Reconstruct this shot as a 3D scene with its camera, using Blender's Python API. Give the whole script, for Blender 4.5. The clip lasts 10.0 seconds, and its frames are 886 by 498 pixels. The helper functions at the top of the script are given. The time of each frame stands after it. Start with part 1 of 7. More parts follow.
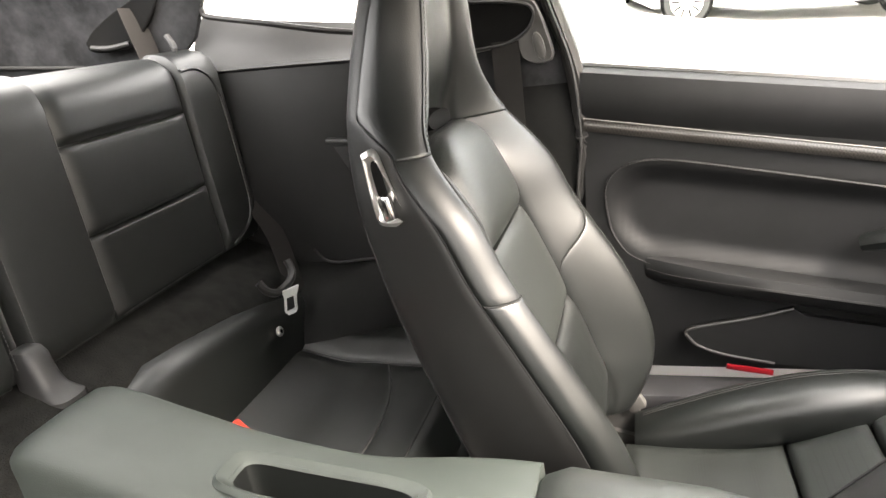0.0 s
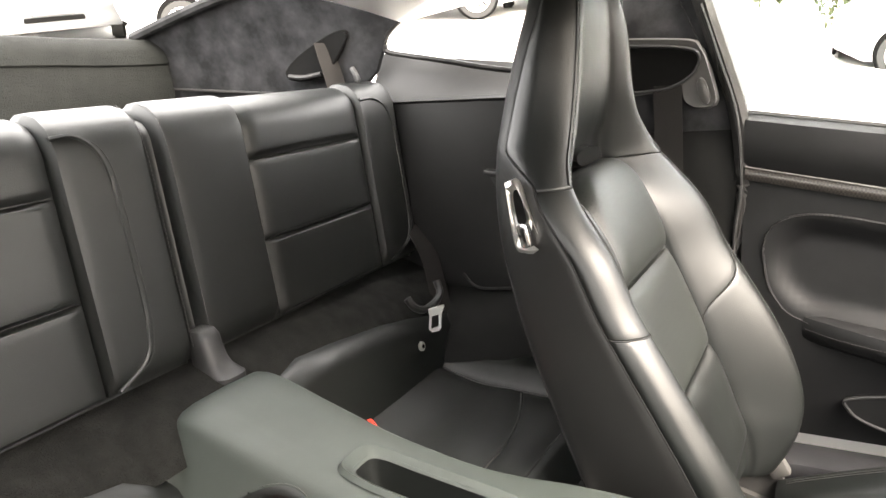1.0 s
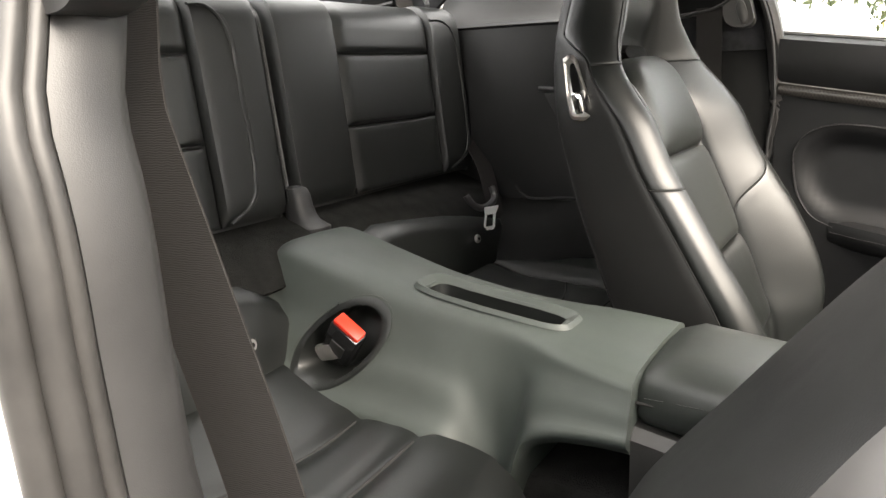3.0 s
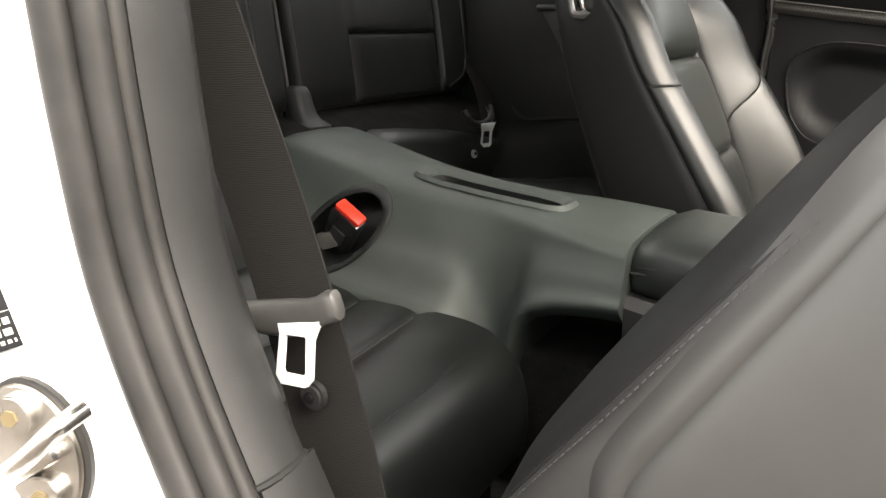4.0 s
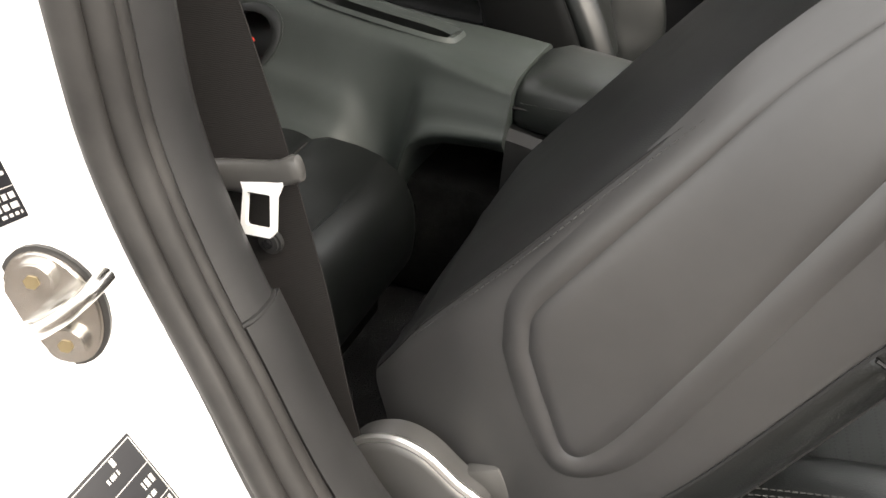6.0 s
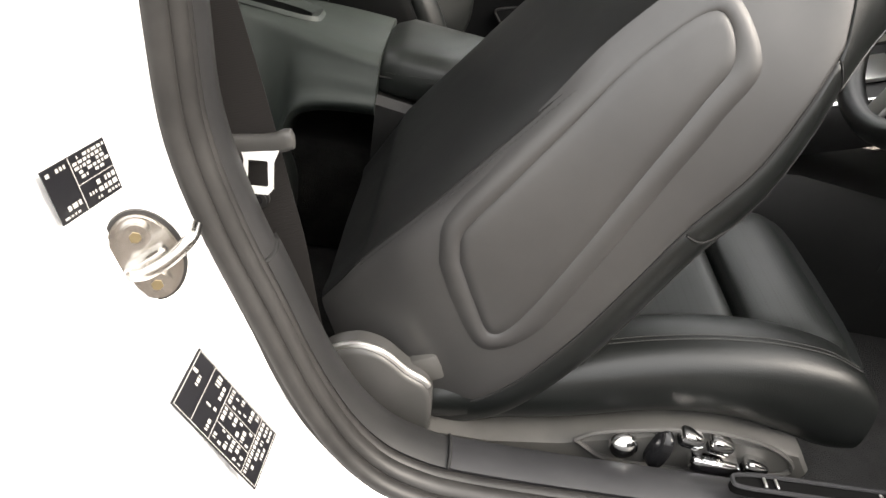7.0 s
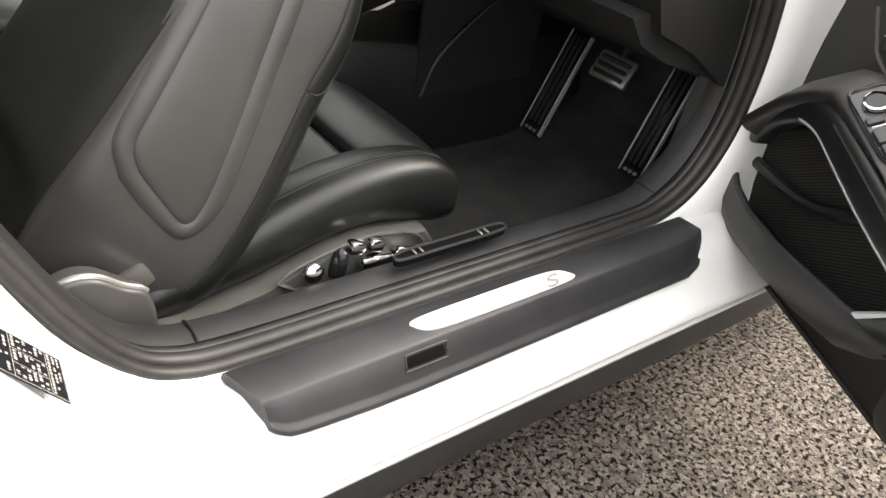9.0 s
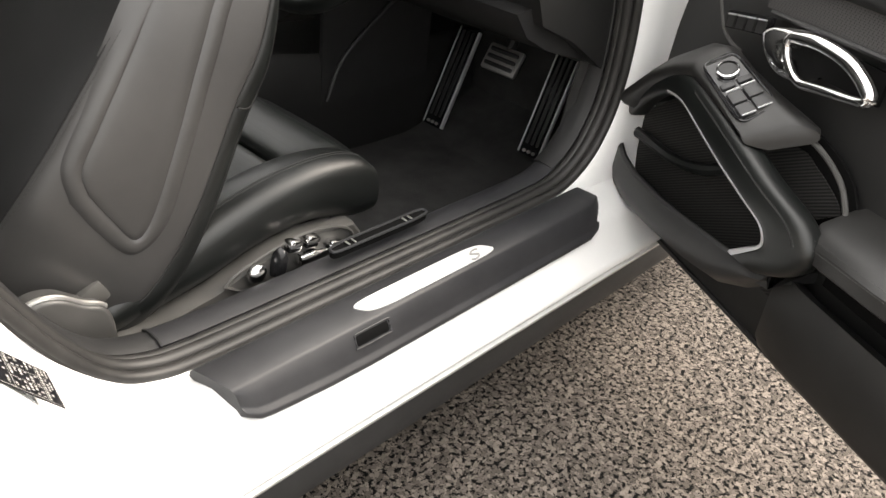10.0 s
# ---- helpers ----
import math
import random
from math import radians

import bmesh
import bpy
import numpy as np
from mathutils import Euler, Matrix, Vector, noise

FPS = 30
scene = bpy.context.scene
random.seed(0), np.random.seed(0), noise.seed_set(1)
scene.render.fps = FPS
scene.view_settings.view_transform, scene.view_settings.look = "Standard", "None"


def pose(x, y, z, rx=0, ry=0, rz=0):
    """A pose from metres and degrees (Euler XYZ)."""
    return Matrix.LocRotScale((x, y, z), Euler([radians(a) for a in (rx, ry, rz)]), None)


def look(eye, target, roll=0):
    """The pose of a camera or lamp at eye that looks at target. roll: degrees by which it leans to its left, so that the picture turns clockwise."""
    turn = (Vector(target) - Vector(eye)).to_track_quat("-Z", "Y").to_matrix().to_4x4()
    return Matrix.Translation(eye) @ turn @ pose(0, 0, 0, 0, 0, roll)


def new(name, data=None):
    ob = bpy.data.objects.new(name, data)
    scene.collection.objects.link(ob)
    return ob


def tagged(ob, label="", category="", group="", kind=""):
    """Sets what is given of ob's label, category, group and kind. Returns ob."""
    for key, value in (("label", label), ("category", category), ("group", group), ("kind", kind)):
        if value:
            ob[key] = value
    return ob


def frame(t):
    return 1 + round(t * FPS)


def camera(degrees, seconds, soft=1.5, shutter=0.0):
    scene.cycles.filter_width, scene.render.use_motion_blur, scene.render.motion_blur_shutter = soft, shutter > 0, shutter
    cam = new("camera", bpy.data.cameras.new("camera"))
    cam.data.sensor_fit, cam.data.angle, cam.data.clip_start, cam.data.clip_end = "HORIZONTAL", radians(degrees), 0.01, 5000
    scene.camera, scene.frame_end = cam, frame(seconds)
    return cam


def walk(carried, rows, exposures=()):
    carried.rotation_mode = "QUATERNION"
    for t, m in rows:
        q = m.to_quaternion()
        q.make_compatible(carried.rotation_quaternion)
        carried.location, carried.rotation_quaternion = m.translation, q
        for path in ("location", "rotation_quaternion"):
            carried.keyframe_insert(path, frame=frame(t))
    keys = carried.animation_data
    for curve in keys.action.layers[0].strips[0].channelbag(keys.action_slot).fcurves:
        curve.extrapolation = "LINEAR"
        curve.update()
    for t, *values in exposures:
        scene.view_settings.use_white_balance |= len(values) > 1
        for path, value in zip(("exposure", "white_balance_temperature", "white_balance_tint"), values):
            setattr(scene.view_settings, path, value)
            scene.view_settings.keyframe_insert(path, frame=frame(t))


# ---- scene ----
from mathutils.bvhtree import BVHTree

cam = camera(62.4, 10.0)

PATH = [
    (0, (0.032, -0.648, 1.084), (-0.496, 1.177, 0.459), -6.1),
    (0.5, (0.059, -0.663, 1.077), (-0.721, 1.103, 0.556), -5.2),
    (1, (0.087, -0.681, 1.076), (-0.866, 1.01, 0.593), -4.1),
    (1.5, (0.109, -0.711, 1.053), (-0.915, 0.943, 0.589), -3.5),
    (2, (0.109, -0.772, 1.001), (-0.936, 0.871, 0.545), -2.8),
    (3.5, (0.157, -0.918, 0.861), (-0.87, 0.728, 0.377), -2.4),
    (4, (0.155, -0.935, 0.809), (-0.851, 0.703, 0.258), -1.6),
    (4.5, (0.167, -0.943, 0.798), (-0.768, 0.701, 0.147), -0.9),
    (5, (0.158, -0.954, 0.795), (-0.673, 0.697, 0.031), -0.5),
    (5.2, (0.155, -0.965, 0.79), (-0.636, 0.69, -0.007), -0.3),
    (6.3, (0.097, -1.054, 0.91), (-0.288, 0.566, -0.199), 6.7),
    (6.5, (0.078, -1.101, 0.922), (-0.198, 0.536, -0.192), 7.4),
    (7, (0.024, -1.193, 0.943), (0.07, 0.482, -0.149), 9.4),
    (7.5, (0.012, -1.244, 0.921), (0.362, 0.398, -0.166), 9.4),
    (8, (-0.029, -1.273, 0.93), (0.623, 0.261, -0.176), 9.9),
    (8.5, (-0.092, -1.298, 0.939), (0.81, 0.093, -0.179), 10.2),
    (9, (-0.143, -1.347, 0.972), (0.968, -0.105, -0.135), 9.8),
    (9.5, (-0.186, -1.401, 1.014), (1.033, -0.251, -0.077), 8.8),
    (10, (-0.236, -1.4, 1.009), (1.061, -0.325, -0.069), 7.7),
]
walk(cam, [(t, look(eye, target, roll)) for t, eye, target, roll in PATH],
     exposures=[(0.0, 3.84, 7330, 12), (1.0, 3.80, 7330, 12), (2.0, 3.62, 7350, 13), (3.5, 2.72, 7250, 10), (4.0, 2.44, 7250, 10), (5.0, 2.2, 7250, 10), (6.5, 2.0, 7050, 11), (7.5, 2.02, 7050, 11), (8.5, 2.07, 7050, 11), (9.0, 1.92, 7100, 11), (10.0, 1.8, 7200, 11)])

# overcast daylight over a car park
world = bpy.data.worlds.new("overcast_sky")
scene.world = world
world.use_nodes = True
_nt = world.node_tree
_bg = _nt.nodes["Background"]
_sky = _nt.nodes.new("ShaderNodeTexSky")
_sky.sky_type = "NISHITA"
_sky.sun_disc = False
_sky.sun_elevation = radians(41)
_sky.sun_rotation = radians(109)
_sky.air_density, _sky.dust_density, _sky.ozone_density = 1.0, 4.0, 1.0
_co = _nt.nodes.new("ShaderNodeTexCoord")
_up = _nt.nodes.new("ShaderNodeSeparateXYZ")
_nt.links.new(_co.outputs["Generated"], _up.inputs["Vector"])
# cloud cover, brighter overhead than at the horizon
_cloud = _nt.nodes.new("ShaderNodeMix")
_cloud.data_type, _cloud.clamp_factor = "RGBA", True
_cloud.inputs["A"].default_value = (4.2, 4.3, 4.4, 1)
_cloud.inputs["B"].default_value = (13.0, 13.3, 13.7, 1)
_nt.links.new(_up.outputs["Z"], _cloud.inputs["Factor"])
_mix = _nt.nodes.new("ShaderNodeMix")
_mix.data_type = "RGBA"
_mix.inputs["Factor"].default_value = 0.75
_nt.links.new(_sky.outputs["Color"], _mix.inputs["A"])
_nt.links.new(_cloud.outputs["Result"], _mix.inputs["B"])
_nt.links.new(_mix.outputs["Result"], _bg.inputs["Color"])
_bg.inputs["Strength"].default_value = 0.12
sun = new("sun", bpy.data.lights.new("sun", "SUN"))
sun.data.energy, sun.data.angle, sun.data.color = 1.5, radians(34), (1.0, 0.97, 0.93)
sun.matrix_world = look((0, 0, 7.4), (-8.0, 2.8, 0.0))


# ---------------------------------------------------------------- materials
def material(name, colour, rough=0.5, metal=0.0, spec=0.5, coat=0.0):
    m = bpy.data.materials.new(name)
    m.use_nodes = True
    b = m.node_tree.nodes["Principled BSDF"]
    b.inputs["Base Color"].default_value = (*colour, 1)
    b.inputs["Roughness"].default_value = rough
    b.inputs["Metallic"].default_value = metal
    b.inputs["Specular IOR Level"].default_value = spec
    b.inputs["Coat Weight"].default_value = coat
    b.inputs["Coat Roughness"].default_value = 0.05
    return m


def node(m, kind, **sets):
    n = m.node_tree.nodes.new(kind)
    for key, value in sets.items():
        n.inputs[key].default_value = value
    return n


def wire(m, a, b):
    m.node_tree.links.new(a, b)


def shader(m):
    return m.node_tree.nodes["Principled BSDF"]


def vary(m, dark, light, scale=4.0, detail=5.0, low=0.35, high=0.65, target="Base Color"):
    """Blotches between two values, for colour or roughness."""
    co = node(m, "ShaderNodeTexCoord")
    nz = node(m, "ShaderNodeTexNoise", Scale=scale, Detail=detail, Roughness=0.6)
    wire(m, co.outputs["Object"], nz.inputs["Vector"])
    rp = node(m, "ShaderNodeValToRGB")
    rp.color_ramp.elements[0].position, rp.color_ramp.elements[1].position = low, high
    if target == "Base Color":
        rp.color_ramp.elements[0].color, rp.color_ramp.elements[1].color = (*dark, 1), (*light, 1)
    else:
        rp.color_ramp.elements[0].color, rp.color_ramp.elements[1].color = (dark,) * 3 + (1,), (light,) * 3 + (1,)
    wire(m, nz.outputs["Fac"], rp.inputs["Fac"])
    wire(m, rp.outputs["Color"], shader(m).inputs[target])
    return rp


def bump(m, kind, scale, strength, distance, prior=None, detail=4.0, stretch=(1, 1, 1)):
    co = node(m, "ShaderNodeTexCoord")
    mp = node(m, "ShaderNodeMapping")
    mp.inputs["Scale"].default_value = stretch
    wire(m, co.outputs["Object"], mp.inputs["Vector"])
    if kind == "voronoi":
        tx = node(m, "ShaderNodeTexVoronoi", Scale=scale)
        out = tx.outputs["Distance"]
    else:
        tx = node(m, "ShaderNodeTexNoise", Scale=scale, Detail=detail)
        out = tx.outputs["Fac"]
    wire(m, mp.outputs["Vector"], tx.inputs["Vector"])
    bp = node(m, "ShaderNodeBump", Strength=strength, Distance=distance)
    wire(m, out, bp.inputs["Height"])
    if prior:
        wire(m, prior.outputs["Normal"], bp.inputs["Normal"])
    wire(m, bp.outputs["Normal"], shader(m).inputs["Normal"])
    return bp


def leather(name, dark, light, rough=0.42, grain=650):
    m = material(name, dark, rough, spec=0.6)
    vary(m, dark, light, 9.0)
    vary(m, rough - 0.015, rough + 0.03, 30.0, low=0.2, high=0.8, target="Roughness")
    b = bump(m, "noise", 9, 0.12, 0.004, detail=1)
    b = bump(m, "noise", 38, 0.10, 0.0016, b, detail=3, stretch=(1.0, 0.55, 1.0))
    bump(m, "voronoi", grain, 0.20, 0.0005, b)
    return m


def perforated(name, dark, light, rough=0.42):
    """Leather with rows of small round holes."""
    m = material(name, dark, rough)
    co = node(m, "ShaderNodeTexCoord")
    vo = node(m, "ShaderNodeTexVoronoi", Scale=210.0, Randomness=0.0)
    wire(m, co.outputs["Object"], vo.inputs["Vector"])
    rp = node(m, "ShaderNodeValToRGB")
    rp.color_ramp.elements[0].position, rp.color_ramp.elements[1].position = 0.22, 0.32
    rp.color_ramp.elements[0].color, rp.color_ramp.elements[1].color = (0.004, 0.004, 0.004, 1), (*light, 1)
    wire(m, vo.outputs["Distance"], rp.inputs["Fac"])
    wire(m, rp.outputs["Color"], shader(m).inputs["Base Color"])
    bp = node(m, "ShaderNodeBump", Strength=0.5, Distance=0.001)
    wire(m, rp.outputs["Color"], bp.inputs["Height"])
    bump(m, "voronoi", 650, 0.3, 0.0005, bp)
    return m


LEATHER = leather("black_leather", (0.0045, 0.0054, 0.0051), (0.0070, 0.0083, 0.0078), 0.385)
shader(LEATHER).inputs["Specular IOR Level"].default_value = 0.58
# same black leather, its colour lightened for the daylight on the rear seat backs
LEATHER_REAR_LIT = leather("black_leather_rear_lit", (0.0070, 0.0080, 0.0076), (0.0108, 0.0122, 0.0116), 0.42)
shader(LEATHER_REAR_LIT).inputs["Specular IOR Level"].default_value = 0.72
SIDE_LEATHER = leather("dark_side_leather", (0.0058, 0.0059, 0.0058), (0.0088, 0.0089, 0.0087), 0.50, 900)
shader(SIDE_LEATHER).inputs["Specular IOR Level"].default_value = 0.30
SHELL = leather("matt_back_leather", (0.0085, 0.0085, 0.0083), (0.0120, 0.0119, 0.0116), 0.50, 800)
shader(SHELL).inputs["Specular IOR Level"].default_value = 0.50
LEATHER_PERF = perforated("perforated_leather", (0.011, 0.0128, 0.0117), (0.0165, 0.0188, 0.0172), 0.44)
LEATHER_GREY = leather("grey_green_leatherette", (0.0312, 0.0385, 0.0345), (0.039, 0.0475, 0.0428), 0.54, 900)
LEATHER_TRIM = leather("dark_trim_leather", (0.008, 0.008, 0.0078), (0.013, 0.0128, 0.0125), 0.50, 900)
ARM_LEATHER = leather("soft_grey_armrest_leather", (0.017, 0.0198, 0.0182), (0.023, 0.0262, 0.0242), 0.42, 900)
BLOCK_LEATHER = leather("grey_black_block_leather", (0.0135, 0.0131, 0.0127), (0.019, 0.0184, 0.0178), 0.44, 900)
TRIM_MATT = leather("matt_black_trim", (0.0045, 0.0046, 0.0044), (0.0075, 0.0076, 0.0073), 0.52, 900)
shader(TRIM_MATT).inputs["Specular IOR Level"].default_value = 0.08
DOOR_TRIM = leather("grey_black_door_leather", (0.0046, 0.0048, 0.0051), (0.0072, 0.0074, 0.0078), 0.54, 900)
shader(DOOR_TRIM).inputs["Specular IOR Level"].default_value = 0.24
PLATE = material("yellow_plate", (0.75, 0.55, 0.06), 0.4)
PLASTIC = material("soft_black_plastic", (0.03, 0.03, 0.031), 0.5)
bump(PLASTIC, "voronoi", 1300, 0.15, 0.0004)
vary(PLASTIC, (0.015, 0.015, 0.0152), (0.023, 0.0228, 0.023), 12)
SEAT_GREY = material("warm_grey_seat_plastic", (0.075, 0.072, 0.068), 0.5)
vary(SEAT_GREY, (0.066, 0.0635, 0.060), (0.084, 0.081, 0.076), 15)
PLASTIC_GREY = material("grey_plastic", (0.10, 0.096, 0.092), 0.45)
vary(PLASTIC_GREY, (0.13, 0.126, 0.12), (0.165, 0.16, 0.152), 15)
SCUFF = material("grey_black_sill_plastic", (0.035, 0.035, 0.037), 0.48)
vary(SCUFF, (0.018, 0.018, 0.020), (0.029, 0.029, 0.031), 10)
bump(SCUFF, "voronoi", 900, 0.25, 0.0005)
RUBBER = material("black_rubber", (0.028, 0.026, 0.025), 0.5)
vary(RUBBER, (0.014, 0.0133, 0.0128), (0.028, 0.0266, 0.0252), 18)
bump(RUBBER, "noise", 60, 0.2, 0.001)
GLOSS_BLACK = material("gloss_black_plastic", (0.012, 0.012, 0.013), 0.15)
# near black: painted-in shade of slots, cups and gaps, also plain black parts
DARK = material("cavity_shade_and_black", (0.004, 0.004, 0.004), 0.85, spec=0.1)
CHROME = material("chrome", (0.85, 0.85, 0.85), 0.12, 1.0)
SATIN = material("satin_silver", (0.62, 0.61, 0.59), 0.32, 0.9)
INLAY = material("brushed_aluminium", (0.86, 0.86, 0.85), 0.42, 0.35)
PLASTIC_DARKGREY = material("charcoal_switch_plastic", (0.03, 0.03, 0.031), 0.45)
SILVER = material("silver_trim", (0.55, 0.55, 0.56), 0.38, 0.3)
BRASS = material("dull_brass_socket", (0.30, 0.24, 0.14), 0.45, 0.8)
STEEL = material("zinc_steel", (0.62, 0.58, 0.52), 0.25, 1.0)
vary(STEEL, (0.46, 0.44, 0.41), (0.70, 0.68, 0.65), 40)
WHITE = material("white_car_paint", (0.82, 0.82, 0.81), 0.35, coat=0.8)
vary(WHITE, (0.80, 0.80, 0.79), (0.84, 0.84, 0.83), 6)
RED = material("red_plastic", (0.75, 0.04, 0.02), 0.4)
REDLAMP = material("red_fob", (0.7, 0.02, 0.03), 0.3)
REDLENS = material("dark_red_lens", (0.16, 0.004, 0.008), 0.3)
CARPET = material("black_carpet", (0.022, 0.022, 0.022), 0.95, spec=0.06)
vary(CARPET, (0.0075, 0.0077, 0.0072), (0.019, 0.019, 0.018), 25, low=0.3, high=0.7)
bump(CARPET, "noise", 420, 1.0, 0.004, detail=6)
# black carpet too, its colour lightened to make up for the dim footwell
FLOORPILE = material("black_carpet_lightened", (0.03, 0.03, 0.03), 0.95, spec=0.1)
vary(FLOORPILE, (0.034, 0.034, 0.034), (0.068, 0.067, 0.066), 9, low=0.3, high=0.7)
bump(FLOORPILE, "noise", 420, 1.0, 0.004, detail=6)
GRIP = material("dark_grey_plastic", (0.055, 0.053, 0.052), 0.4)
vary(GRIP, (0.05, 0.049, 0.047), (0.062, 0.06, 0.058), 20)
FLANK = material("satin_flank_leatherette", (0.04, 0.039, 0.038), 0.42, spec=0.8)
vary(FLANK, (0.032, 0.0307, 0.0303), (0.045, 0.0432, 0.0423), 7)
bump(FLANK, "noise", 900, 0.08, 0.0003)
FELT = material("dark_green_felt", (0.022, 0.024, 0.021), 0.95, spec=0.2)
vary(FELT, (0.0032, 0.0037, 0.0033), (0.0068, 0.0076, 0.0068), 30, low=0.3, high=0.7)
_bp = bump(FELT, "noise", 60, 0.5, 0.004, detail=4, stretch=(1.0, 0.12, 1.0))
bump(FELT, "noise", 300, 0.8, 0.003, _bp, detail=6)
SUEDE = material("grey_suede", (0.04, 0.04, 0.043), 0.95, spec=0.2)
vary(SUEDE, (0.010, 0.0102, 0.0110), (0.036, 0.0365, 0.0390), 14, low=0.36, high=0.66)
bump(SUEDE, "noise", 500, 0.5, 0.001, detail=6)
STITCH = material("grey_thread", (0.05, 0.05, 0.048), 0.7)
SEAM = material("seam_shadow_thread", (0.01, 0.01, 0.01), 0.8)
ENGRAVE = material("grey_engraving", (0.38, 0.38, 0.37), 0.4, 0.5)
LABELBLACK = material("black_label_foil", (0.01, 0.01, 0.012), 0.3)
LABELWHITE = material("silver_print", (0.42, 0.41, 0.39), 0.4)

BELT = material("black_webbing", (0.013, 0.0118, 0.0112), 0.75, spec=0.2)
_co = node(BELT, "ShaderNodeTexCoord")
_wv = node(BELT, "ShaderNodeTexWave", Scale=230.0, Distortion=4.0, Detail=1.0)
_wv.wave_type, _wv.bands_direction = "BANDS", "Z"
wire(BELT, _co.outputs["Object"], _wv.inputs["Vector"])
_bp = node(BELT, "ShaderNodeBump", Strength=0.3, Distance=0.0007)
wire(BELT, _wv.outputs["Fac"], _bp.inputs["Height"])
wire(BELT, _bp.outputs["Normal"], shader(BELT).inputs["Normal"])

CARBON = material("woven_carbon_trim", (0.02, 0.02, 0.02), 0.35, coat=0.25)
_co = node(CARBON, "ShaderNodeTexCoord")
_ck = node(CARBON, "ShaderNodeTexChecker", Scale=330.0)
_ck.inputs["Color1"].default_value, _ck.inputs["Color2"].default_value = (0.012, 0.011, 0.010, 1), (0.04, 0.036, 0.032, 1)
wire(CARBON, _co.outputs["Object"], _ck.inputs["Vector"])
wire(CARBON, _ck.outputs["Color"], shader(CARBON).inputs["Base Color"])

MESH = material("speaker_mesh", (0.02, 0.02, 0.02), 0.5)
_co = node(MESH, "ShaderNodeTexCoord")
_vo = node(MESH, "ShaderNodeTexVoronoi", Scale=320.0, Randomness=0.0)
wire(MESH, _co.outputs["Object"], _vo.inputs["Vector"])
_rp = node(MESH, "ShaderNodeValToRGB")
_rp.color_ramp.elements[0].position, _rp.color_ramp.elements[1].position = 0.3, 0.42
_rp.color_ramp.elements[0].color, _rp.color_ramp.elements[1].color = (0.003, 0.003, 0.003, 1), (0.045, 0.043, 0.042, 1)
wire(MESH, _vo.outputs["Distance"], _rp.inputs["Fac"])
wire(MESH, _rp.outputs["Color"], shader(MESH).inputs["Base Color"])

# ribbed loudspeaker cloth: slanting cords five millimetres apart
CLOTH = material("ribbed_speaker_cloth", (0.01, 0.01, 0.01), 0.7, spec=0.25)
_co = node(CLOTH, "ShaderNodeTexCoord")
_dot = node(CLOTH, "ShaderNodeVectorMath")
_dot.operation = "DOT_PRODUCT"
_dot.inputs[1].default_value = (0.25 * 1256, 0.434 * 1256, 0.865 * 1256)
wire(CLOTH, _co.outputs["Object"], _dot.inputs[0])
_sin = node(CLOTH, "ShaderNodeMath")
_sin.operation = "SINE"
wire(CLOTH, _dot.outputs["Value"], _sin.inputs[0])
_rp = node(CLOTH, "ShaderNodeMapRange")
_rp.inputs["From Min"].default_value = -1.0
wire(CLOTH, _sin.outputs["Value"], _rp.inputs["Value"])
_mx = node(CLOTH, "ShaderNodeMix")
_mx.data_type = "RGBA"
_mx.inputs["A"].default_value, _mx.inputs["B"].default_value = (0.003, 0.003, 0.003, 1), (0.030, 0.029, 0.028, 1)
wire(CLOTH, _rp.outputs["Result"], _mx.inputs["Factor"])
wire(CLOTH, _mx.outputs["Result"], shader(CLOTH).inputs["Base Color"])
_bp = node(CLOTH, "ShaderNodeBump", Strength=0.6, Distance=0.001)
wire(CLOTH, _rp.outputs["Result"], _bp.inputs["Height"])
wire(CLOTH, _bp.outputs["Normal"], shader(CLOTH).inputs["Normal"])

# tarmac: coarse pale chips in dark binder
ASPHALT = material("chip_asphalt", (0.1, 0.09, 0.08), 0.85, spec=0.12)
_co = node(ASPHALT, "ShaderNodeTexCoord")
_vo = node(ASPHALT, "ShaderNodeTexVoronoi", Scale=115.0)
_vd = node(ASPHALT, "ShaderNodeTexVoronoi", Scale=115.0)
_vd.feature = "DISTANCE_TO_EDGE"
_nz = node(ASPHALT, "ShaderNodeTexNoise", Scale=105.0, Detail=3.0, Roughness=0.6)
_nb = node(ASPHALT, "ShaderNodeTexNoise", Scale=2.2, Detail=4.0)
for _n in (_vo, _vd, _nz, _nb):
    wire(ASPHALT, _co.outputs["Object"], _n.inputs["Vector"])
_sep = node(ASPHALT, "ShaderNodeSeparateColor")
wire(ASPHALT, _vo.outputs["Color"], _sep.inputs["Color"])
_rp = node(ASPHALT, "ShaderNodeValToRGB")
_rp.color_ramp.elements[0].position, _rp.color_ramp.elements[1].position = 0.15, 0.95
_rp.color_ramp.elements[0].color, _rp.color_ramp.elements[1].color = (0.100, 0.086, 0.074, 1), (0.240, 0.205, 0.177, 1)
wire(ASPHALT, _sep.outputs["Red"], _rp.inputs["Fac"])
_ed = node(ASPHALT, "ShaderNodeMapRange")
_ed.inputs["From Min"].default_value, _ed.inputs["From Max"].default_value = 0.0, 0.03
wire(ASPHALT, _vd.outputs["Distance"], _ed.inputs["Value"])
_hole = node(ASPHALT, "ShaderNodeMapRange")
_hole.inputs["From Min"].default_value, _hole.inputs["From Max"].default_value = 0.438, 0.468
wire(ASPHALT, _nz.outputs["Fac"], _hole.inputs["Value"])
_mul = node(ASPHALT, "ShaderNodeMath")
_mul.operation = "MULTIPLY"
wire(ASPHALT, _ed.outputs["Result"], _mul.inputs[0])
wire(ASPHALT, _hole.outputs["Result"], _mul.inputs[1])
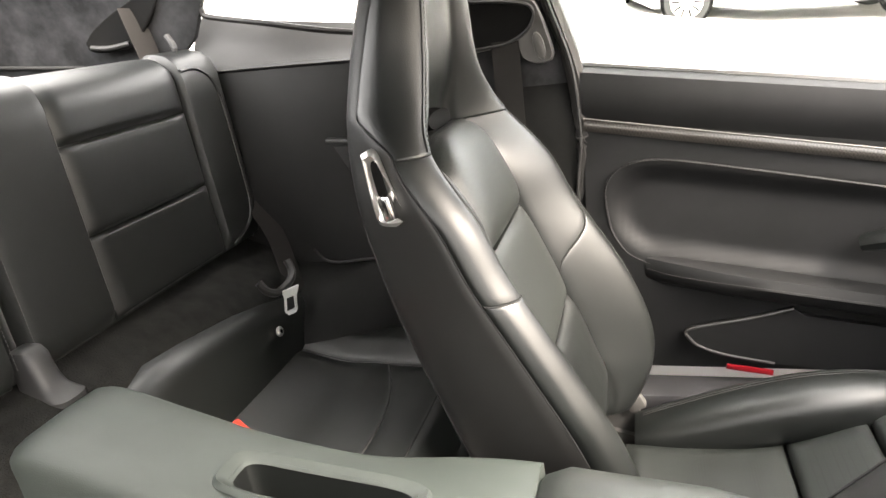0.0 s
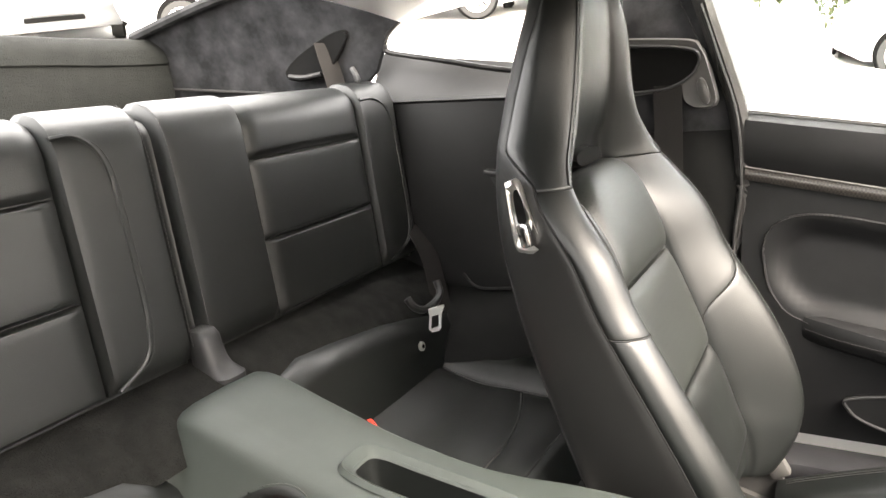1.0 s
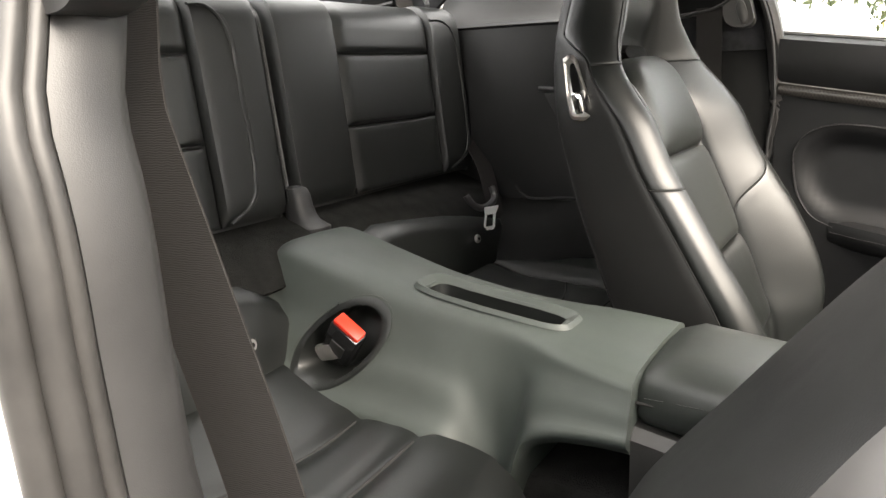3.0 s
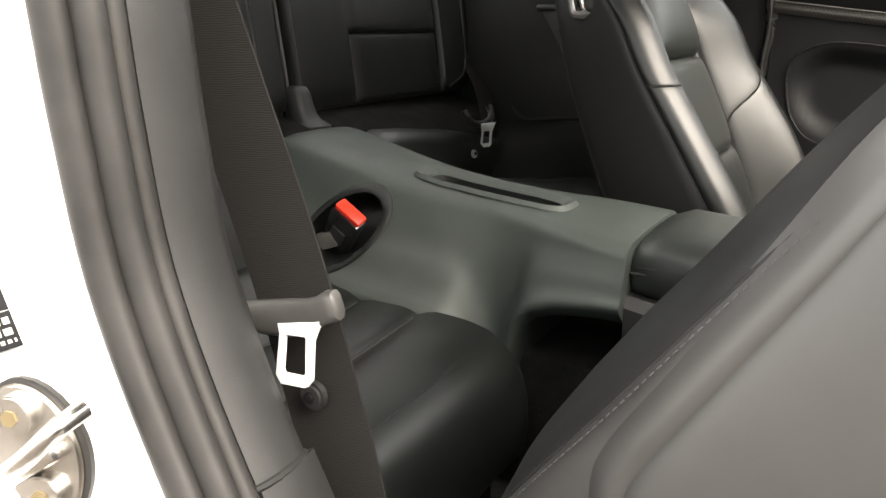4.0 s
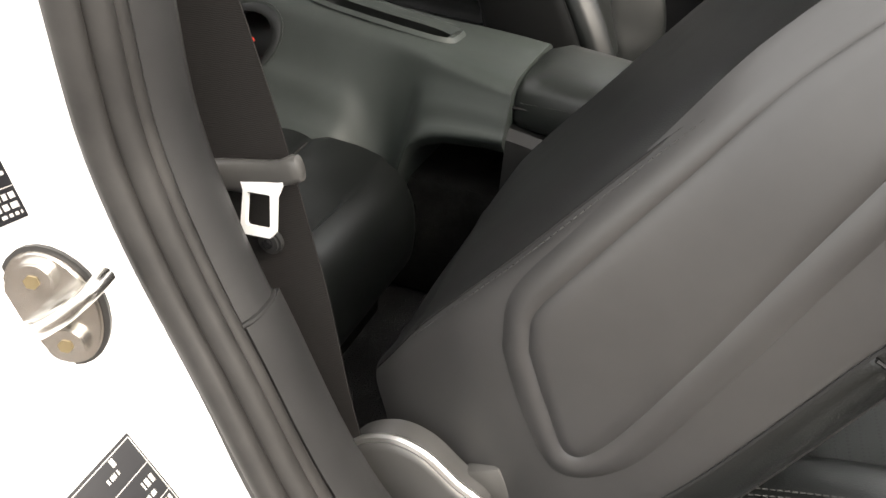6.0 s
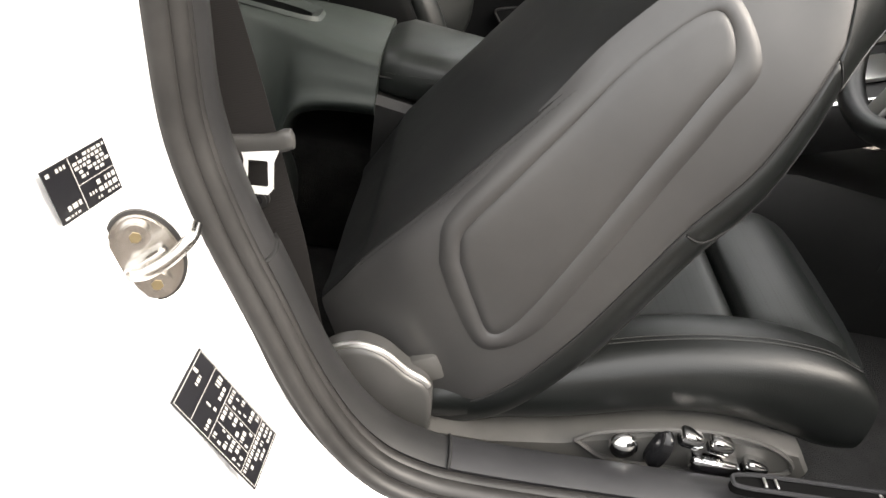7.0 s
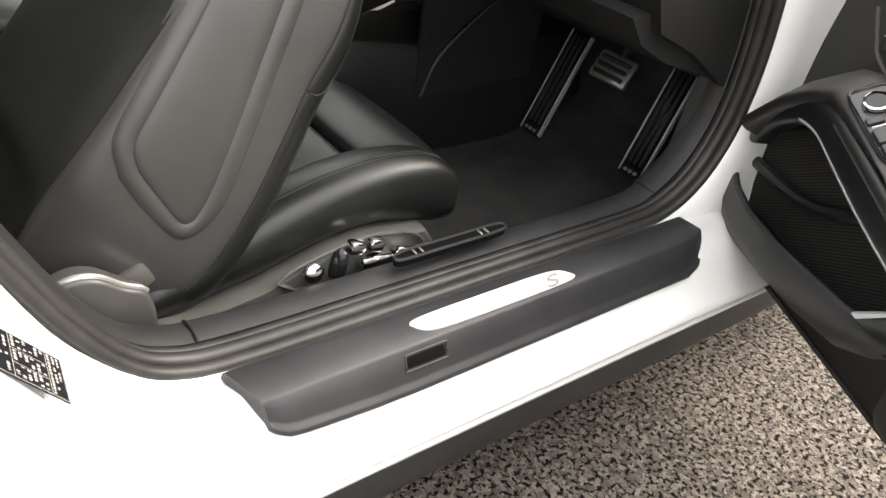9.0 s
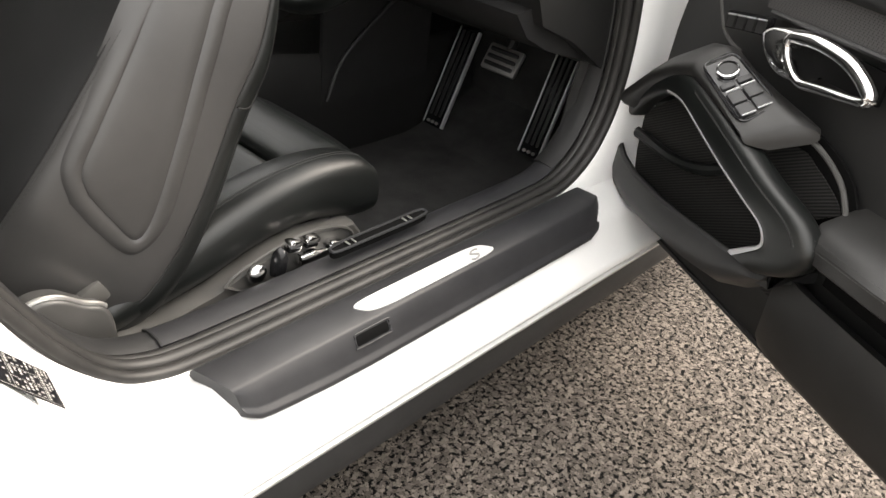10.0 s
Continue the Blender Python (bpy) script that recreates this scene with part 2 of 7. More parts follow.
_mx = node(ASPHALT, "ShaderNodeMix")
_mx.data_type = "RGBA"
_mx.inputs["A"].default_value = (0.0045, 0.0042, 0.004, 1)
wire(ASPHALT, _mul.outputs["Value"], _mx.inputs["Factor"])
wire(ASPHALT, _rp.outputs["Color"], _mx.inputs["B"])
wire(ASPHALT, _mx.outputs["Result"], shader(ASPHALT).inputs["Base Color"])
_bp = node(ASPHALT, "ShaderNodeBump", Strength=0.9, Distance=0.006)
wire(ASPHALT, _mul.outputs["Value"], _bp.inputs["Height"])
wire(ASPHALT, _bp.outputs["Normal"], shader(ASPHALT).inputs["Normal"])

CONCRETE = material("pale_concrete", (0.5, 0.48, 0.45), 0.8)
vary(CONCRETE, (0.42, 0.41, 0.39), (0.58, 0.56, 0.53), 1.5)
HEDGE = material("hedge_leaf", (0.07, 0.12, 0.04), 0.6)
vary(HEDGE, (0.022, 0.042, 0.014), (0.075, 0.085, 0.032), 6)
TYRE = material("tyre_rubber", (0.025, 0.025, 0.025), 0.8)
CARGLASS = material("dark_car_glass", (0.02, 0.025, 0.03), 0.08)
CARDARK = material("charcoal_car_paint", (0.06, 0.065, 0.07), 0.3, coat=0.8)
CARSILVER = material("silver_car_paint", (0.5, 0.5, 0.5), 0.35, 0.4, coat=0.8)

GLASS = bpy.data.materials.new("clear_glass")
GLASS.use_nodes = True
_b = GLASS.node_tree.nodes["Principled BSDF"]
_b.inputs["Transmission Weight"].default_value = 1.0
_b.inputs["Roughness"].default_value = 0.0
_b.inputs["IOR"].default_value = 1.1
_b.inputs["Base Color"].default_value = (0.93, 0.96, 0.95, 1)


# ---------------------------------------------------------------- mesh helpers
def part(name, bm, mat, parent=None, label="", smooth=True, crease=42):
    me = bpy.data.meshes.new(name)
    bmesh.ops.recalc_face_normals(bm, faces=bm.faces)
    bm.to_mesh(me)
    bm.free()
    me.materials.append(mat)
    if smooth:
        me.polygons.foreach_set("use_smooth", [True] * len(me.polygons))
        me.set_sharp_from_angle(angle=radians(crease))
    ob = new(name, me)
    if parent is not None:
        ob.parent = parent
    if label:
        ob["label"] = label
    return ob


def thing(name, label, category, group="", kind="", at=(0, 0, 0)):
    ob = new(name)
    ob.empty_display_size = 0.05
    ob.location = at
    return tagged(ob, label, category, group, kind)


def loft(rings, bm=None, caps=True, closed=True):
    """Skin over rings of equally many points."""
    bm = bm or bmesh.new()
    rows = [[bm.verts.new(p) for p in ring] for ring in rings]
    n = len(rows[0])
    for a, b in zip(rows, rows[1:]):
        for i in range(n if closed else n - 1):
            j = (i + 1) % n
            bm.faces.new((a[i], a[j], b[j], b[i]))
    if caps and closed:
        bm.faces.new(rows[0][::-1])
        bm.faces.new(rows[-1])
    return bm


def oval(c, u, v, a, b, n=20, p=2.6):
    """A superellipse ring round c, half-widths a along u and b along v."""
    c, u, v = Vector(c), Vector(u), Vector(v)
    out = []
    for i in range(n):
        t = 2 * math.pi * i / n
        ct, st = math.cos(t), math.sin(t)
        x = math.copysign(abs(ct) ** (2 / p), ct) * a
        y = math.copysign(abs(st) ** (2 / p), st) * b
        out.append(c + u * x + v * y)
    return out


def smooth_line(points, steps=6):
    """A Catmull-Rom line through points."""
    pts = [Vector(p) for p in points]
    pts = [2 * pts[0] - pts[1]] + pts + [2 * pts[-1] - pts[-2]]
    out = []
    for a, b, c, d in zip(pts, pts[1:], pts[2:], pts[3:]):
        for k in range(steps):
            t = k / steps
            out.append(0.5 * ((2 * b) + (c - a) * t + (2 * a - 5 * b + 4 * c - d) * t * t + (3 * b - a - 3 * c + d) * t ** 3))
    out.append(pts[-2])
    return out


def tube(points, r, n=8, bm=None, steps=5, closed=False):
    line = smooth_line(points, steps) if steps > 1 else [Vector(p) for p in points]
    rings = []
    up = Vector((0, 0, 1))
    for i, p in enumerate(line):
        t = (line[min(i + 1, len(line) - 1)] - line[max(i - 1, 0)]).normalized()
        side = t.cross(up)
        if side.length < 0.05:
            side = t.cross(Vector((0, 1, 0)))
        side.normalize()
        v = side.cross(t)
        rr = r[min(i, len(r) - 1)] if isinstance(r, (list, tuple)) else r
        rings.append([p + side * math.cos(2 * math.pi * k / n) * rr + v * math.sin(2 * math.pi * k / n) * rr for k in range(n)])
    return loft(rings, bm)


def rbox(size, r=0.004, at=(0, 0, 0), turn=(0, 0, 0), bm=None, seg=2):
    """A box with rounded edges."""
    own = bmesh.new()
    bmesh.ops.create_cube(own, size=1)
    bmesh.ops.scale(own, vec=size, verts=own.verts)
    if r:
        bmesh.ops.bevel(own, geom=own.edges[:], offset=r, segments=seg, affect="EDGES", profile=0.5)
    bmesh.ops.transform(own, matrix=pose(*at, *turn), verts=own.verts)
    return join(bm, own)


def join(bm, own):
    if bm is None:
        return own
    me = bpy.data.meshes.new("join")
    own.to_mesh(me)
    own.free()
    bm.from_mesh(me)
    bpy.data.meshes.remove(me)
    return bm


def disc(r, depth, at=(0, 0, 0), turn=(0, 0, 0), n=24, bev=0.0, bm=None):
    own = bmesh.new()
    bmesh.ops.create_cone(own, cap_ends=True, segments=n, radius1=r, radius2=r, depth=depth)
    if bev:
        bmesh.ops.bevel(own, geom=[e for e in own.edges if len(e.link_faces) == 2 and abs(e.verts[0].co.z - e.verts[1].co.z) < 1e-6], offset=bev, segments=2, affect="EDGES")
    bmesh.ops.transform(own, matrix=pose(*at, *turn), verts=own.verts)
    return join(bm, own)


def ball(r, at=(0, 0, 0), scale=(1, 1, 1), bm=None, n=16):
    own = bmesh.new()
    bmesh.ops.create_uvsphere(own, u_segments=n, v_segments=n // 2 + 2, radius=r)
    bmesh.ops.scale(own, vec=scale, verts=own.verts)
    bmesh.ops.translate(own, vec=at, verts=own.verts)
    return join(bm, own)


def slab(fn, nu, nv, thick, bm=None, out=None):
    """A sheet fn(u, v) with u, v from 0 to 1, thickened away from its front."""
    bm = bm or bmesh.new()
    pts = [[Vector(fn(i / nu, j / nv)) for j in range(nv + 1)] for i in range(nu + 1)]

    def normal(i, j):
        du = pts[min(i + 1, nu)][j] - pts[max(i - 1, 0)][j]
        dv = pts[i][min(j + 1, nv)] - pts[i][max(j - 1, 0)]
        return du.cross(dv).normalized()

    off = [[(Vector(out) if out else -normal(i, j)) * thick for j in range(nv + 1)] for i in range(nu + 1)]
    top = [[bm.verts.new(pts[i][j]) for j in range(nv + 1)] for i in range(nu + 1)]
    low = [[bm.verts.new(pts[i][j] + off[i][j]) for j in range(nv + 1)] for i in range(nu + 1)]
    for i in range(nu):
        for j in range(nv):
            bm.faces.new((top[i][j], top[i + 1][j], top[i + 1][j + 1], top[i][j + 1]))
            bm.faces.new((low[i][j], low[i][j + 1], low[i + 1][j + 1], low[i + 1][j]))
    for i in range(nu):
        bm.faces.new((top[i][0], low[i][0], low[i + 1][0], top[i + 1][0]))
        bm.faces.new((top[i][nv], top[i + 1][nv], low[i + 1][nv], low[i][nv]))
    for j in range(nv):
        bm.faces.new((top[0][j], top[0][j + 1], low[0][j + 1], low[0][j]))
        bm.faces.new((top[nu][j], low[nu][j], low[nu][j + 1], top[nu][j + 1]))
    return bm


def pad(fn, nu, nv, depth, puff, edge=5.0, bm=None):
    """A stuffed panel: the sheet fn(u, v) with its middle raised by puff and its rim rolled down by depth."""
    bm = bm or bmesh.new()

    def base(u, v):
        return Vector(fn(u, v))

    def nrm(u, v):
        e = 0.02
        du = base(min(u + e, 1), v) - base(max(u - e, 0), v)
        dv = base(u, min(v + e, 1)) - base(u, max(v - e, 0))
        return du.cross(dv).normalized()

    def lift(u, v):
        a = 1 - abs(2 * u - 1) ** edge
        b = 1 - abs(2 * v - 1) ** edge
        return puff * (max(a, 0) * max(b, 0)) ** 0.5

    def steps(n):
        s = [k / n for k in range(n + 1)]
        return [0.5 - 0.5 * math.copysign(abs(1 - 2 * t) ** 0.62, 1 - 2 * t) for t in s]

    us, vs = steps(nu), steps(nv)
    top = [[bm.verts.new(base(u, v) + nrm(u, v) * lift(u, v)) for v in vs] for u in us]
    low = [[bm.verts.new(base(u, v) - nrm(u, v) * depth) for v in vs] for u in us]
    nu, nv = len(us) - 1, len(vs) - 1
    for i in range(nu):
        for j in range(nv):
            bm.faces.new((top[i][j], top[i + 1][j], top[i + 1][j + 1], top[i][j + 1]))
            bm.faces.new((low[i][j], low[i][j + 1], low[i + 1][j + 1], low[i + 1][j]))
    for i in range(nu):
        bm.faces.new((top[i][0], low[i][0], low[i + 1][0], top[i + 1][0]))
        bm.faces.new((top[i][nv], top[i + 1][nv], low[i + 1][nv], low[i][nv]))
    for j in range(nv):
        bm.faces.new((top[0][j], top[0][j + 1], low[0][j + 1], low[0][j]))
        bm.faces.new((top[nu][j], low[nu][j], low[nu][j + 1], top[nu][j + 1]))
    return bm


def plate(points, thick, bev=0.0, bm=None, along="y"):
    """A flat polygon in x, z (along y) or x, y (along z) or y, z (along x), thickened by thick along that axis."""
    own = bmesh.new()
    if along == "y":
        vs = [own.verts.new((a, 0, b)) for a, b in points]
        step = (0, thick, 0)
    elif along == "z":
        vs = [own.verts.new((a, b, 0)) for a, b in points]
        step = (0, 0, thick)
    else:
        vs = [own.verts.new((0, a, b)) for a, b in points]
        step = (thick, 0, 0)
    f = own.faces.new(vs)
    new_geom = bmesh.ops.extrude_face_region(own, geom=[f])["geom"]
    bmesh.ops.translate(own, vec=step, verts=[g for g in new_geom if isinstance(g, bmesh.types.BMVert)])
    if bev:
        bmesh.ops.bevel(own, geom=own.edges[:], offset=bev, segments=2, affect="EDGES")
    return join(bm, own)


def moved(bm, m):
    bmesh.ops.transform(bm, matrix=m, verts=bm.verts)
    return bm


def stitches(points, gap=0.0062, length=0.0036, r=0.0005, lift=(0, 0, 0.0), steps=8):
    """A row of thread stitches along a line."""
    line = smooth_line(points, steps)
    bm = bmesh.new()
    run, nxt = 0.0, 0.0
    for a, b in zip(line, line[1:]):
        d = (b - a).length
        if d < 1e-6:
            continue
        t = (b - a) / d
        while nxt < run + d:
            p = a + t * (nxt - run) + Vector(lift)
            q = p + t * length
            s = t.cross(Vector((0.3, 0.5, 0.81))).normalized() * r
            w = t.cross(s).normalized() * r
            v = [bm.verts.new(x) for x in (p + s, p + w, p - s, p - w, q + s, q + w, q - s, q - w)]
            for i in range(4):
                j = (i + 1) % 4
                bm.faces.new((v[i], v[j], v[4 + j], v[4 + i]))
            bm.faces.new((v[3], v[2], v[1], v[0]))
            bm.faces.new((v[4], v[5], v[6], v[7]))
            nxt += gap
        run += d
    return bm


def table(rows, key):
    """Linear look-up in rows of key, values."""
    if key <= rows[0][0]:
        return rows[0][1:]
    for a, b in zip(rows, rows[1:]):
        if key <= b[0]:
            t = (key - a[0]) / (b[0] - a[0])
            t = t * t * (3 - 2 * t) * 0.4 + t * 0.6
            return tuple(x + (y - x) * t for x, y in zip(a[1:], b[1:]))
    return rows[-1][1:]


# ---------------------------------------------------------------- ground and surroundings
def slope(x, y):
    """Height of the forecourt, which climbs away behind and beyond the car."""
    s = max(0.0, -0.67 * x + 0.95 * y - 2.5)
    t = max(0.0, min(1.0, (x + 0.75) / 1.2))
    g = 0.165 * (1 - 0.56 * t * t * (3 - 2 * t))
    return g * min(s, 22.0) if s > 0.4 else g * s * s / 0.8 * 0.5


def build_ground():
    bm = bmesh.new()
    bmesh.ops.create_grid(bm, x_segments=8, y_segments=8, size=400)
    tagged(part("ground", bm, ASPHALT), "coarse chip asphalt of the car park", "asphalt", kind="structure")
    bm = slab(lambda u, v: (-60 + 100 * u, 1.9 + 58 * v * v, 0.006 + slope(-60 + 100 * u, 1.9 + 58 * v * v)), 60, 50, 0.3, out=(0, 0, -1))
    tagged(part("pavement", bm, CONCRETE), "pale concrete forecourt rising beyond the car", "pavement", kind="structure")
    bm = slab(lambda u, v: (-3.4 - 57 * u * u, -60 + 61.9 * v, 0.006 + slope(-3.4 - 57 * u * u, -60 + 61.9 * v)), 50, 50, 0.3, out=(0, 0, -1))
    tagged(part("pavement", bm, CONCRETE), "pale concrete forecourt rising behind the car", "pavement", kind="structure")


def build_hedge():
    rnd = random.Random(3)
    bm = bmesh.new()
    for _ in range(11000):
        x, y = rnd.uniform(-4.5, 9), 12.6 + rnd.gauss(0, 0.35)
        z = slope(x, y) + rnd.uniform(0.0, 1.9) + rnd.uniform(0, 0.25)
        s = rnd.uniform(0.04, 0.09)
        m = Matrix.Translation((x, y, z)) @ Euler((rnd.uniform(0, 6), rnd.uniform(0, 6), rnd.uniform(0, 6))).to_matrix().to_4x4()
        v = [bm.verts.new(m @ Vector(p)) for p in ((-s, 0, 0), (0, -s * 0.5, 0.2 * s), (s, 0, 0), (0, s * 0.5, 0.2 * s))]
        bm.faces.new(v)
    ob = part("hedge", bm, HEDGE, smooth=False)
    tagged(ob, "clipped green hedge along the far edge of the car park", "hedge", kind="stuff")


def far_car(at, turn, paint, label):
    """A parked saloon: body, windows, lamps, bumpers, four wheels; it stands on the slope."""
    car = thing("parked_car", label, "car", "parked cars")
    low = [(-2.10, 0.42), (-2.16, 0.62), (-2.12, 0.86), (-1.95, 0.95), (-1.25, 0.985), (1.10, 0.985), (1.85, 0.86), (2.08, 0.74), (2.17, 0.56), (2.10, 0.28), (1.75, 0.22), (-1.75, 0.24)]
    rings = []
    for y, k in ((-0.88, 0.93), (-0.90, 0.97), (-0.86, 1.0), (-0.5, 1.015), (0.5, 1.015), (0.86, 1.0), (0.90, 0.97), (0.88, 0.93)):
        rings.append([Vector((x * (0.96 + 0.04 * k if abs(x) > 1.9 else 1.0), y * (1.0 if z > 0.35 else 0.97), 0.6 + (z - 0.6) * k)) for x, z in low])
    part("body", loft(rings), paint, car)
    cab = [(-1.30, 0.97), (-0.72, 1.36), (-0.2, 1.43), (0.35, 1.40), (1.15, 0.97)]
    rings = [[Vector((x, y * (0.80 if z > 1.2 else 0.97), z)) for x, z in cab] for y in (-0.85, -0.80, 0.0, 0.80, 0.85)]
    part("roof", loft(rings), paint, car)
    for s in (-1, 1):
        for pts in ([(-1.08, 1.0), (-0.68, 1.31), (-0.12, 1.37), (-0.12, 1.0)], [(-0.05, 1.0), (-0.05, 1.37), (0.32, 1.34), (0.92, 1.0)]):
            v = [Vector((x, s * (0.832 - 0.46 * (z - 1.0)), z)) for x, z in pts]
            part("side_window", loft([v, [p + Vector((0, s * 0.012, 0.004)) for p in v]]), CARGLASS, car)
        for x in (-1.32, 1.34):
            part("wheel_arch", disc(0.345, 0.03, (x, s * 0.893, 0.34), (90, 0, 0), 28), DARK, car)
            wheel = part("wheel", disc(0.325, 0.20, (x, s * 0.82, 0.325), (90, 0, 0), 28, 0.03), TYRE, car)
            part("rim", disc(0.235, 0.21, (x, s * 0.823, 0.325), (90, 0, 0), 20, 0.02), SATIN, wheel)
            for k in range(10):
                t = k * math.pi / 5
                part("spoke_gap", rbox((0.125, 0.214, 0.030), 0.012, (x + 0.145 * math.cos(t), s * 0.825, 0.325 + 0.145 * math.sin(t)), (0, -math.degrees(t), 0)), DARK, wheel)
        part("headlamp", rbox((0.10, 0.34, 0.13), 0.03, (2.06, s * 0.62, 0.69)), SATIN, car)
        part("tail_lamp", rbox((0.08, 0.30, 0.15), 0.03, (-2.10, s * 0.66, 0.74)), REDLAMP, car)
        part("mirror", rbox((0.10, 0.16, 0.11), 0.03, (0.72, s * 0.98, 1.0)), paint, car)
    part("windscreen", plate([(0.46, 1.37), (1.10, 1.0), (1.12, 1.01), (0.48, 1.385)], 1.2), CARGLASS, car).location = (0, -0.6, 0)
    part("rear_screen", plate([(-0.80, 1.335), (-1.24, 1.0), (-1.26, 1.01), (-0.82, 1.35)], 1.2), CARGLASS, car).location = (0, -0.6, 0)
    part("grille", rbox((0.05, 0.8, 0.12), 0.02, (2.125, 0, 0.46)), DARK, car)
    part("rear_valance", rbox((0.05, 0.9, 0.12), 0.02, (-2.10, 0, 0.36)), DARK, car)
    part("number_plate", rbox((0.02, 0.52, 0.11), 0.004, (2.185, 0, 0.56)), LABELWHITE, car, "pale blank plate bar")
    part("number_plate", rbox((0.02, 0.52, 0.11), 0.004, (-2.175, 0, 0.66)), PLATE, car, "yellow blank plate bar")
    x, y = at
    e = 0.5
    n = Vector((slope(x - e, y) - slope(x + e, y), slope(x, y - e) - slope(x, y + e), 2 * e)).normalized()
    tilt = Vector((0, 0, 1)).rotation_difference(n).to_matrix().to_4x4()
    car.matrix_world = Matrix.Translation((x, y, slope(x, y) + 0.006)) @ tilt @ Matrix.Rotation(radians(turn), 4, "Z")
    return car


# ---------------------------------------------------------------- the car's shell
# The opening's edge in x, z on the body side, from the roof down the rear pillar, along the sill and up to the front.
EDGE = [(-0.259, 1.10), (-0.205, 0.97), (-0.177, 0.87), (-0.172, 0.78), (-0.164, 0.70), (-0.138, 0.62), (-0.104, 0.55), (-0.059, 0.465), (-0.011, 0.400), (0.040, 0.368), (0.12, 0.356),
        (0.35, 0.355), (0.60, 0.355), (0.82, 0.356), (0.90, 0.366), (0.965, 0.405), (1.005, 0.465), (1.025, 0.54), (1.025, 0.63), (1.01, 0.72), (0.985, 0.82), (0.95, 0.92)]


def edge_line(steps=5):
    return smooth_line([(x, 0, z) for x, z in EDGE], steps)


def lean(z):
    """How far the side leans in above the belt line."""
    return 0.0 if z < 0.9 else (z - 0.9) * 0.42


def rear_post(x, z):
    """0 along the sill and the front, 1 on the rear post, where the seal stands further in."""
    if x > 0.3:
        return 0.0
    t = max(0.0, min(1.0, (z - 0.40) / 0.22))
    return t * t * (3 - 2 * t)


def sweep_opening(profile, sign=-1, start=0.0, stop=1.0, steps=5):
    """Sweep a profile of (y, inward) along the opening: inward is measured towards the opening's middle."""
    line = edge_line(steps)
    a, b = int(start * (len(line) - 1)), int(stop * (len(line) - 1))
    rings = []
    for i in range(a, b + 1):
        t = (line[min(i + 1, len(line) - 1)] - line[max(i - 1, 0)]).normalized()
        inn = Vector((-t.z, 0, t.x))
        f = rear_post(line[i].x, line[i].z)
        ring = []
        for y, d in profile:
            s = max(0.0, min(1.0, (0.752 - abs(y)) / 0.052))
            d += f * 0.009 * s
            ring.append(Vector((line[i].x + inn.x * d, sign * (abs(y) - f * 0.012 * (1 - s) - lean(line[i].z)), line[i].z + inn.z * d)))
        rings.append(ring)
    return rings


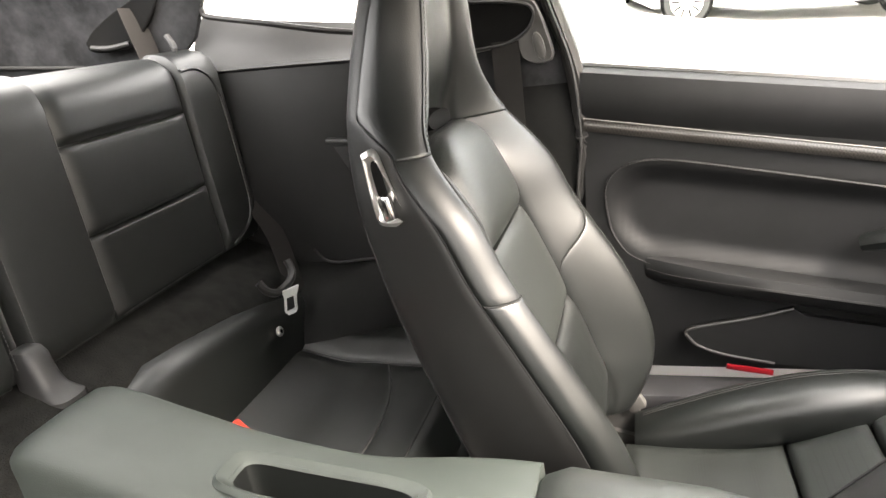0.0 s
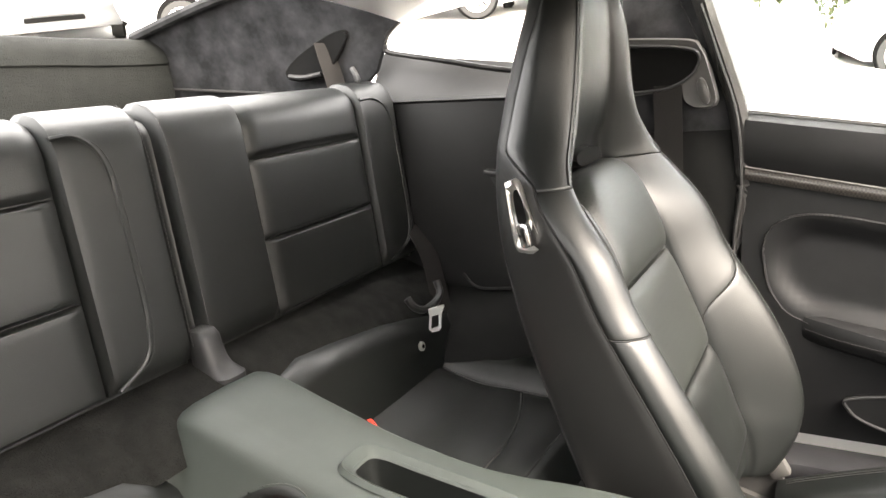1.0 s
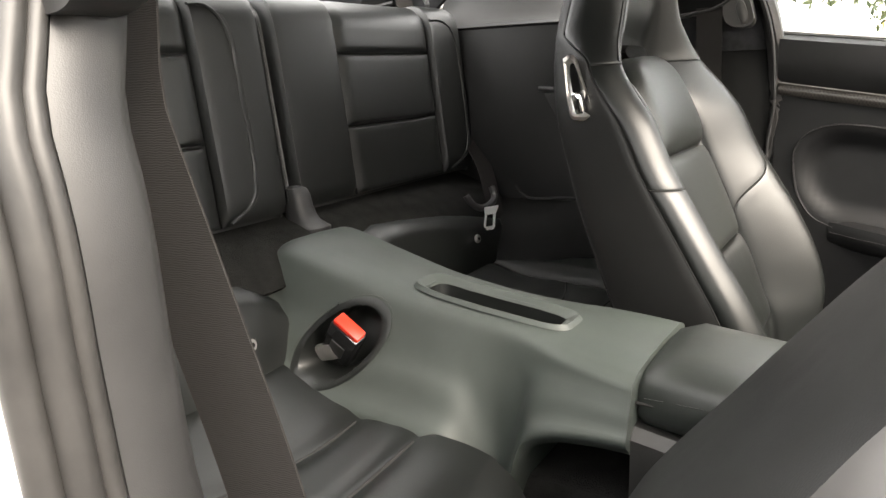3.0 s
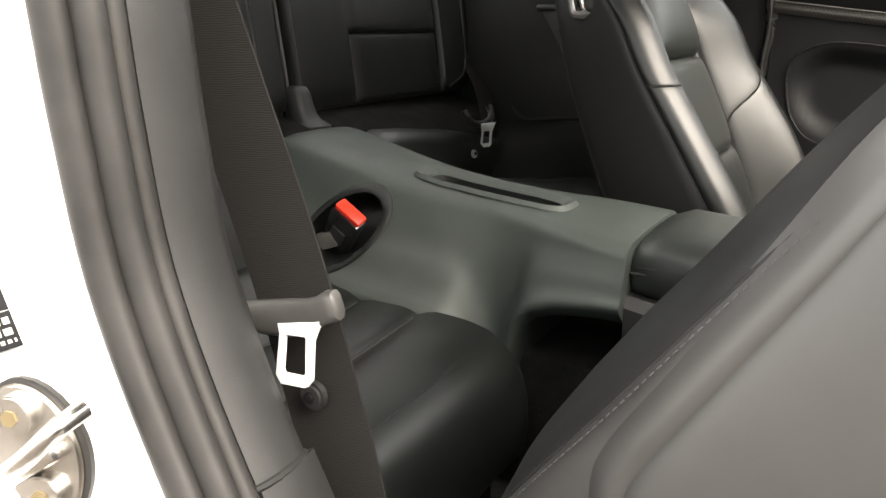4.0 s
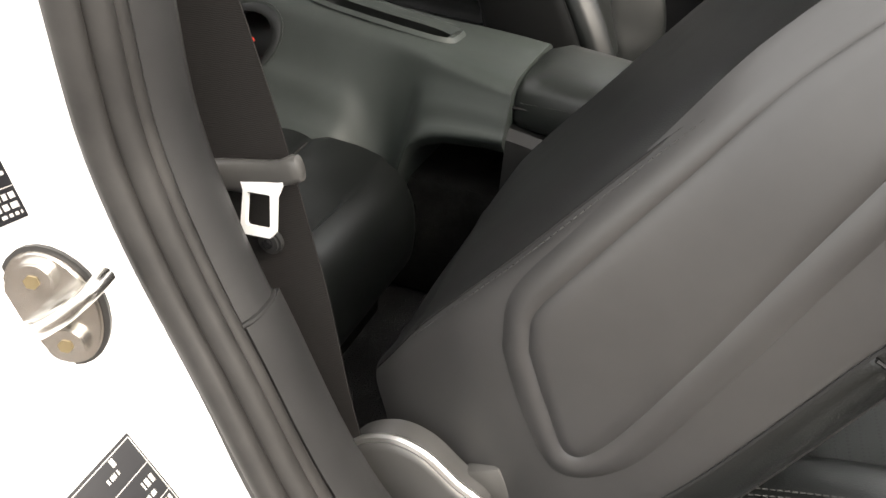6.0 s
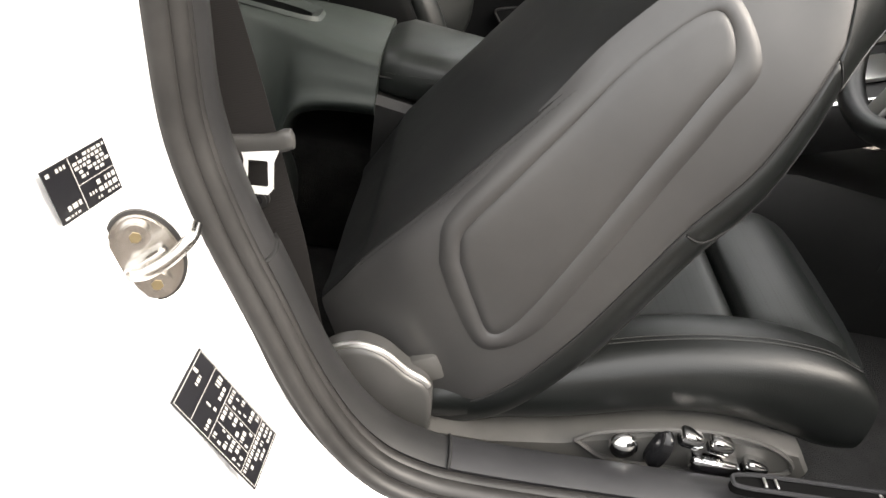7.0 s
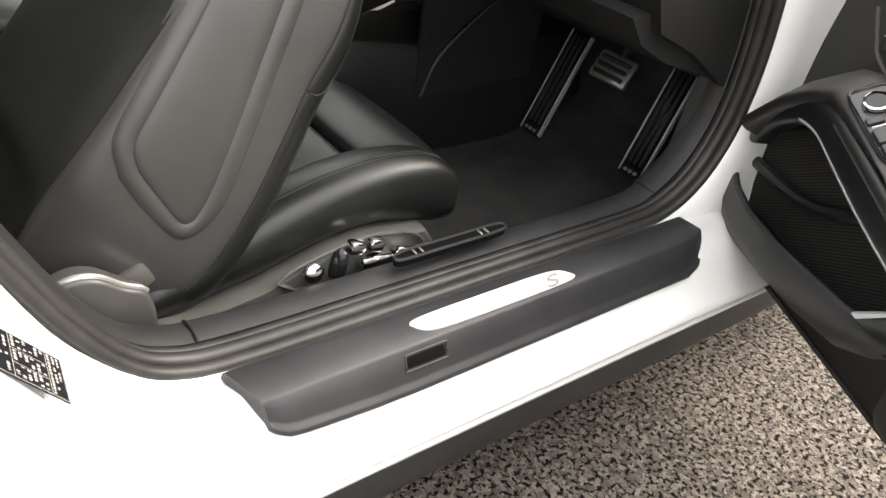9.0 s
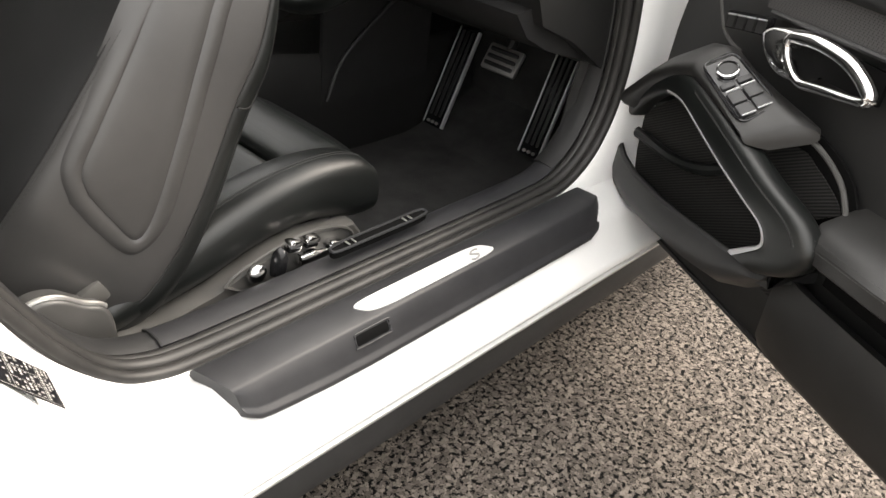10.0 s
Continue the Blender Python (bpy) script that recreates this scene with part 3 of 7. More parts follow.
def build_shell():
    body = thing("car_body", "white painted sports coupe body, driver's door wide open", "car")
    # rear quarter: door jamb face, then the outer skin
    line = edge_line(5)
    n = next(i for i, p in enumerate(line) if p.x > 0.10)
    rings = []
    for i in range(0, n):
        p = line[i]
        t = (line[min(i + 1, len(line) - 1)] - line[max(i - 1, 0)]).normalized()
        o = Vector((t.z, 0, -t.x))
        row = []
        # the shut face stands steeply on the post and lies flat on the sill
        sill = ((-0.004, 0.735), (0.0, 0.752), (0.012, 0.768), (0.05, 0.776), (0.10, 0.784), (0.14, 0.800), (0.165, 0.83), (0.18, 0.872), (0.30, 0.885), (0.6, 0.90))
        knee = ((-0.004, 0.722), (0.0, 0.738), (0.008, 0.760), (0.013, 0.780), (0.022, 0.828), (0.030, 0.858), (0.042, 0.876), (0.06, 0.886), (0.3, 0.895), (0.6, 0.905))
        post = ((-0.004, 0.722), (0.0, 0.738), (0.012, 0.753), (0.026, 0.766), (0.045, 0.814), (0.060, 0.850), (0.075, 0.874), (0.095, 0.886), (0.3, 0.895), (0.6, 0.905))
        g = max(0.0, min(1.0, (p.z - 0.40) / 0.08))
        h = max(0.0, min(1.0, (p.z - 0.53) / 0.10))
        for a, b, c in zip(sill, knee, post):
            d = (a[0] * (1 - g) + b[0] * g) * (1 - h) + c[0] * h
            y = (a[1] * (1 - g) + b[1] * g) * (1 - h) + c[1] * h
            q = p + o * (d + 0.009 * g if d > 0.006 else d)
            if q.z < 0.30:
                q.z = 0.30 - (0.30 - q.z) * 0.2
            row.append(Vector((q.x, -(y - lean(q.z)), q.z)))
        rings.append(row)
    body["jamb"] = part("quarter_panel", loft(rings, caps=False, closed=False), WHITE, body).name
    # sill: from the seal out under the plate, down to the skirt
    sec = [(0.752, 0.356), (0.80, 0.36), (0.835, 0.345), (0.852, 0.325), (0.872, 0.305), (0.893, 0.292), (0.899, 0.284), (0.8995, 0.278), (0.896, 0.2725), (0.888, 0.2705), (0.888, 0.2675), (0.899, 0.2662), (0.8985, 0.262), (0.891, 0.250), (0.884, 0.238), (0.876, 0.230)]
    rings = []
    for k in range(25):
        x = -0.35 + k * 0.07
        rings.append([Vector((x, -y, z - (0.02 * max(0, (x - 0.2)) if z < 0.31 else 0))) for y, z in sec])
    part("sill_panel", loft(rings, caps=False, closed=False), WHITE, body)
    sec = [(0.880, 0.233), (0.890, 0.212), (0.888, 0.188), (0.874, 0.178), (0.74, 0.17), (0.74, 0.23)]
    rings = [[Vector((-0.5 + k * 0.1, -y, z - 0.02 * max(0, -0.7 + k * 0.1))) for y, z in sec] for k in range(22)]
    part("side_skirt", loft(rings), PLASTIC, body, "black plastic side skirt")
    # front jamb behind the open door
    rings = []
    for i, p in enumerate(line):
        if p.x < 0.86:
            continue
        t = (line[min(i + 1, len(line) - 1)] - line[max(i - 1, 0)]).normalized()
        o = Vector((t.z, 0, -t.x))
        rings.append([Vector(((p + o * d).x, -(y - lean((p + o * d).z)), max((p + o * d).z, 0.31))) for d, y in ((-0.004, 0.738), (0.0, 0.752), (0.015, 0.766), (0.06, 0.772), (0.10, 0.782), (0.13, 0.80), (0.15, 0.84))])
    part("front_jamb", loft(rings, caps=False, closed=False), WHITE, body)
    part("front_wing", slab(lambda u, v: (1.25 + 0.8 * u, -0.84 - 0.02 * math.sin(u * 3), 0.34 + 0.5 * v), 8, 6, 0.02), WHITE, body)
    # roof skin, windscreen frame, bonnet, tail
    def roof(u, v):
        x = -0.69 + 1.04 * u
        y = -0.60 + 1.2 * v
        return (x, y, 1.285 - 0.05 * (2 * v - 1) ** 2 - 0.14 * max(0, -x - 0.2) ** 1.4 - 0.10 * max(0, x) ** 2)
    part("roof", slab(roof, 14, 10, 0.02), WHITE, body)
    part("bonnet", slab(lambda u, v: (1.2 + 0.9 * u, -0.8 + 1.6 * v, 0.92 - 0.25 * u * u - 0.06 * (2 * v - 1) ** 2), 8, 8, 0.02), WHITE, body)
    part("tail", slab(lambda u, v: (-1.95 + 0.65 * u, -0.8 + 1.6 * v, 0.9 + 0.12 * u - 0.05 * (2 * v - 1) ** 2), 8, 8, 0.02), WHITE, body)
    # far side skin below the windows
    part("far_side_skin", slab(lambda u, v: (-1.6 + 3.4 * u, 0.86 - 0.02 * (2 * v - 1) ** 2, 0.2 + 0.72 * v), 10, 6, 0.02), WHITE, body)
    # roof rails over the doors
    for s in (-1, 1):
        part("roof_rail", tube([(-0.70, s * 0.63, 1.275), (-0.30, s * 0.62, 1.235), (0.1, s * 0.62, 1.24), (0.4, s * 0.64, 1.19), (0.75, s * 0.70, 1.03), (1.05, s * 0.76, 0.88)], 0.035, 8), WHITE, body)
    # pan under the floor, bulkhead
    part("floor_pan", rbox((2.6, 1.48, 0.03), 0.0, (0.3, 0, 0.165)), DARK, body)
    part("bulkhead", slab(lambda u, v: (1.36 - 0.12 * v, -0.76 + 1.52 * u, 0.17 + 0.75 * v), 4, 4, 0.02), FLOORPILE, body)
    return body


def build_seal():
    seal = thing("door_seal", "black rubber double weatherstrip round the open doorway", "door seal")
    ribs = ((0.744, 0.002, 0.0095), (0.727, 0.006, 0.0105), (0.712, 0.004, 0.0085))
    names = ("outer_lip", "bulb", "inner_lip")
    for (y, d, r), name in zip(ribs, names):
        prof = [(y + r * math.cos(2 * math.pi * k / 16), d + 0.9 * r * math.sin(2 * math.pi * k / 16)) for k in range(16)]
        part(name, loft(sweep_opening(prof)), RUBBER, seal)
    prof = [(0.752, -0.006), (0.70, -0.006), (0.70, 0.001), (0.752, 0.001)]
    part("carrier", loft(sweep_opening(prof)), RUBBER, seal)
    # rear pillar cover inside the seal, with the butt joint down the pillar
    trim = thing("pillar_trim", "matt black plastic pillar cover beside the belt", "pillar trim")
    prof = [(0.704, -0.004), (0.704, 0.008), (0.692, 0.012), (0.672, 0.009), (0.662, 0.003), (0.657, -0.008), (0.655, -0.04)]
    flat = [(0.703, -0.004), (0.703, 0.0095), (0.690, 0.0135), (0.668, 0.0115), (0.656, 0.005), (0.648, -0.12)]
    part("upper_cover", loft(sweep_opening(prof, stop=0.274)), PLASTIC, trim)
    part("lower_cover", loft(sweep_opening([(y, d - 0.001) for y, d in flat], start=0.274, stop=0.4665)), PLASTIC, trim)
    part("sill_joint", tube([p + Vector((0.001, 0, 0.0006)) for p in sweep_opening(flat[:5], start=0.4665, stop=0.4665)[0]], 0.0018, 6, steps=2), SEAM, trim)
    part("joint", tube([p for p in sweep_opening(prof, start=0.274, stop=0.274)[0]], 0.0022, 6, steps=2), SEAM, trim)
    sill = thing("sill_trim", "dark grey plastic inner sill cover with worn edge", "sill trim")
    part("cover", loft(sweep_opening(flat, start=0.4665, stop=0.68)), SCUFF, sill)
    front = thing("kick_panel", "black carpeted panel inside the front of the doorway", "kick panel")
    prof = [(0.703, -0.004), (0.703, 0.012), (0.690, 0.015), (0.668, 0.018), (0.655, 0.012), (0.648, -0.06)]
    part("edge", loft(sweep_opening(prof, start=0.682, stop=1.0)), PLASTIC, front)
    part("panel", slab(lambda u, v: (0.965 + 0.05 * v + 0.35 * u, -0.69 + 0.02 * math.sin(v * 3), 0.19 + 0.5 * v), 4, 6, 0.02), FLOORPILE, front)


def build_sill_plate():
    sp = thing("sill_plate", "grey black plastic sill plate with a silver inlay", "sill plate")
    sec = [(0.765, 0.362), (0.768, 0.372), (0.773, 0.3755), (0.800, 0.3766), (0.829, 0.3768), (0.8335, 0.3735), (0.8445, 0.350), (0.850, 0.3365), (0.852, 0.333), (0.858, 0.330), (0.860, 0.327), (0.8595, 0.322), (0.85, 0.318), (0.80, 0.345)]
    rings = []
    xs = [0.080, 0.084, 0.10, 0.12] + [0.15 + 0.073 * k for k in range(10)] + [0.84, 0.875, 0.893, 0.90]
    for x in xs:
        end_b = max(0, (x - 0.84) / 0.06)
        ring = []
        for y, z in sec:
            # the rear end is cut on a slant, the front end rounded
            out_ = max(0.0, (y - 0.765) / 0.092)
            k = min(1.0, end_b ** 2)
            end = max(0.0, 1 - (x - 0.08) / 0.14)
            tip = max(0.0, 1 - (x - 0.08) / 0.03) if y > 0.835 else 0.0
            ring.append(Vector((x + 0.024 * out_ * end, -(y - k * max(0, y - 0.80) * 0.42 - 0.010 * tip * tip), z + 0.004 * tip * tip + ((0.015 * max(0.0, 1 - (x - 0.08) / 0.22) ** 1.5 + 0.010 * k) if y > 0.835 else 0.0))))
        rings.append(ring)
    part("cover", loft(rings), SCUFF, sp)
    # silver inlay with the raised letter
    pts = []
    for i in range(40):
        t = 2 * math.pi * i / 40
        ct, st = math.cos(t), math.sin(t)
        pts.append((0.453 + math.copysign(abs(ct) ** 0.35, ct) * 0.136 - 0.012 * math.copysign(abs(st) ** 0.5, st), -0.8085 + math.copysign(abs(st) ** 0.5, st) * 0.0165))
    inlay = part("inlay", moved(plate(pts, 0.003, along="z"), pose(0, 0, 0.3755)), INLAY, sp, "brushed silver inlay")
    cu = bpy.data.curves.new("letter", "FONT")
    cu.body, cu.size, cu.extrude, cu.shear = "S", 0.044, 0.0006, 0.4
    tmp = new("letter", cu)
    me = bpy.data.meshes.new_from_object(tmp.evaluated_get(bpy.context.evaluated_depsgraph_get()))
    bpy.data.objects.remove(tmp)
    me.materials.append(ENGRAVE)
    le = new("letter", me)
    le.matrix_basis = pose(0.532, -0.824, 0.3795) @ Matrix.Diagonal((1.25, 0.72, 1, 1))
    le.parent = inlay
    # slot in the outer face: a flush near-black block, its depth and shade only coloured in
    m = pose(0.313, -0.8405, 0.3585, -27)
    part("slot", moved(rbox((0.060, 0.010, 0.018), 0.003, (0, 0.0042, 0)), m), DARK, sp)
    loop = [(-0.030, 0.010), (0.028, 0.010), (0.031, 0.007), (0.031, -0.008), (0.028, -0.011), (-0.028, -0.011), (-0.031, -0.008), (-0.031, 0.007)]
    part("slot_rim", moved(tube([(x, -0.0008, z) for x, z in loop + loop[:1]], 0.0013, 6, steps=2), m), SCUFF, sp)


def build_striker():
    st = thing("door_striker", "zinc plated striker loop bolted to the white jamb", "door striker")
    y0 = -0.773
    pts = [(0.024 * math.cos(t) * (1 if abs(math.sin(t)) < 0.99 else 0.9), 0.035 * math.copysign(abs(math.sin(t)) ** 1.1, math.sin(t))) for t in [2 * math.pi * k / 28 for k in range(28)]]
    tilt = -18
    m = pose(-0.172, y0, 0.627, 0, tilt, 0) @ Matrix.Rotation(radians(25), 4, "Z")
    part("plate", moved(plate(pts, -0.006, 0.0015), m), STEEL, st)
    part("gasket", moved(plate([(a * 1.13, b * 1.06) for a, b in pts], -0.003), m), RUBBER, st)
    for z in (0.020, -0.020):
        bolt = part("bolt", moved(disc(0.0105, 0.006, (0, -0.008, z), (90, 0, 0), 18, 0.001), m), STEEL, st)
        part("socket", moved(disc(0.0042, 0.004, (0, -0.0098, z), (90, 0, 0), 6), m), BRASS, bolt)
    part("loop", moved(tube([(-0.012, -0.004, -0.006), (-0.004, -0.022, -0.003), (0.016, -0.028, 0.004), (0.034, -0.026, 0.013), (0.040, -0.014, 0.016)], 0.0048, 10), m), STEEL, st)
    part("base", moved(rbox((0.032, 0.012, 0.012), 0.003, (0.0, -0.008, -0.003), (0, -15, 0)), m), STEEL, st)


def build_labels(jamb):
    """Two printed stickers, laid on the curved white jamb."""
    rnd = random.Random(5)
    skin = BVHTree.FromPolygons([v.co for v in jamb.data.vertices], [tuple(p.vertices) for p in jamb.data.polygons])

    def sticker(corner, eu, ev, w, h, rows, rules, label):
        st = thing("sticker", label, "sticker", "jamb stickers")
        eu, ev = Vector(eu).normalized(), Vector(ev).normalized()
        nn = eu.cross(ev).normalized()
        if nn.y - nn.x > 0:
            nn = -nn
        c = Vector(corner)

        def depth(a, b):
            p = c + eu * (a * w) + ev * (b * h)
            hit = skin.ray_cast(p + nn * 0.06, -nn, 0.12)[0]
            return (hit - p).dot(nn) if hit is not None else 0.0
        rise = min(0.008, max(depth(i / 6, k / 6) for i in range(7) for k in range(7)))

        def on(a, b, lift):
            return c + eu * (a * w) + ev * (b * h) + nn * (rise + lift)

        def bar(bm, a0, b0, a1, b1):
            bm.faces.new([bm.verts.new(on(a, b, 0.0017)) for a, b in ((a0, b0), (a1, b0), (a1, b1), (a0, b1))])
        foil = part("foil", slab(lambda u, v: on(u, v, 0.0012), 12, 8, 0.0008, out=-nn), LABELBLACK, st, smooth=False)
        bm = bmesh.new()
        # lines of print run across the sticker's width: place, height, first and last point
        for a, size, b0, b1 in rows:
            b = b0
            while b < b1 - 0.01:
                run = rnd.uniform(0.02, 0.075)
                if rnd.random() < 0.78:
                    bar(bm, a, b, a + size, min(b + run, b1))
                b += run + 0.022
        for a0, b0, a1, b1 in rules:
            bar(bm, a0, b0, a1, b1)
        part("print", bm, LABELWHITE, foil, smooth=False)

    table_rows = [(0.03, 0.05, 0.30, 0.45), (0.10, 0.03, 0.25, 0.50)] + [(0.26, 0.05, 0.08, 0.26), (0.34, 0.03, 0.10, 0.45), (0.26, 0.05, 0.55, 0.72), (0.34, 0.03, 0.52, 0.90)]
    table_rows += [(0.43 + 0.062 * k, 0.034, b, b + 0.24) for k in range(6) for b in (0.06, 0.37, 0.68)]
    table_rows += [(0.82, 0.030, 0.06, 0.94), (0.875, 0.028, 0.06, 0.80), (0.925, 0.024, 0.06, 0.60)]
    table_rules = [(0.015, 0.02, 0.985, 0.032), (0.015, 0.968, 0.985, 0.98), (0.015, 0.02, 0.022, 0.98), (0.978, 0.02, 0.985, 0.98), (0.20, 0.02, 0.206, 0.98), (0.405, 0.02, 0.411, 0.98), (0.80, 0.02, 0.806, 0.98), (0.41, 0.335, 0.80, 0.345), (0.41, 0.648, 0.80, 0.658)]
    sticker((-0.130, -0.781, 0.556), (0.060, 0.0, -0.0825), (-0.004, -0.049, -0.010), 0.102, 0.0505, table_rows, table_rules, "black tyre data sticker with silver print on the white jamb")
    plate_rows = [(0.07, 0.07, 0.04, 0.34), (0.74, 0.09, 0.05, 0.36), (0.90, 0.04, 0.05, 0.30)] + [(0.05 + 0.085 * k, 0.055, 0.44, 0.97) for k in range(5)] + [(0.60, 0.09, 0.66, 0.97), (0.74, 0.06, 0.50, 0.62), (0.74, 0.09, 0.66, 0.97), (0.88, 0.05, 0.60, 0.97)]
    plate_rules = [(0.0, 0.40, 1.0, 0.412), (0.52, 0.40, 0.532, 1.0)]
    sticker((-0.215, -0.815, 0.707), (0.008, 0.003, -0.038), (0.016, 0.050, 0.004), 0.039, 0.0526, plate_rows, plate_rules, "black approval plate with silver print on the white jamb")


# ---------------------------------------------------------------- cabin lining
def build_lining():
    # floor carpet front and rear
    fl = part("floor", slab(lambda u, v: (-0.62 + 1.95 * u, -0.70 + 1.4 * v, 0.19 + (0.10 * ((u - 0.82) / 0.18) ** 1.5 if u > 0.82 else 0)), 30, 12, 0.02), FLOORPILE)
    tagged(fl, "black carpet over the car floor", "carpet", kind="structure")
    mat = thing("floor_mat", "black carpet mat in the driver's footwell", "floor mat")
    part("mat_top", slab(lambda u, v: (0.40 + 0.72 * u, -0.64 + 0.50 * v, 0.208 + 0.006 * math.sin(u * 5) + 0.03 * max(0, u - 0.75)), 16, 12, 0.008), FLOORPILE, mat)
    hl = part("ceiling", slab(lambda u, v: (-0.67 + 0.97 * u, -0.60 + 1.2 * v, 1.255 - 0.05 * (2 * v - 1) ** 2 - 0.10 * max(0, u - 0.7)), 14, 10, 0.01), SUEDE)
    tagged(hl, "dark grey suede headlining", "headlining", kind="structure")
    # felt covered roll under the rear window, dark deck in front of it
    sh = thing("parcel_shelf", "dark green felt covered shelf under the rear window", "parcel shelf")
    prof = [(-1.345, 1.02), (-1.335, 1.06), (-1.338, 1.10), (-1.343, 1.128), (-1.338, 1.132), (-1.345, 1.165), (-1.37, 1.188), (-1.42, 1.196), (-1.55, 1.19), (-1.55, 1.02)]
    part("roll", loft([[Vector((x - 0.02 * abs(y), y, z + 0.004 * math.sin(9 * y))) for x, z in prof] for y in [-0.60 + 0.1 * k for k in range(13)]]), FELT, sh)
    part("deck", rbox((0.56, 1.24, 0.02), 0.004, (-1.11, 0.0, 0.995)), CARPET, sh)
    bw = part("wall_rear", rbox((0.04, 1.5, 0.95), 0.0, (-1.45, 0, 0.55)), CARPET)
    tagged(bw, "black carpeted bulkhead behind the cabin", "bulkhead", kind="structure")
    for s, n in ((1, "wall_left"), (-1, "wall_right")):
        w = part(n, slab(lambda u, v, s=s: (-1.45 + (1.15 if s > 0 else 1.12) * u, s * 0.66, 0.17 + 0.80 * v), 4, 4, 0.02, out=(0, s, 0)), CARPET)
        tagged(w, "dark inner body side behind the trim", "body side", kind="structure")


def build_rear_pillar(s):
    """Suede rear pillar between rear window and quarter window."""
    pl = thing("rear_pillar", "mottled grey suede rear roof pillar", "pillar")
    low = [(-1.45, 1.03), (-0.86, 1.03), (-0.80, 1.055), (-0.765, 1.095), (-0.755, 1.14), (-0.72, 1.172), (-0.62, 1.198), (-0.45, 1.212), (-0.25, 1.215)]
    top = [(-1.45, 1.185), (-1.12, 1.248), (-0.85, 1.272), (-0.6, 1.28), (-0.25, 1.285)]

    def skin(u, v):
        x = -1.43 + 1.18 * u
        a, b = table(low, x)[0], table(top, x)[0]
        z = a + (b - a) * v
        return (x, s * (0.632 - 0.05 * v - 0.15 * max(0, z - 1.15)), z)
    part("lining", slab(skin, 40, 10, 0.012, out=(0, s, 0)), SUEDE, pl)
    part("window_edge", tube([(-1.42, s * 0.565, 1.194), (-1.12, s * 0.555, 1.252), (-0.85, s * 0.55, 1.276), (-0.60, s * 0.55, 1.285)], 0.012, 8), SUEDE, pl)
    part("lower_edge", tube([(-1.40, s * 0.622, 1.070), (-1.04, s * 0.622, 1.042), (-0.88, s * 0.622, 1.035)], 0.004, 6), SEAM, pl)
    return pl


def build_side_panel(s):
    """Rear side trim: leather lower panel, grey ledge under the quarter window."""
    sp = thing("rear_side_panel", "dark leather covered rear side panel below the quarter window", "side panel")

    def low(u, v):
        x = -0.80 + (0.50 if s > 0 else 0.47) * u
        z = 0.625 + 0.385 * v
        bulge = 0.018 * math.sin(v * math.pi)
        y = 0.612 + 0.03 * u + 0.02 * v - bulge * 0.8 + 0.030 * math.exp(-((u - 0.85) / 0.30) ** 2 - ((v - 0.45) / 0.33) ** 2)
        return (x, s * y, z)
    part("upper_panel", slab(low, 24, 20, 0.02), SIDE_LEATHER, sp)

    def foot(u, v):
        # the wheel arch bulges in beside the cushion and runs out towards the door
        x = -0.66 + (0.59 if s > 0 else 0.32) * u
        z = 0.20 + 0.425 * v
        low_ = table([(-0.66, 0.440), (-0.60, 0.460), (-0.50, 0.530), (-0.40, 0.592), (-0.07, 0.642)], x)[0]
        t = max(0.0, min(1.0, (z - 0.48) / 0.145))
        return (x, s * (low_ + (max(low_, 0.622) - low_) * t * t), z)
    part("lower_panel", slab(foot, 16, 12, 0.02, out=(0, s, 0)), TRIM_MATT, sp)
    part("seam", tube([(-0.60, s * 0.618, 0.655), (-0.565, s * 0.615, 0.628), (-0.48, s * 0.62, 0.632), (-0.36, s * 0.626, 0.632)], 0.003, 6), SEAM, sp)

    def ledge(u, v):
        x = -0.80 + (0.52 if s > 0 else 0.50) * u
        y = 0.625 + 0.035 * u + 0.055 * v ** 0.8
        z = 1.012 - 0.004 * u + (0.10 - 0.06 * u) * v
        return (x, s * y, z)
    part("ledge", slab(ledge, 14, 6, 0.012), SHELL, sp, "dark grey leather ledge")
    part("stitching", stitches([(-0.79, s * 0.620, 1.015), (-0.6, s * 0.63, 1.017), (-0.31, s * 0.642, 1.012)]), STITCH, sp)
    if s > 0:
        part("ashtray_pull", rbox((0.075, 0.02, 0.012), 0.004, (-0.495, 0.605, 0.868), (0, 3, 0)), PLASTIC, sp)
        part("speaker_frame", plate([(-0.52, 0.862), (-0.46, 0.862), (-0.34, 0.68), (-0.42, 0.68)], -0.012, 0.002), PLASTIC, sp).location = (0, 0.612, 0)
    return sp


def build_quarter_window(s):
    qw = thing("quarter_window", "rear quarter window with a black edge", "car window")
    out = [(-0.758, 1.115), (-0.752, 1.145), (-0.68, 1.184), (-0.5, 1.207), (-0.30, 1.208), (-0.28, 1.05), (-0.47, 1.058), (-0.65, 1.092), (-0.735, 1.108)]
    part("rim", tube([(x, s * (0.645 - 0.10 * (z - 1.05)), z) for x, z in out] + [(out[0][0], s * (0.645 - 0.10 * (out[0][1] - 1.05)), out[0][1])], 0.006, 6), RUBBER, qw)
    return qw


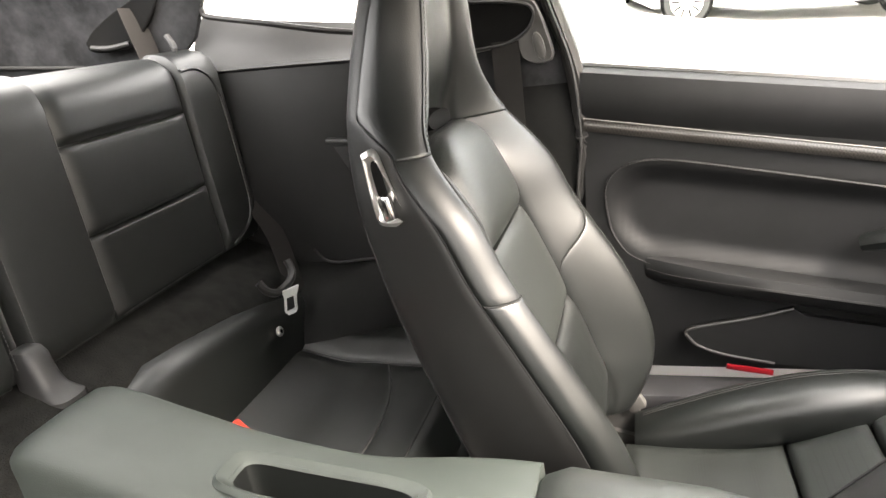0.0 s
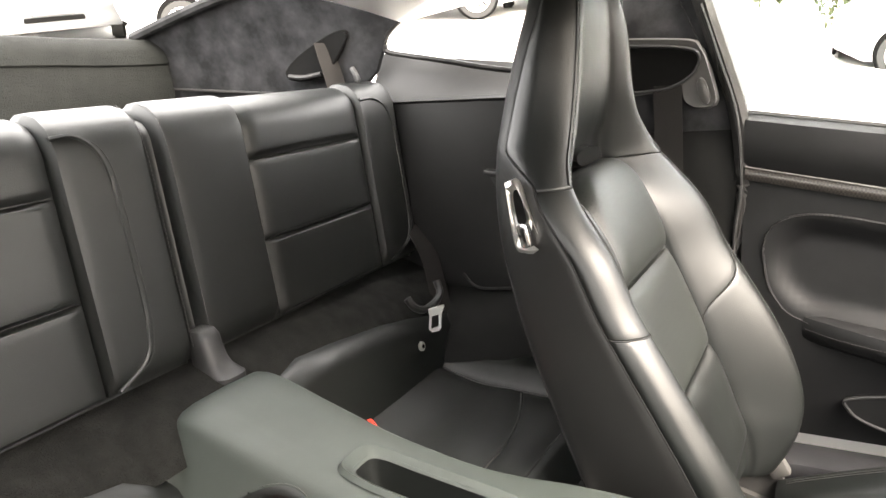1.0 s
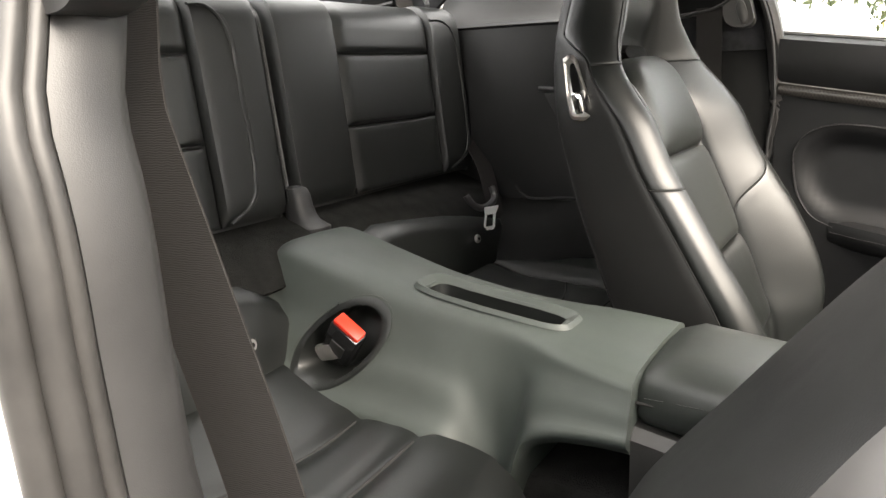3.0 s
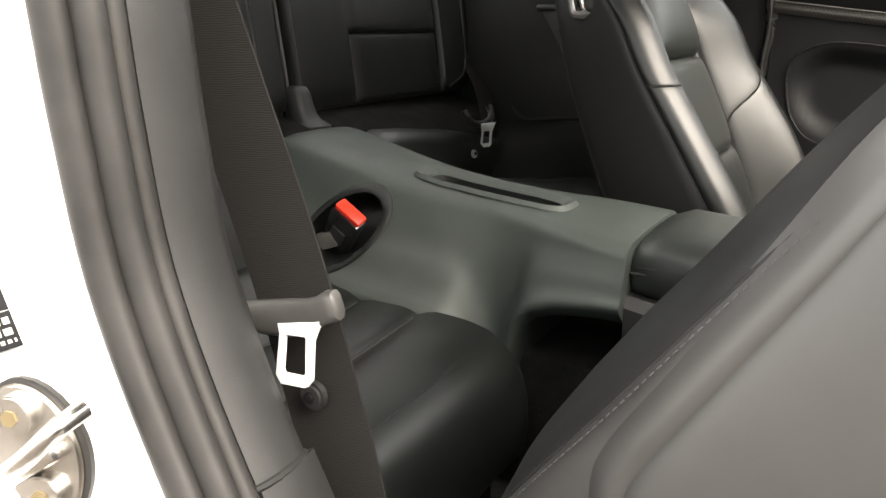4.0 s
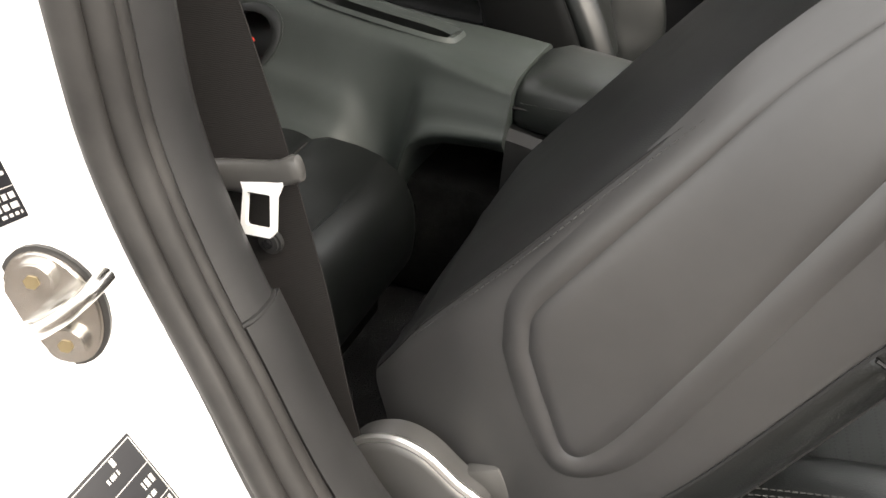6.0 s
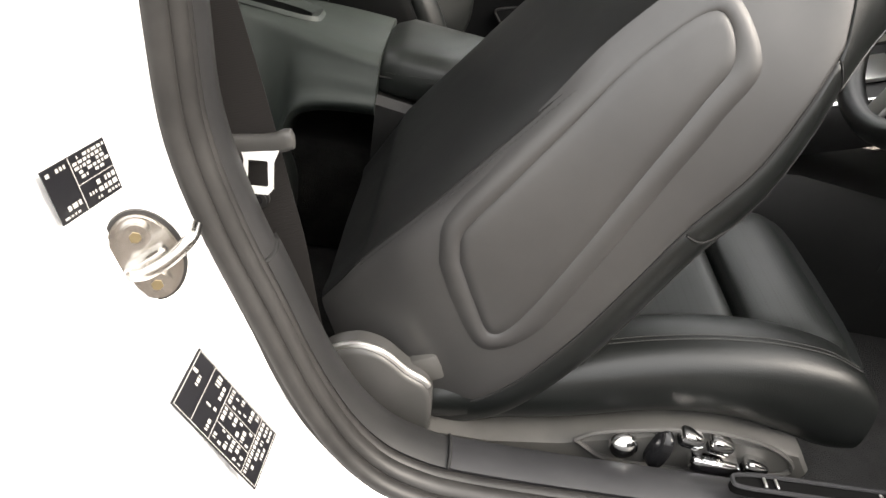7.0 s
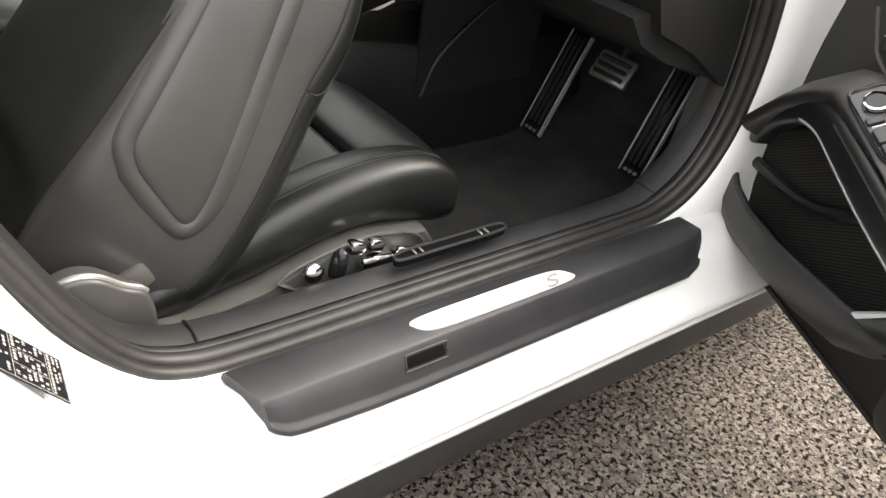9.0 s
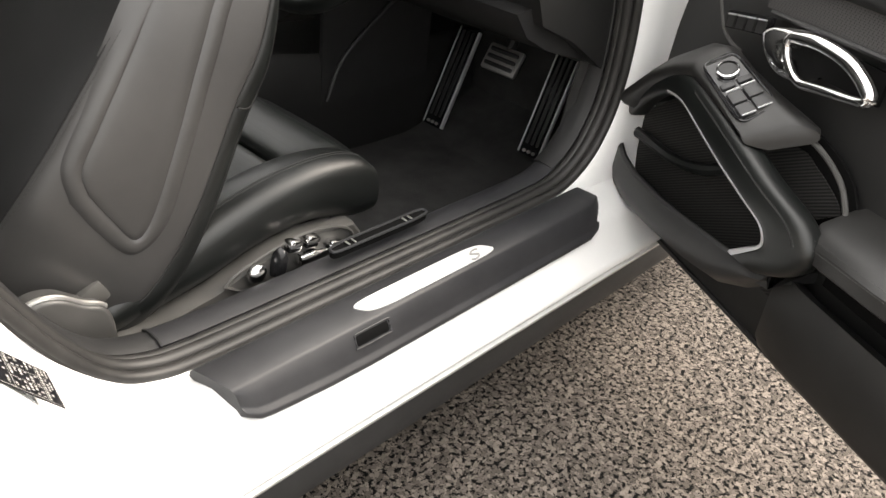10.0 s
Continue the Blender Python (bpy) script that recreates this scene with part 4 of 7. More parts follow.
def build_far_doorway():
    """Passenger side pillar with belt guide."""
    bp = thing("belt_pillar", "black plastic pillar cover with a belt guide", "pillar")

    def skin(u, v):
        z = 0.36 + 0.585 * v
        x = -0.32 + (0.32 + table([(0.3, -0.078), (0.87, -0.078), (0.95, -0.094)], z)[0]) * u
        return (x, 0.694 + 0.034 * u ** 3 + 0.018 * v ** 12 - 0.004 * math.sin(v * 3), z)
    part("cover", slab(skin, 14, 18, 0.03), TRIM_MATT, bp)

    def upper(u, v):
        z = 0.930 + 0.298 * v
        x = -0.32 + (0.32 + table([(0.9, -0.092), (0.957, -0.095), (1.06, -0.127), (1.15, -0.158), (1.24, -0.19)], z)[0]) * u
        return (x, 0.704 + 0.030 * u ** 3, z)
    part("top_cover", slab(upper, 12, 10, 0.02), SUEDE, bp)
    # moulded frame round the belt outlet, with a wedge-shaped cheek below it
    outer = [(-0.29, 1.102), (-0.253, 1.101), (-0.165, 1.093), (-0.146, 1.080), (-0.135, 1.058), (-0.117, 0.998), (-0.117, 0.981), (-0.126, 0.973), (-0.150, 0.973), (-0.169, 0.984), (-0.176, 1.000), (-0.216, 1.003), (-0.29, 1.006)]
    hole = [(-0.275, 1.088), (-0.248, 1.086), (-0.198, 1.082), (-0.158, 1.074), (-0.147, 1.062), (-0.148, 1.048), (-0.159, 1.031), (-0.183, 1.016), (-0.216, 1.008), (-0.275, 1.012)]

    def outline(pts, f, y):
        cx, cz = sum(p[0] for p in pts) / len(pts), sum(p[1] for p in pts) / len(pts)
        fine = smooth_line([(x, 0, z) for x, z in pts + pts[:1]], 4)[:-1]
        return [Vector((cx + (p.x - cx) * f, y, cz + (p.z - cz) * f)) for p in fine]
    gf = part("guide_frame", loft([outline(outer, 1.0, 0.710), outline(outer, 1.0, 0.693), outline(outer, 0.96, 0.688), outline(outer, 0.5, 0.690)]), GRIP, bp, "grey moulded belt guide frame")
    # no opening: a proud near-black plate paints the outlet's shaded hole
    part("slot", loft([outline(hole, 1.0, 0.690), outline(hole, 1.0, 0.6868), outline(hole, 0.9, 0.6872)]), DARK, gf)
    part("slot_rim", tube([(x, 0.6875, z) for x, z in hole + hole[:1]], 0.003, 8), PLASTIC, gf)
    part("guide_cheek", loft([oval((-0.139, 0.688 - d, 1.002), (-0.25, 0, 1), (1, 0, 0.25), 0.026 * k, 0.010 * k, 16, 2.2) for d, k in ((-0.004, 1.0), (0.004, 0.85), (0.006, 0.4))]), GRIP, gf)
    part("door_edge_strip", tube([(-0.085, 0.722, 0.60), (-0.085, 0.716, 0.738), (-0.076, 0.712, 0.832), (-0.086, 0.707, 0.957), (-0.118, 0.704, 1.06), (-0.148, 0.70, 1.150)], 0.0035, 8), PLASTIC, bp, "black plastic door edge strip")
    blt = thing("front_belt", "black webbing belt hanging on the passenger side", "seat belt", "seat belts")
    part("webbing", slab(lambda u, v: (-0.225 + 0.05 * u + 0.012 * (1 - v), 0.686 - 0.012 * (1 - v), 0.50 + 0.515 * v), 3, 12, 0.0016), BELT, blt)
    # rubber of the door edge
    part("edge_seal", tube([(-0.088, 0.745, 0.50), (-0.082, 0.738, 0.738), (-0.074, 0.734, 0.832), (-0.084, 0.728, 0.957), (-0.114, 0.722, 1.06), (-0.145, 0.716, 1.150), (-0.18, 0.70, 1.24)], 0.017, 8), RUBBER, bp)


def build_passenger_door():
    d = thing("passenger_door", "closed black leather door with carbon strip and armrest", "car door")

    def face(u, v):
        # a large oval hollow over the armrest, open to the front
        x = -0.072 + 1.10 * u
        z = 0.36 + 0.50 * v - 0.05 * u * v
        y = 0.722 - 0.010 * math.sin(min(1, v * 1.2) * math.pi)
        zc = 0.684 - 0.155 * (x - 0.05)
        ex = max(0.0, 0.062 - x) / 0.095
        q = math.sqrt(ex * ex + ((z - zc) / 0.096) ** 2)
        t = max(0.0, min(1.0, (1.0 - q) / 0.45))
        return (x, y + 0.020 * t * t * (3 - 2 * t), z)
    part("lower_panel", slab(face, 90, 50, 0.02), DOOR_TRIM, d)
    # padded shoulder under the window and the strip below it
    sec = [(0.755, 0.86), (0.722, 0.862), (0.712, 0.885), (0.708, 0.92), (0.716, 0.948), (0.735, 0.957), (0.77, 0.957)]
    rings = [[Vector((-0.072 + 0.11 * k, y, z - 0.0150 * k)) for y, z in sec] for k in range(11)]
    part("shoulder", loft(rings), DOOR_TRIM, d)
    sec = [(0.735, 0.842), (0.716, 0.842), (0.712, 0.85), (0.712, 0.858), (0.716, 0.865), (0.735, 0.865)]
    rings = [[Vector((-0.07 + 0.11 * k, y, z - 0.0180 * k)) for y, z in sec] for k in range(11)]
    part("strip", loft(rings), CARBON, d, "glossy carbon weave strip")
    part("strip_edge", tube([(-0.07 + 0.11 * k, 0.713, 0.8655 - 0.018 * k) for k in range(11)], 0.0012, 6, steps=1), PLASTIC_GREY, d)
    # oval recess outline and armrest
    ov = [(0.434, 0.714, 0.717), (0.215, 0.713, 0.758), (0.079, 0.713, 0.781), (0.017, 0.713, 0.779), (-0.020, 0.714, 0.759), (-0.035, 0.714, 0.724), (-0.030, 0.714, 0.670), (-0.019, 0.714, 0.636), (0.006, 0.714, 0.602), (0.046, 0.714, 0.582)]
    part("recess_piping", tube(ov, 0.0024, 6), DOOR_TRIM, d)
    part("recess_stitching", stitches([(x, y - 0.005, z) for x, y, z in ov]), STITCH, d)
    sec = [(0.74, 0.545), (0.70, 0.545), (0.68, 0.555), (0.672, 0.575), (0.68, 0.594), (0.70, 0.602), (0.74, 0.602)]
    rings = []
    for k in range(12):
        x = 0.035 + 0.075 * k
        f = min(1, 0.45 + k * 0.3)
        rings.append([Vector((x, 0.74 - (0.74 - y) * f, z - 0.0120 * k)) for y, z in sec])
    part("armrest", loft(rings), DOOR_TRIM, d)
    part("armrest_stitching", stitches([(0.04, 0.702, 0.575), (0.11, 0.67, 0.568), (0.3, 0.668, 0.538), (0.7, 0.668, 0.474)]), STITCH, d)
    # map pocket with a leaf-shaped front, a red lamp under it
    leaf = [(0.109, 0.447), (0.132, 0.457), (0.221, 0.475), (0.298, 0.496), (0.316, 0.482), (0.392, 0.469), (0.62, 0.438), (0.62, 0.340), (0.458, 0.363), (0.268, 0.383), (0.178, 0.400), (0.132, 0.417), (0.116, 0.432)]
    part("map_pocket", moved(plate(leaf, 0.036), pose(0, 0.698, 0)), DOOR_TRIM, d)
    part("pocket_edge", tube([(x, 0.699, z) for x, z in [leaf[3], leaf[2], leaf[1], leaf[0]] + leaf[:8:-1]], 0.0035, 8), PLASTIC, d)
    part("red_lamp", rbox((0.085, 0.006, 0.011), 0.002, (0.225, 0.697, 0.370), (0, 8, 0)), REDLENS, d, "red courtesy lamp")
    # grab handle and inner lever far forward
    part("grab_handle", tube([(0.40, 0.70, 0.62), (0.50, 0.655, 0.66), (0.62, 0.66, 0.72), (0.70, 0.70, 0.75)], [0.014, 0.018, 0.020, 0.02, 0.018, 0.016], 8), LEATHER, d)
    part("inner_lever", tube([(0.58, 0.70, 0.79), (0.63, 0.675, 0.785), (0.70, 0.672, 0.77), (0.75, 0.70, 0.76)], 0.007, 8), CHROME, d)
    win = thing("door_window", "closed passenger door window glass", "car window")
    part("glass", slab(lambda u, v: (-0.08 + 1.0 * u - 0.12 * v - 0.42 * v * u, 0.755 - lean(0.93 + 0.30 * v) * 1.0, 0.93 + 0.29 * v), 6, 4, 0.004), GLASS, win).visible_shadow = False
    part("weatherstrip", tube([(-0.08, 0.742, 0.960), (0.4, 0.745, 0.893), (0.95, 0.75, 0.815)], 0.006, 6), RUBBER, win)
    sl = thing("far_sill_trim", "grey plastic inner sill cover on the passenger side", "sill trim")
    part("cover", rbox((0.95, 0.09, 0.05), 0.012, (0.48, 0.685, 0.315)), SCUFF, sl)


# ---------------------------------------------------------------- rear seats
def back_profile(t):
    """Point of the rear backrest's face at a way t up from its foot, rolled over the top."""
    if t < 0.305:
        return -0.712 - 0.032 * t / 0.305, 0.70 + t
    k = min((t - 0.305) / 0.063, 1.0) * math.pi / 2
    x, z = -0.784 + 0.040 * math.cos(k), 1.005 + 0.040 * math.sin(k)
    return x - max(0.0, t - 0.368), z


def build_rear_back(left):
    """Upright folding rear backrest; both are cut alike, with the piped bolster on their left."""
    rb = thing("folding_rear_seat", "black leather upright folding rear seat back", "rear seat", "rear seats")
    y0, y1 = (0.010, 0.615) if left else (-0.615, -0.004)
    rings = []
    for y, k in ((y0, 0.010), (y0 + 0.006, 0.003), (y0 + 0.016, 0.0), ((y0 + y1) / 2, 0.0), (y1 - 0.016, 0.0), (y1 - 0.006, 0.003), (y1, 0.010)):
        ring = []
        for i in range(22):
            x, z = back_profile(0.40 * i / 21)
            ring.append(Vector((x - 0.006 - k, y, z - 0.006 - k)))
        ring += [Vector((-0.87, y, 1.02 - k)), Vector((-0.87, y, 0.70))]
        rings.append(ring)
    part("core", loft(rings), LEATHER_REAR_LIT, rb)

    def panel(name, a, b, t0, t1, puff, slant=0.0):
        def fn(u, v):
            t = t0 + (t1 - t0) * v
            x, z = back_profile(t)
            return (x, a + (b - a) * u + slant * (0.5 - v), z)
        return part(name, pad(fn, 14, 16, 0.010, puff, 18.0), LEATHER_REAR_LIT, rb)
    if left:
        panel("inner_bolster", 0.016, 0.176, 0.0, 0.40, 0.013)
        panel("outer_bolster", 0.490, 0.614, 0.0, 0.40, 0.013)
        ia, ib, oa, ob_ = 0.182, 0.486, 0.494, 0.594
    else:
        panel("inner_bolster", -0.146, -0.010, 0.0, 0.40, 0.012)
        panel("outer_bolster", -0.612, -0.456, 0.0, 0.40, 0.013)
        ia, ib, oa, ob_ = -0.450, -0.150, -0.145, -0.074
    panel("upper_pad", ia, ib, 0.2572, 0.40, 0.007)
    panel("middle_pad", ia, ib, 0.1262, 0.2548, 0.007)
    panel("lower_pad", ia, ib, 0.0, 0.1238, 0.007)
    lp = []
    for y, t in ((oa, 0.322), (oa + 0.45 * (ob_ - oa), 0.322), (oa + 0.78 * (ob_ - oa), 0.308), (oa + 0.96 * (ob_ - oa), 0.275), (ob_, 0.22), (ob_, 0.11), (oa + 0.95 * (ob_ - oa), 0.06), (oa + 0.72 * (ob_ - oa), 0.028), (oa + 0.1 * (ob_ - oa), 0.006)):
        x, z = back_profile(t)
        lp.append((x + 0.0122, y, z + (0.004 if t > 0.31 else 0)))
    part("piping", tube(lp, 0.0030, 6), LEATHER_REAR_LIT, rb)
    part("piping_stitching", stitches([(x + 0.0012, y + 0.007, z) for x, y, z in lp[1:]], r=0.0008), STITCH, rb)

    def row(y):
        part("stitching", stitches([(back_profile(t)[0] + 0.0130, y, back_profile(t)[1] + (0.009 if t > 0.34 else 0)) for t in (0.02, 0.1, 0.2, 0.29, 0.34, 0.37)], r=0.0008), STITCH, rb)
    if left:
        row(0.168)
        row(0.022)
        part("release_knob", tube([(-0.785, 0.552, 1.03), (-0.778, 0.556, 1.062), (-0.792, 0.560, 1.085)], [0.012, 0.012, 0.012, 0.010, 0.006], 8), PLASTIC, rb)
    else:
        row(-0.462)
        row(-0.014)
    return rb


def build_rear_cushion(s):
    rc = thing("rear_cushion", "black leather bucket cushion of the rear seat", "rear seat cushion", "rear seats")
    # leather riser behind the cushion
    rise = []
    rows = ((0.06, 0.640), (0.12, 0.652), (0.20, 0.645), (0.34, 0.628), (0.42, 0.616), (0.50, 0.600), (0.58, 0.585)) if s > 0 else ((0.15, 0.60), (0.185, 0.622), (0.21, 0.634), (0.30, 0.645), (0.40, 0.652), (0.58, 0.655))
    for y, top in rows:
        rise.append([Vector((x, s * y, z)) for x, z in ((-0.72, top - 0.005), (-0.66, top + 0.006), (-0.630, top + 0.006), (-0.608, top - 0.002), (-0.592, top - 0.022), (-0.580, 0.50), (-0.575, 0.42), (-0.72, 0.40))])
    part("riser", loft(rise), LEATHER, rc)

    # one sewn cover, two cross seams, rounded front
    sec = smooth_line([(-0.61, 0, 0.525), (-0.57, 0, 0.507), (-0.50, 0, 0.482), (-0.42, 0, 0.468), (-0.34, 0, 0.464), (-0.27, 0, 0.458), (-0.225, 0, 0.440), (-0.200, 0, 0.405), (-0.192, 0, 0.355), (-0.20, 0, 0.30), (-0.23, 0, 0.27)], 9)
    y0 = 0.135 if s > 0 else 0.168

    def seams(y):
        if s > 0:
            return -0.365 - 0.043 * max(0.0, (y - 0.236) / 0.214) ** 2, -0.300 - 0.004 * y
        return -0.440 - 0.043 * max(0.0, (y - 0.236) / 0.214) ** 2, -0.348

    rings = []
    for k in range(61):
        u = k / 60
        y = y0 + (0.625 - y0) * u
        s1, s2 = seams(y)
        ring = []
        for q in sec:
            z, x = q.z, q.x
            if x < -0.24 and z > 0.42:
                g = min(abs(x - s1), abs(x - s2)) if y < 0.468 else 1.0
                g = min(g, abs(y - 0.466))
                z += 0.012 * max(0.0, min(1.0, (y - 0.466) / 0.06)) ** 1.5
                z += 0.004 * min(1.0, g / 0.025) - 0.002 * max(0.0, 1 - g / 0.010)
                z -= 0.010 * math.sin(u * math.pi) * min(1.0, (x + 0.61) / 0.12)
                if s > 0:
                    z += 0.026 * max(0.0, min(1.0, (x + 0.58) / 0.14)) * max(0.0, min(1.0, (-0.24 - x) / 0.05))
            e = min(u * 60, (1 - u) * 60)
            drop = 0.007 * max(0.0, 1 - e) ** 2
            ring.append(Vector((x - drop * 0.6, s * y, z - drop)))
        rings.append(ring + [Vector((-0.60, s * y, 0.30))])
    part("cover", loft(rings), LEATHER, rc)
    def top(x, y):
        u = (y - y0) / (0.625 - y0)
        return curve([(-0.61, 0.525), (-0.50, 0.482), (-0.42, 0.468), (-0.34, 0.464), (-0.27, 0.458)], x)[0] - 0.010 * math.sin(u * math.pi) * min(1.0, (x + 0.61) / 0.12) - 0.0003 + (0.026 * max(0.0, min(1.0, (x + 0.58) / 0.14)) if s > 0 else 0)
    ys = [y0 + 0.03 + (0.466 - y0 - 0.03) * k / 20 for k in range(21)]
    lines = [[(seams(y)[0], y) for y in ys], [(seams(y)[1], y) for y in ys], [(-0.58 + 0.30 * k / 20, 0.466) for k in range(21)]]
    for ln in lines:
        part("seam", tube([(x, s * y, top(x, y) - 0.0008) for x, y in ln], 0.0021, 6, steps=1), SEAM, rc)
    part("plinth", rbox((0.36, 0.44, 0.22), 0.01, (-0.42, s * 0.40, 0.31)), CARPET, rc)
    at = (-0.583, 0.402, 0.577) if s > 0 else (-0.588, -0.228, 0.562)
    screw = part("anchor_screw", disc(0.009, 0.006, at, (0, 80, 0), 14, 0.001), SATIN, rc)
    part("socket", disc(0.004, 0.008, at, (0, 80, 0), 6), DARK, screw)
    return rc


def build_rear_carpet():
    def fn(u, v):
        y = -0.62 + 1.24 * u
        x = -0.87 + 0.25 * v
        z = 0.712 - 0.062 * v ** 1.3 - 0.035 * max(0, u - 0.6) * v / 0.4 - 0.04 * (max(0, v - 0.8) / 0.2) ** 2
        return (x, y, z)
    ob = part("rear_floor", slab(fn, 20, 16, 0.012), CARPET)
    tagged(ob, "black carpeted step in front of the rear seat backs", "carpet", kind="structure")
    br = thing("seat_bracket", "black plastic hinge cover between the rear seat backs", "hinge cover")
    rings = []
    for z, w, l, x in ((0.655, 0.027, 0.036, -0.682), (0.676, 0.027, 0.036, -0.682), (0.680, 0.024, 0.031, -0.686), (0.686, 0.0215, 0.026, -0.692), (0.695, 0.0205, 0.023, -0.696), (0.71, 0.0200, 0.021, -0.700), (0.728, 0.0195, 0.019, -0.702), (0.738, 0.0160, 0.015, -0.704), (0.741, 0.010, 0.008, -0.706)):
        rings.append(oval((x, 0.008, z), (1, 0, 0), (0, 1, 0), l, w, 20, 3.4))
    part("cover", loft(rings), PLASTIC, br)


def build_tunnel():
    """Grey-green centre tunnel between the rear cushions, with tray and buckle wells."""
    tn = thing("centre_tunnel", "grey green leatherette tunnel between the rear seats", "centre console")
    #  x, top z, half width top, half width foot, foot z
    YC = -0.030
    rows = [(-0.658, 0.655, 0.060, 0.130, 0.615), (-0.645, 0.672, 0.070, 0.150, 0.57), (-0.61, 0.674, 0.072, 0.160, 0.51), (-0.52, 0.650, 0.070, 0.160, 0.478), (-0.42, 0.624, 0.066, 0.158, 0.465),
            (-0.34, 0.610, 0.064, 0.156, 0.455), (-0.310, 0.606, 0.063, 0.152, 0.440), (-0.282, 0.603, 0.063, 0.146, 0.385), (-0.258, 0.600, 0.066, 0.139, 0.345), (-0.236, 0.597, 0.071, 0.137, 0.40), (-0.214, 0.594, 0.077, 0.139, 0.472), (-0.185, 0.591, 0.085, 0.140, 0.496), (-0.13, 0.584, 0.096, 0.138, 0.504), (-0.085, 0.578, 0.101, 0.136, 0.504)]
    line = []
    for k in range(115):
        x = -0.658 + 0.573 * k / 114
        line.append((x, *curve(rows, x)))
    rings = []
    for x, top, wt, wf, zf in line:
        h = top - zf
        side = [(wt * 0.92, top - 0.003), (wt * 1.12, top - 0.012), (wt * 1.12 + 0.12 * (wf - wt), top - min(0.035, 0.30 * h)), (wt * 1.1 + 0.32 * (wf - wt), top - min(0.07 + 0.05 * h, 0.48 * h)), (wt * 1.08 + 0.5 * (wf - wt), top - 0.62 * h), (wt * 1.04 + 0.72 * (wf - wt), top - 0.82 * h), (wf, zf), (wf - 0.02, zf - 0.02)]
        side = [(q.x, q.z) for q in smooth_line([(y, 0, z) for y, z in side], 3)]
        rings.append([Vector((x, YC + y, z)) for y, z in reversed(side)] + [Vector((x, -0.017, top)), Vector((x, -0.073, top))] + [Vector((x, YC - y, z)) for y, z in side])
    bm = loft(rings, caps=True)
    bm.faces.ensure_lookup_table()
    gone = [f for f in bm.faces if len(f.verts) == 4 and all(abs(v.co.y + 0.017) < 1e-5 or abs(v.co.y + 0.073) < 1e-5 for v in f.verts) and -0.405 < f.calc_center_median().x < -0.205]
    xs = [v.co.x for f in gone for v in f.verts]

    def inside(c):
        a, b = (c.x + 0.500) / 0.064, (c.z - 0.550 - 0.40 * (c.x + 0.500)) / 0.050
        return abs(c.y - YC) > 0.07 and a * a + b * b < 1.0
    gone += [f for f in bm.faces if f not in gone and len(f.verts) == 4 and inside(f.calc_center_median())]
    bmesh.ops.delete(bm, geom=gone, context="FACES")
    part("skin", bm, LEATHER_GREY, tn, crease=75)
    hx0, hx1 = min(xs), max(xs)
    part("base", rbox((0.62, 0.22, 0.20), 0.01, (-0.35, 0, 0.30)), CARPET, tn)
    part("front_base", rbox((1.3, 0.17, 0.22), 0.01, (0.4, 0, 0.28)), CARPET, tn)
    # oddments tray: raised rim with a dark hollow
    def top(x):
        return table([(r[0], r[1]) for r in rows], x)[0]
    rim_o, rim_i, low, deep = [], [], [], []
    mx, hl = (hx0 + hx1) / 2, (hx1 - hx0) / 2
    for i in range(36):
        t = 2 * math.pi * i / 36
        cx = math.copysign(abs(math.cos(t)) ** 0.35, math.cos(t))
        cy = math.copysign(abs(math.sin(t)) ** 0.45, math.sin(t))
        for ring, fx, fy, dz in ((rim_o, 0.018, 0.012, 0.0), (rim_i, 0.009, 0.003, 0.004), (low, -0.002, -0.002, -0.004), (deep, -0.008, -0.004, -0.060)):
            x = mx + (hl + fx) * cx
            ring.append(Vector((x, -0.045 + (0.028 + fy) * cy, top(x) + dz)))
    mid = [(a + b) / 2 + Vector((0, 0, 0.004)) for a, b in zip(rim_o, rim_i)]
    tray = part("tray_rim", loft([rim_o, mid, rim_i, low], caps=False), LEATHER_GREY, tn)
    bm = loft([low, deep], caps=False)
    bm.verts.ensure_lookup_table()
    bm.faces.new([bm.verts[36 + k] for k in range(36)])
    part("tray_well", bm, LEATHER, tray)
    # buckle wells
    for s in (-1, 1):
        rings = [[], [], [], [], []]
        for i in range(36):
            t = 2 * math.pi * i / 36
            a, b = math.cos(t), math.sin(t)
            for ring, f, out_ in zip(rings, (1.13, 1.06, 0.94, 0.86, 0.80), (0.001, 0.0035, 0.0025, -0.012, -0.045)):
                x = -0.500 + 0.064 * f * a
                z = 0.550 + 0.050 * f * b + 0.40 * 0.064 * f * a
                top_, wt, wf, zf = curve(rows, x)
                v = max(0.0, min(1.0, (top_ - z) / (top_ - zf)))
                y = curve([(0.0, 1.0 * wt), (0.07, 1.12 * wt), (0.2, 1.12 * wt + 0.12 * (wf - wt)), (0.45, 1.1 * wt + 0.32 * (wf - wt)), (0.62, 1.08 * wt + 0.5 * (wf - wt)), (0.82, 1.04 * wt + 0.72 * (wf - wt)), (1.0, wf)], v)[0]
                ring.append(Vector((x, YC + s * (y + out_), z)))
        well = part("buckle_well", loft(rings, caps=False), LEATHER, tn, "dark leather buckle well")
        floor_ = bmesh.new()
        floor_.faces.new([floor_.verts.new(p) for p in rings[-1]])
        part("well_floor", floor_, LEATHER, well)
        part("stitching", stitches([p + (p - Vector((-0.5, p.y, 0.55))) * 0.06 + Vector((0, s * 0.001, 0)) for p in rings[0] + rings[0][:1]], steps=2), STITCH, well)
        bk = thing("rear_buckle", "black rear belt buckle with a red button in its well", "belt buckle", "rear buckles")
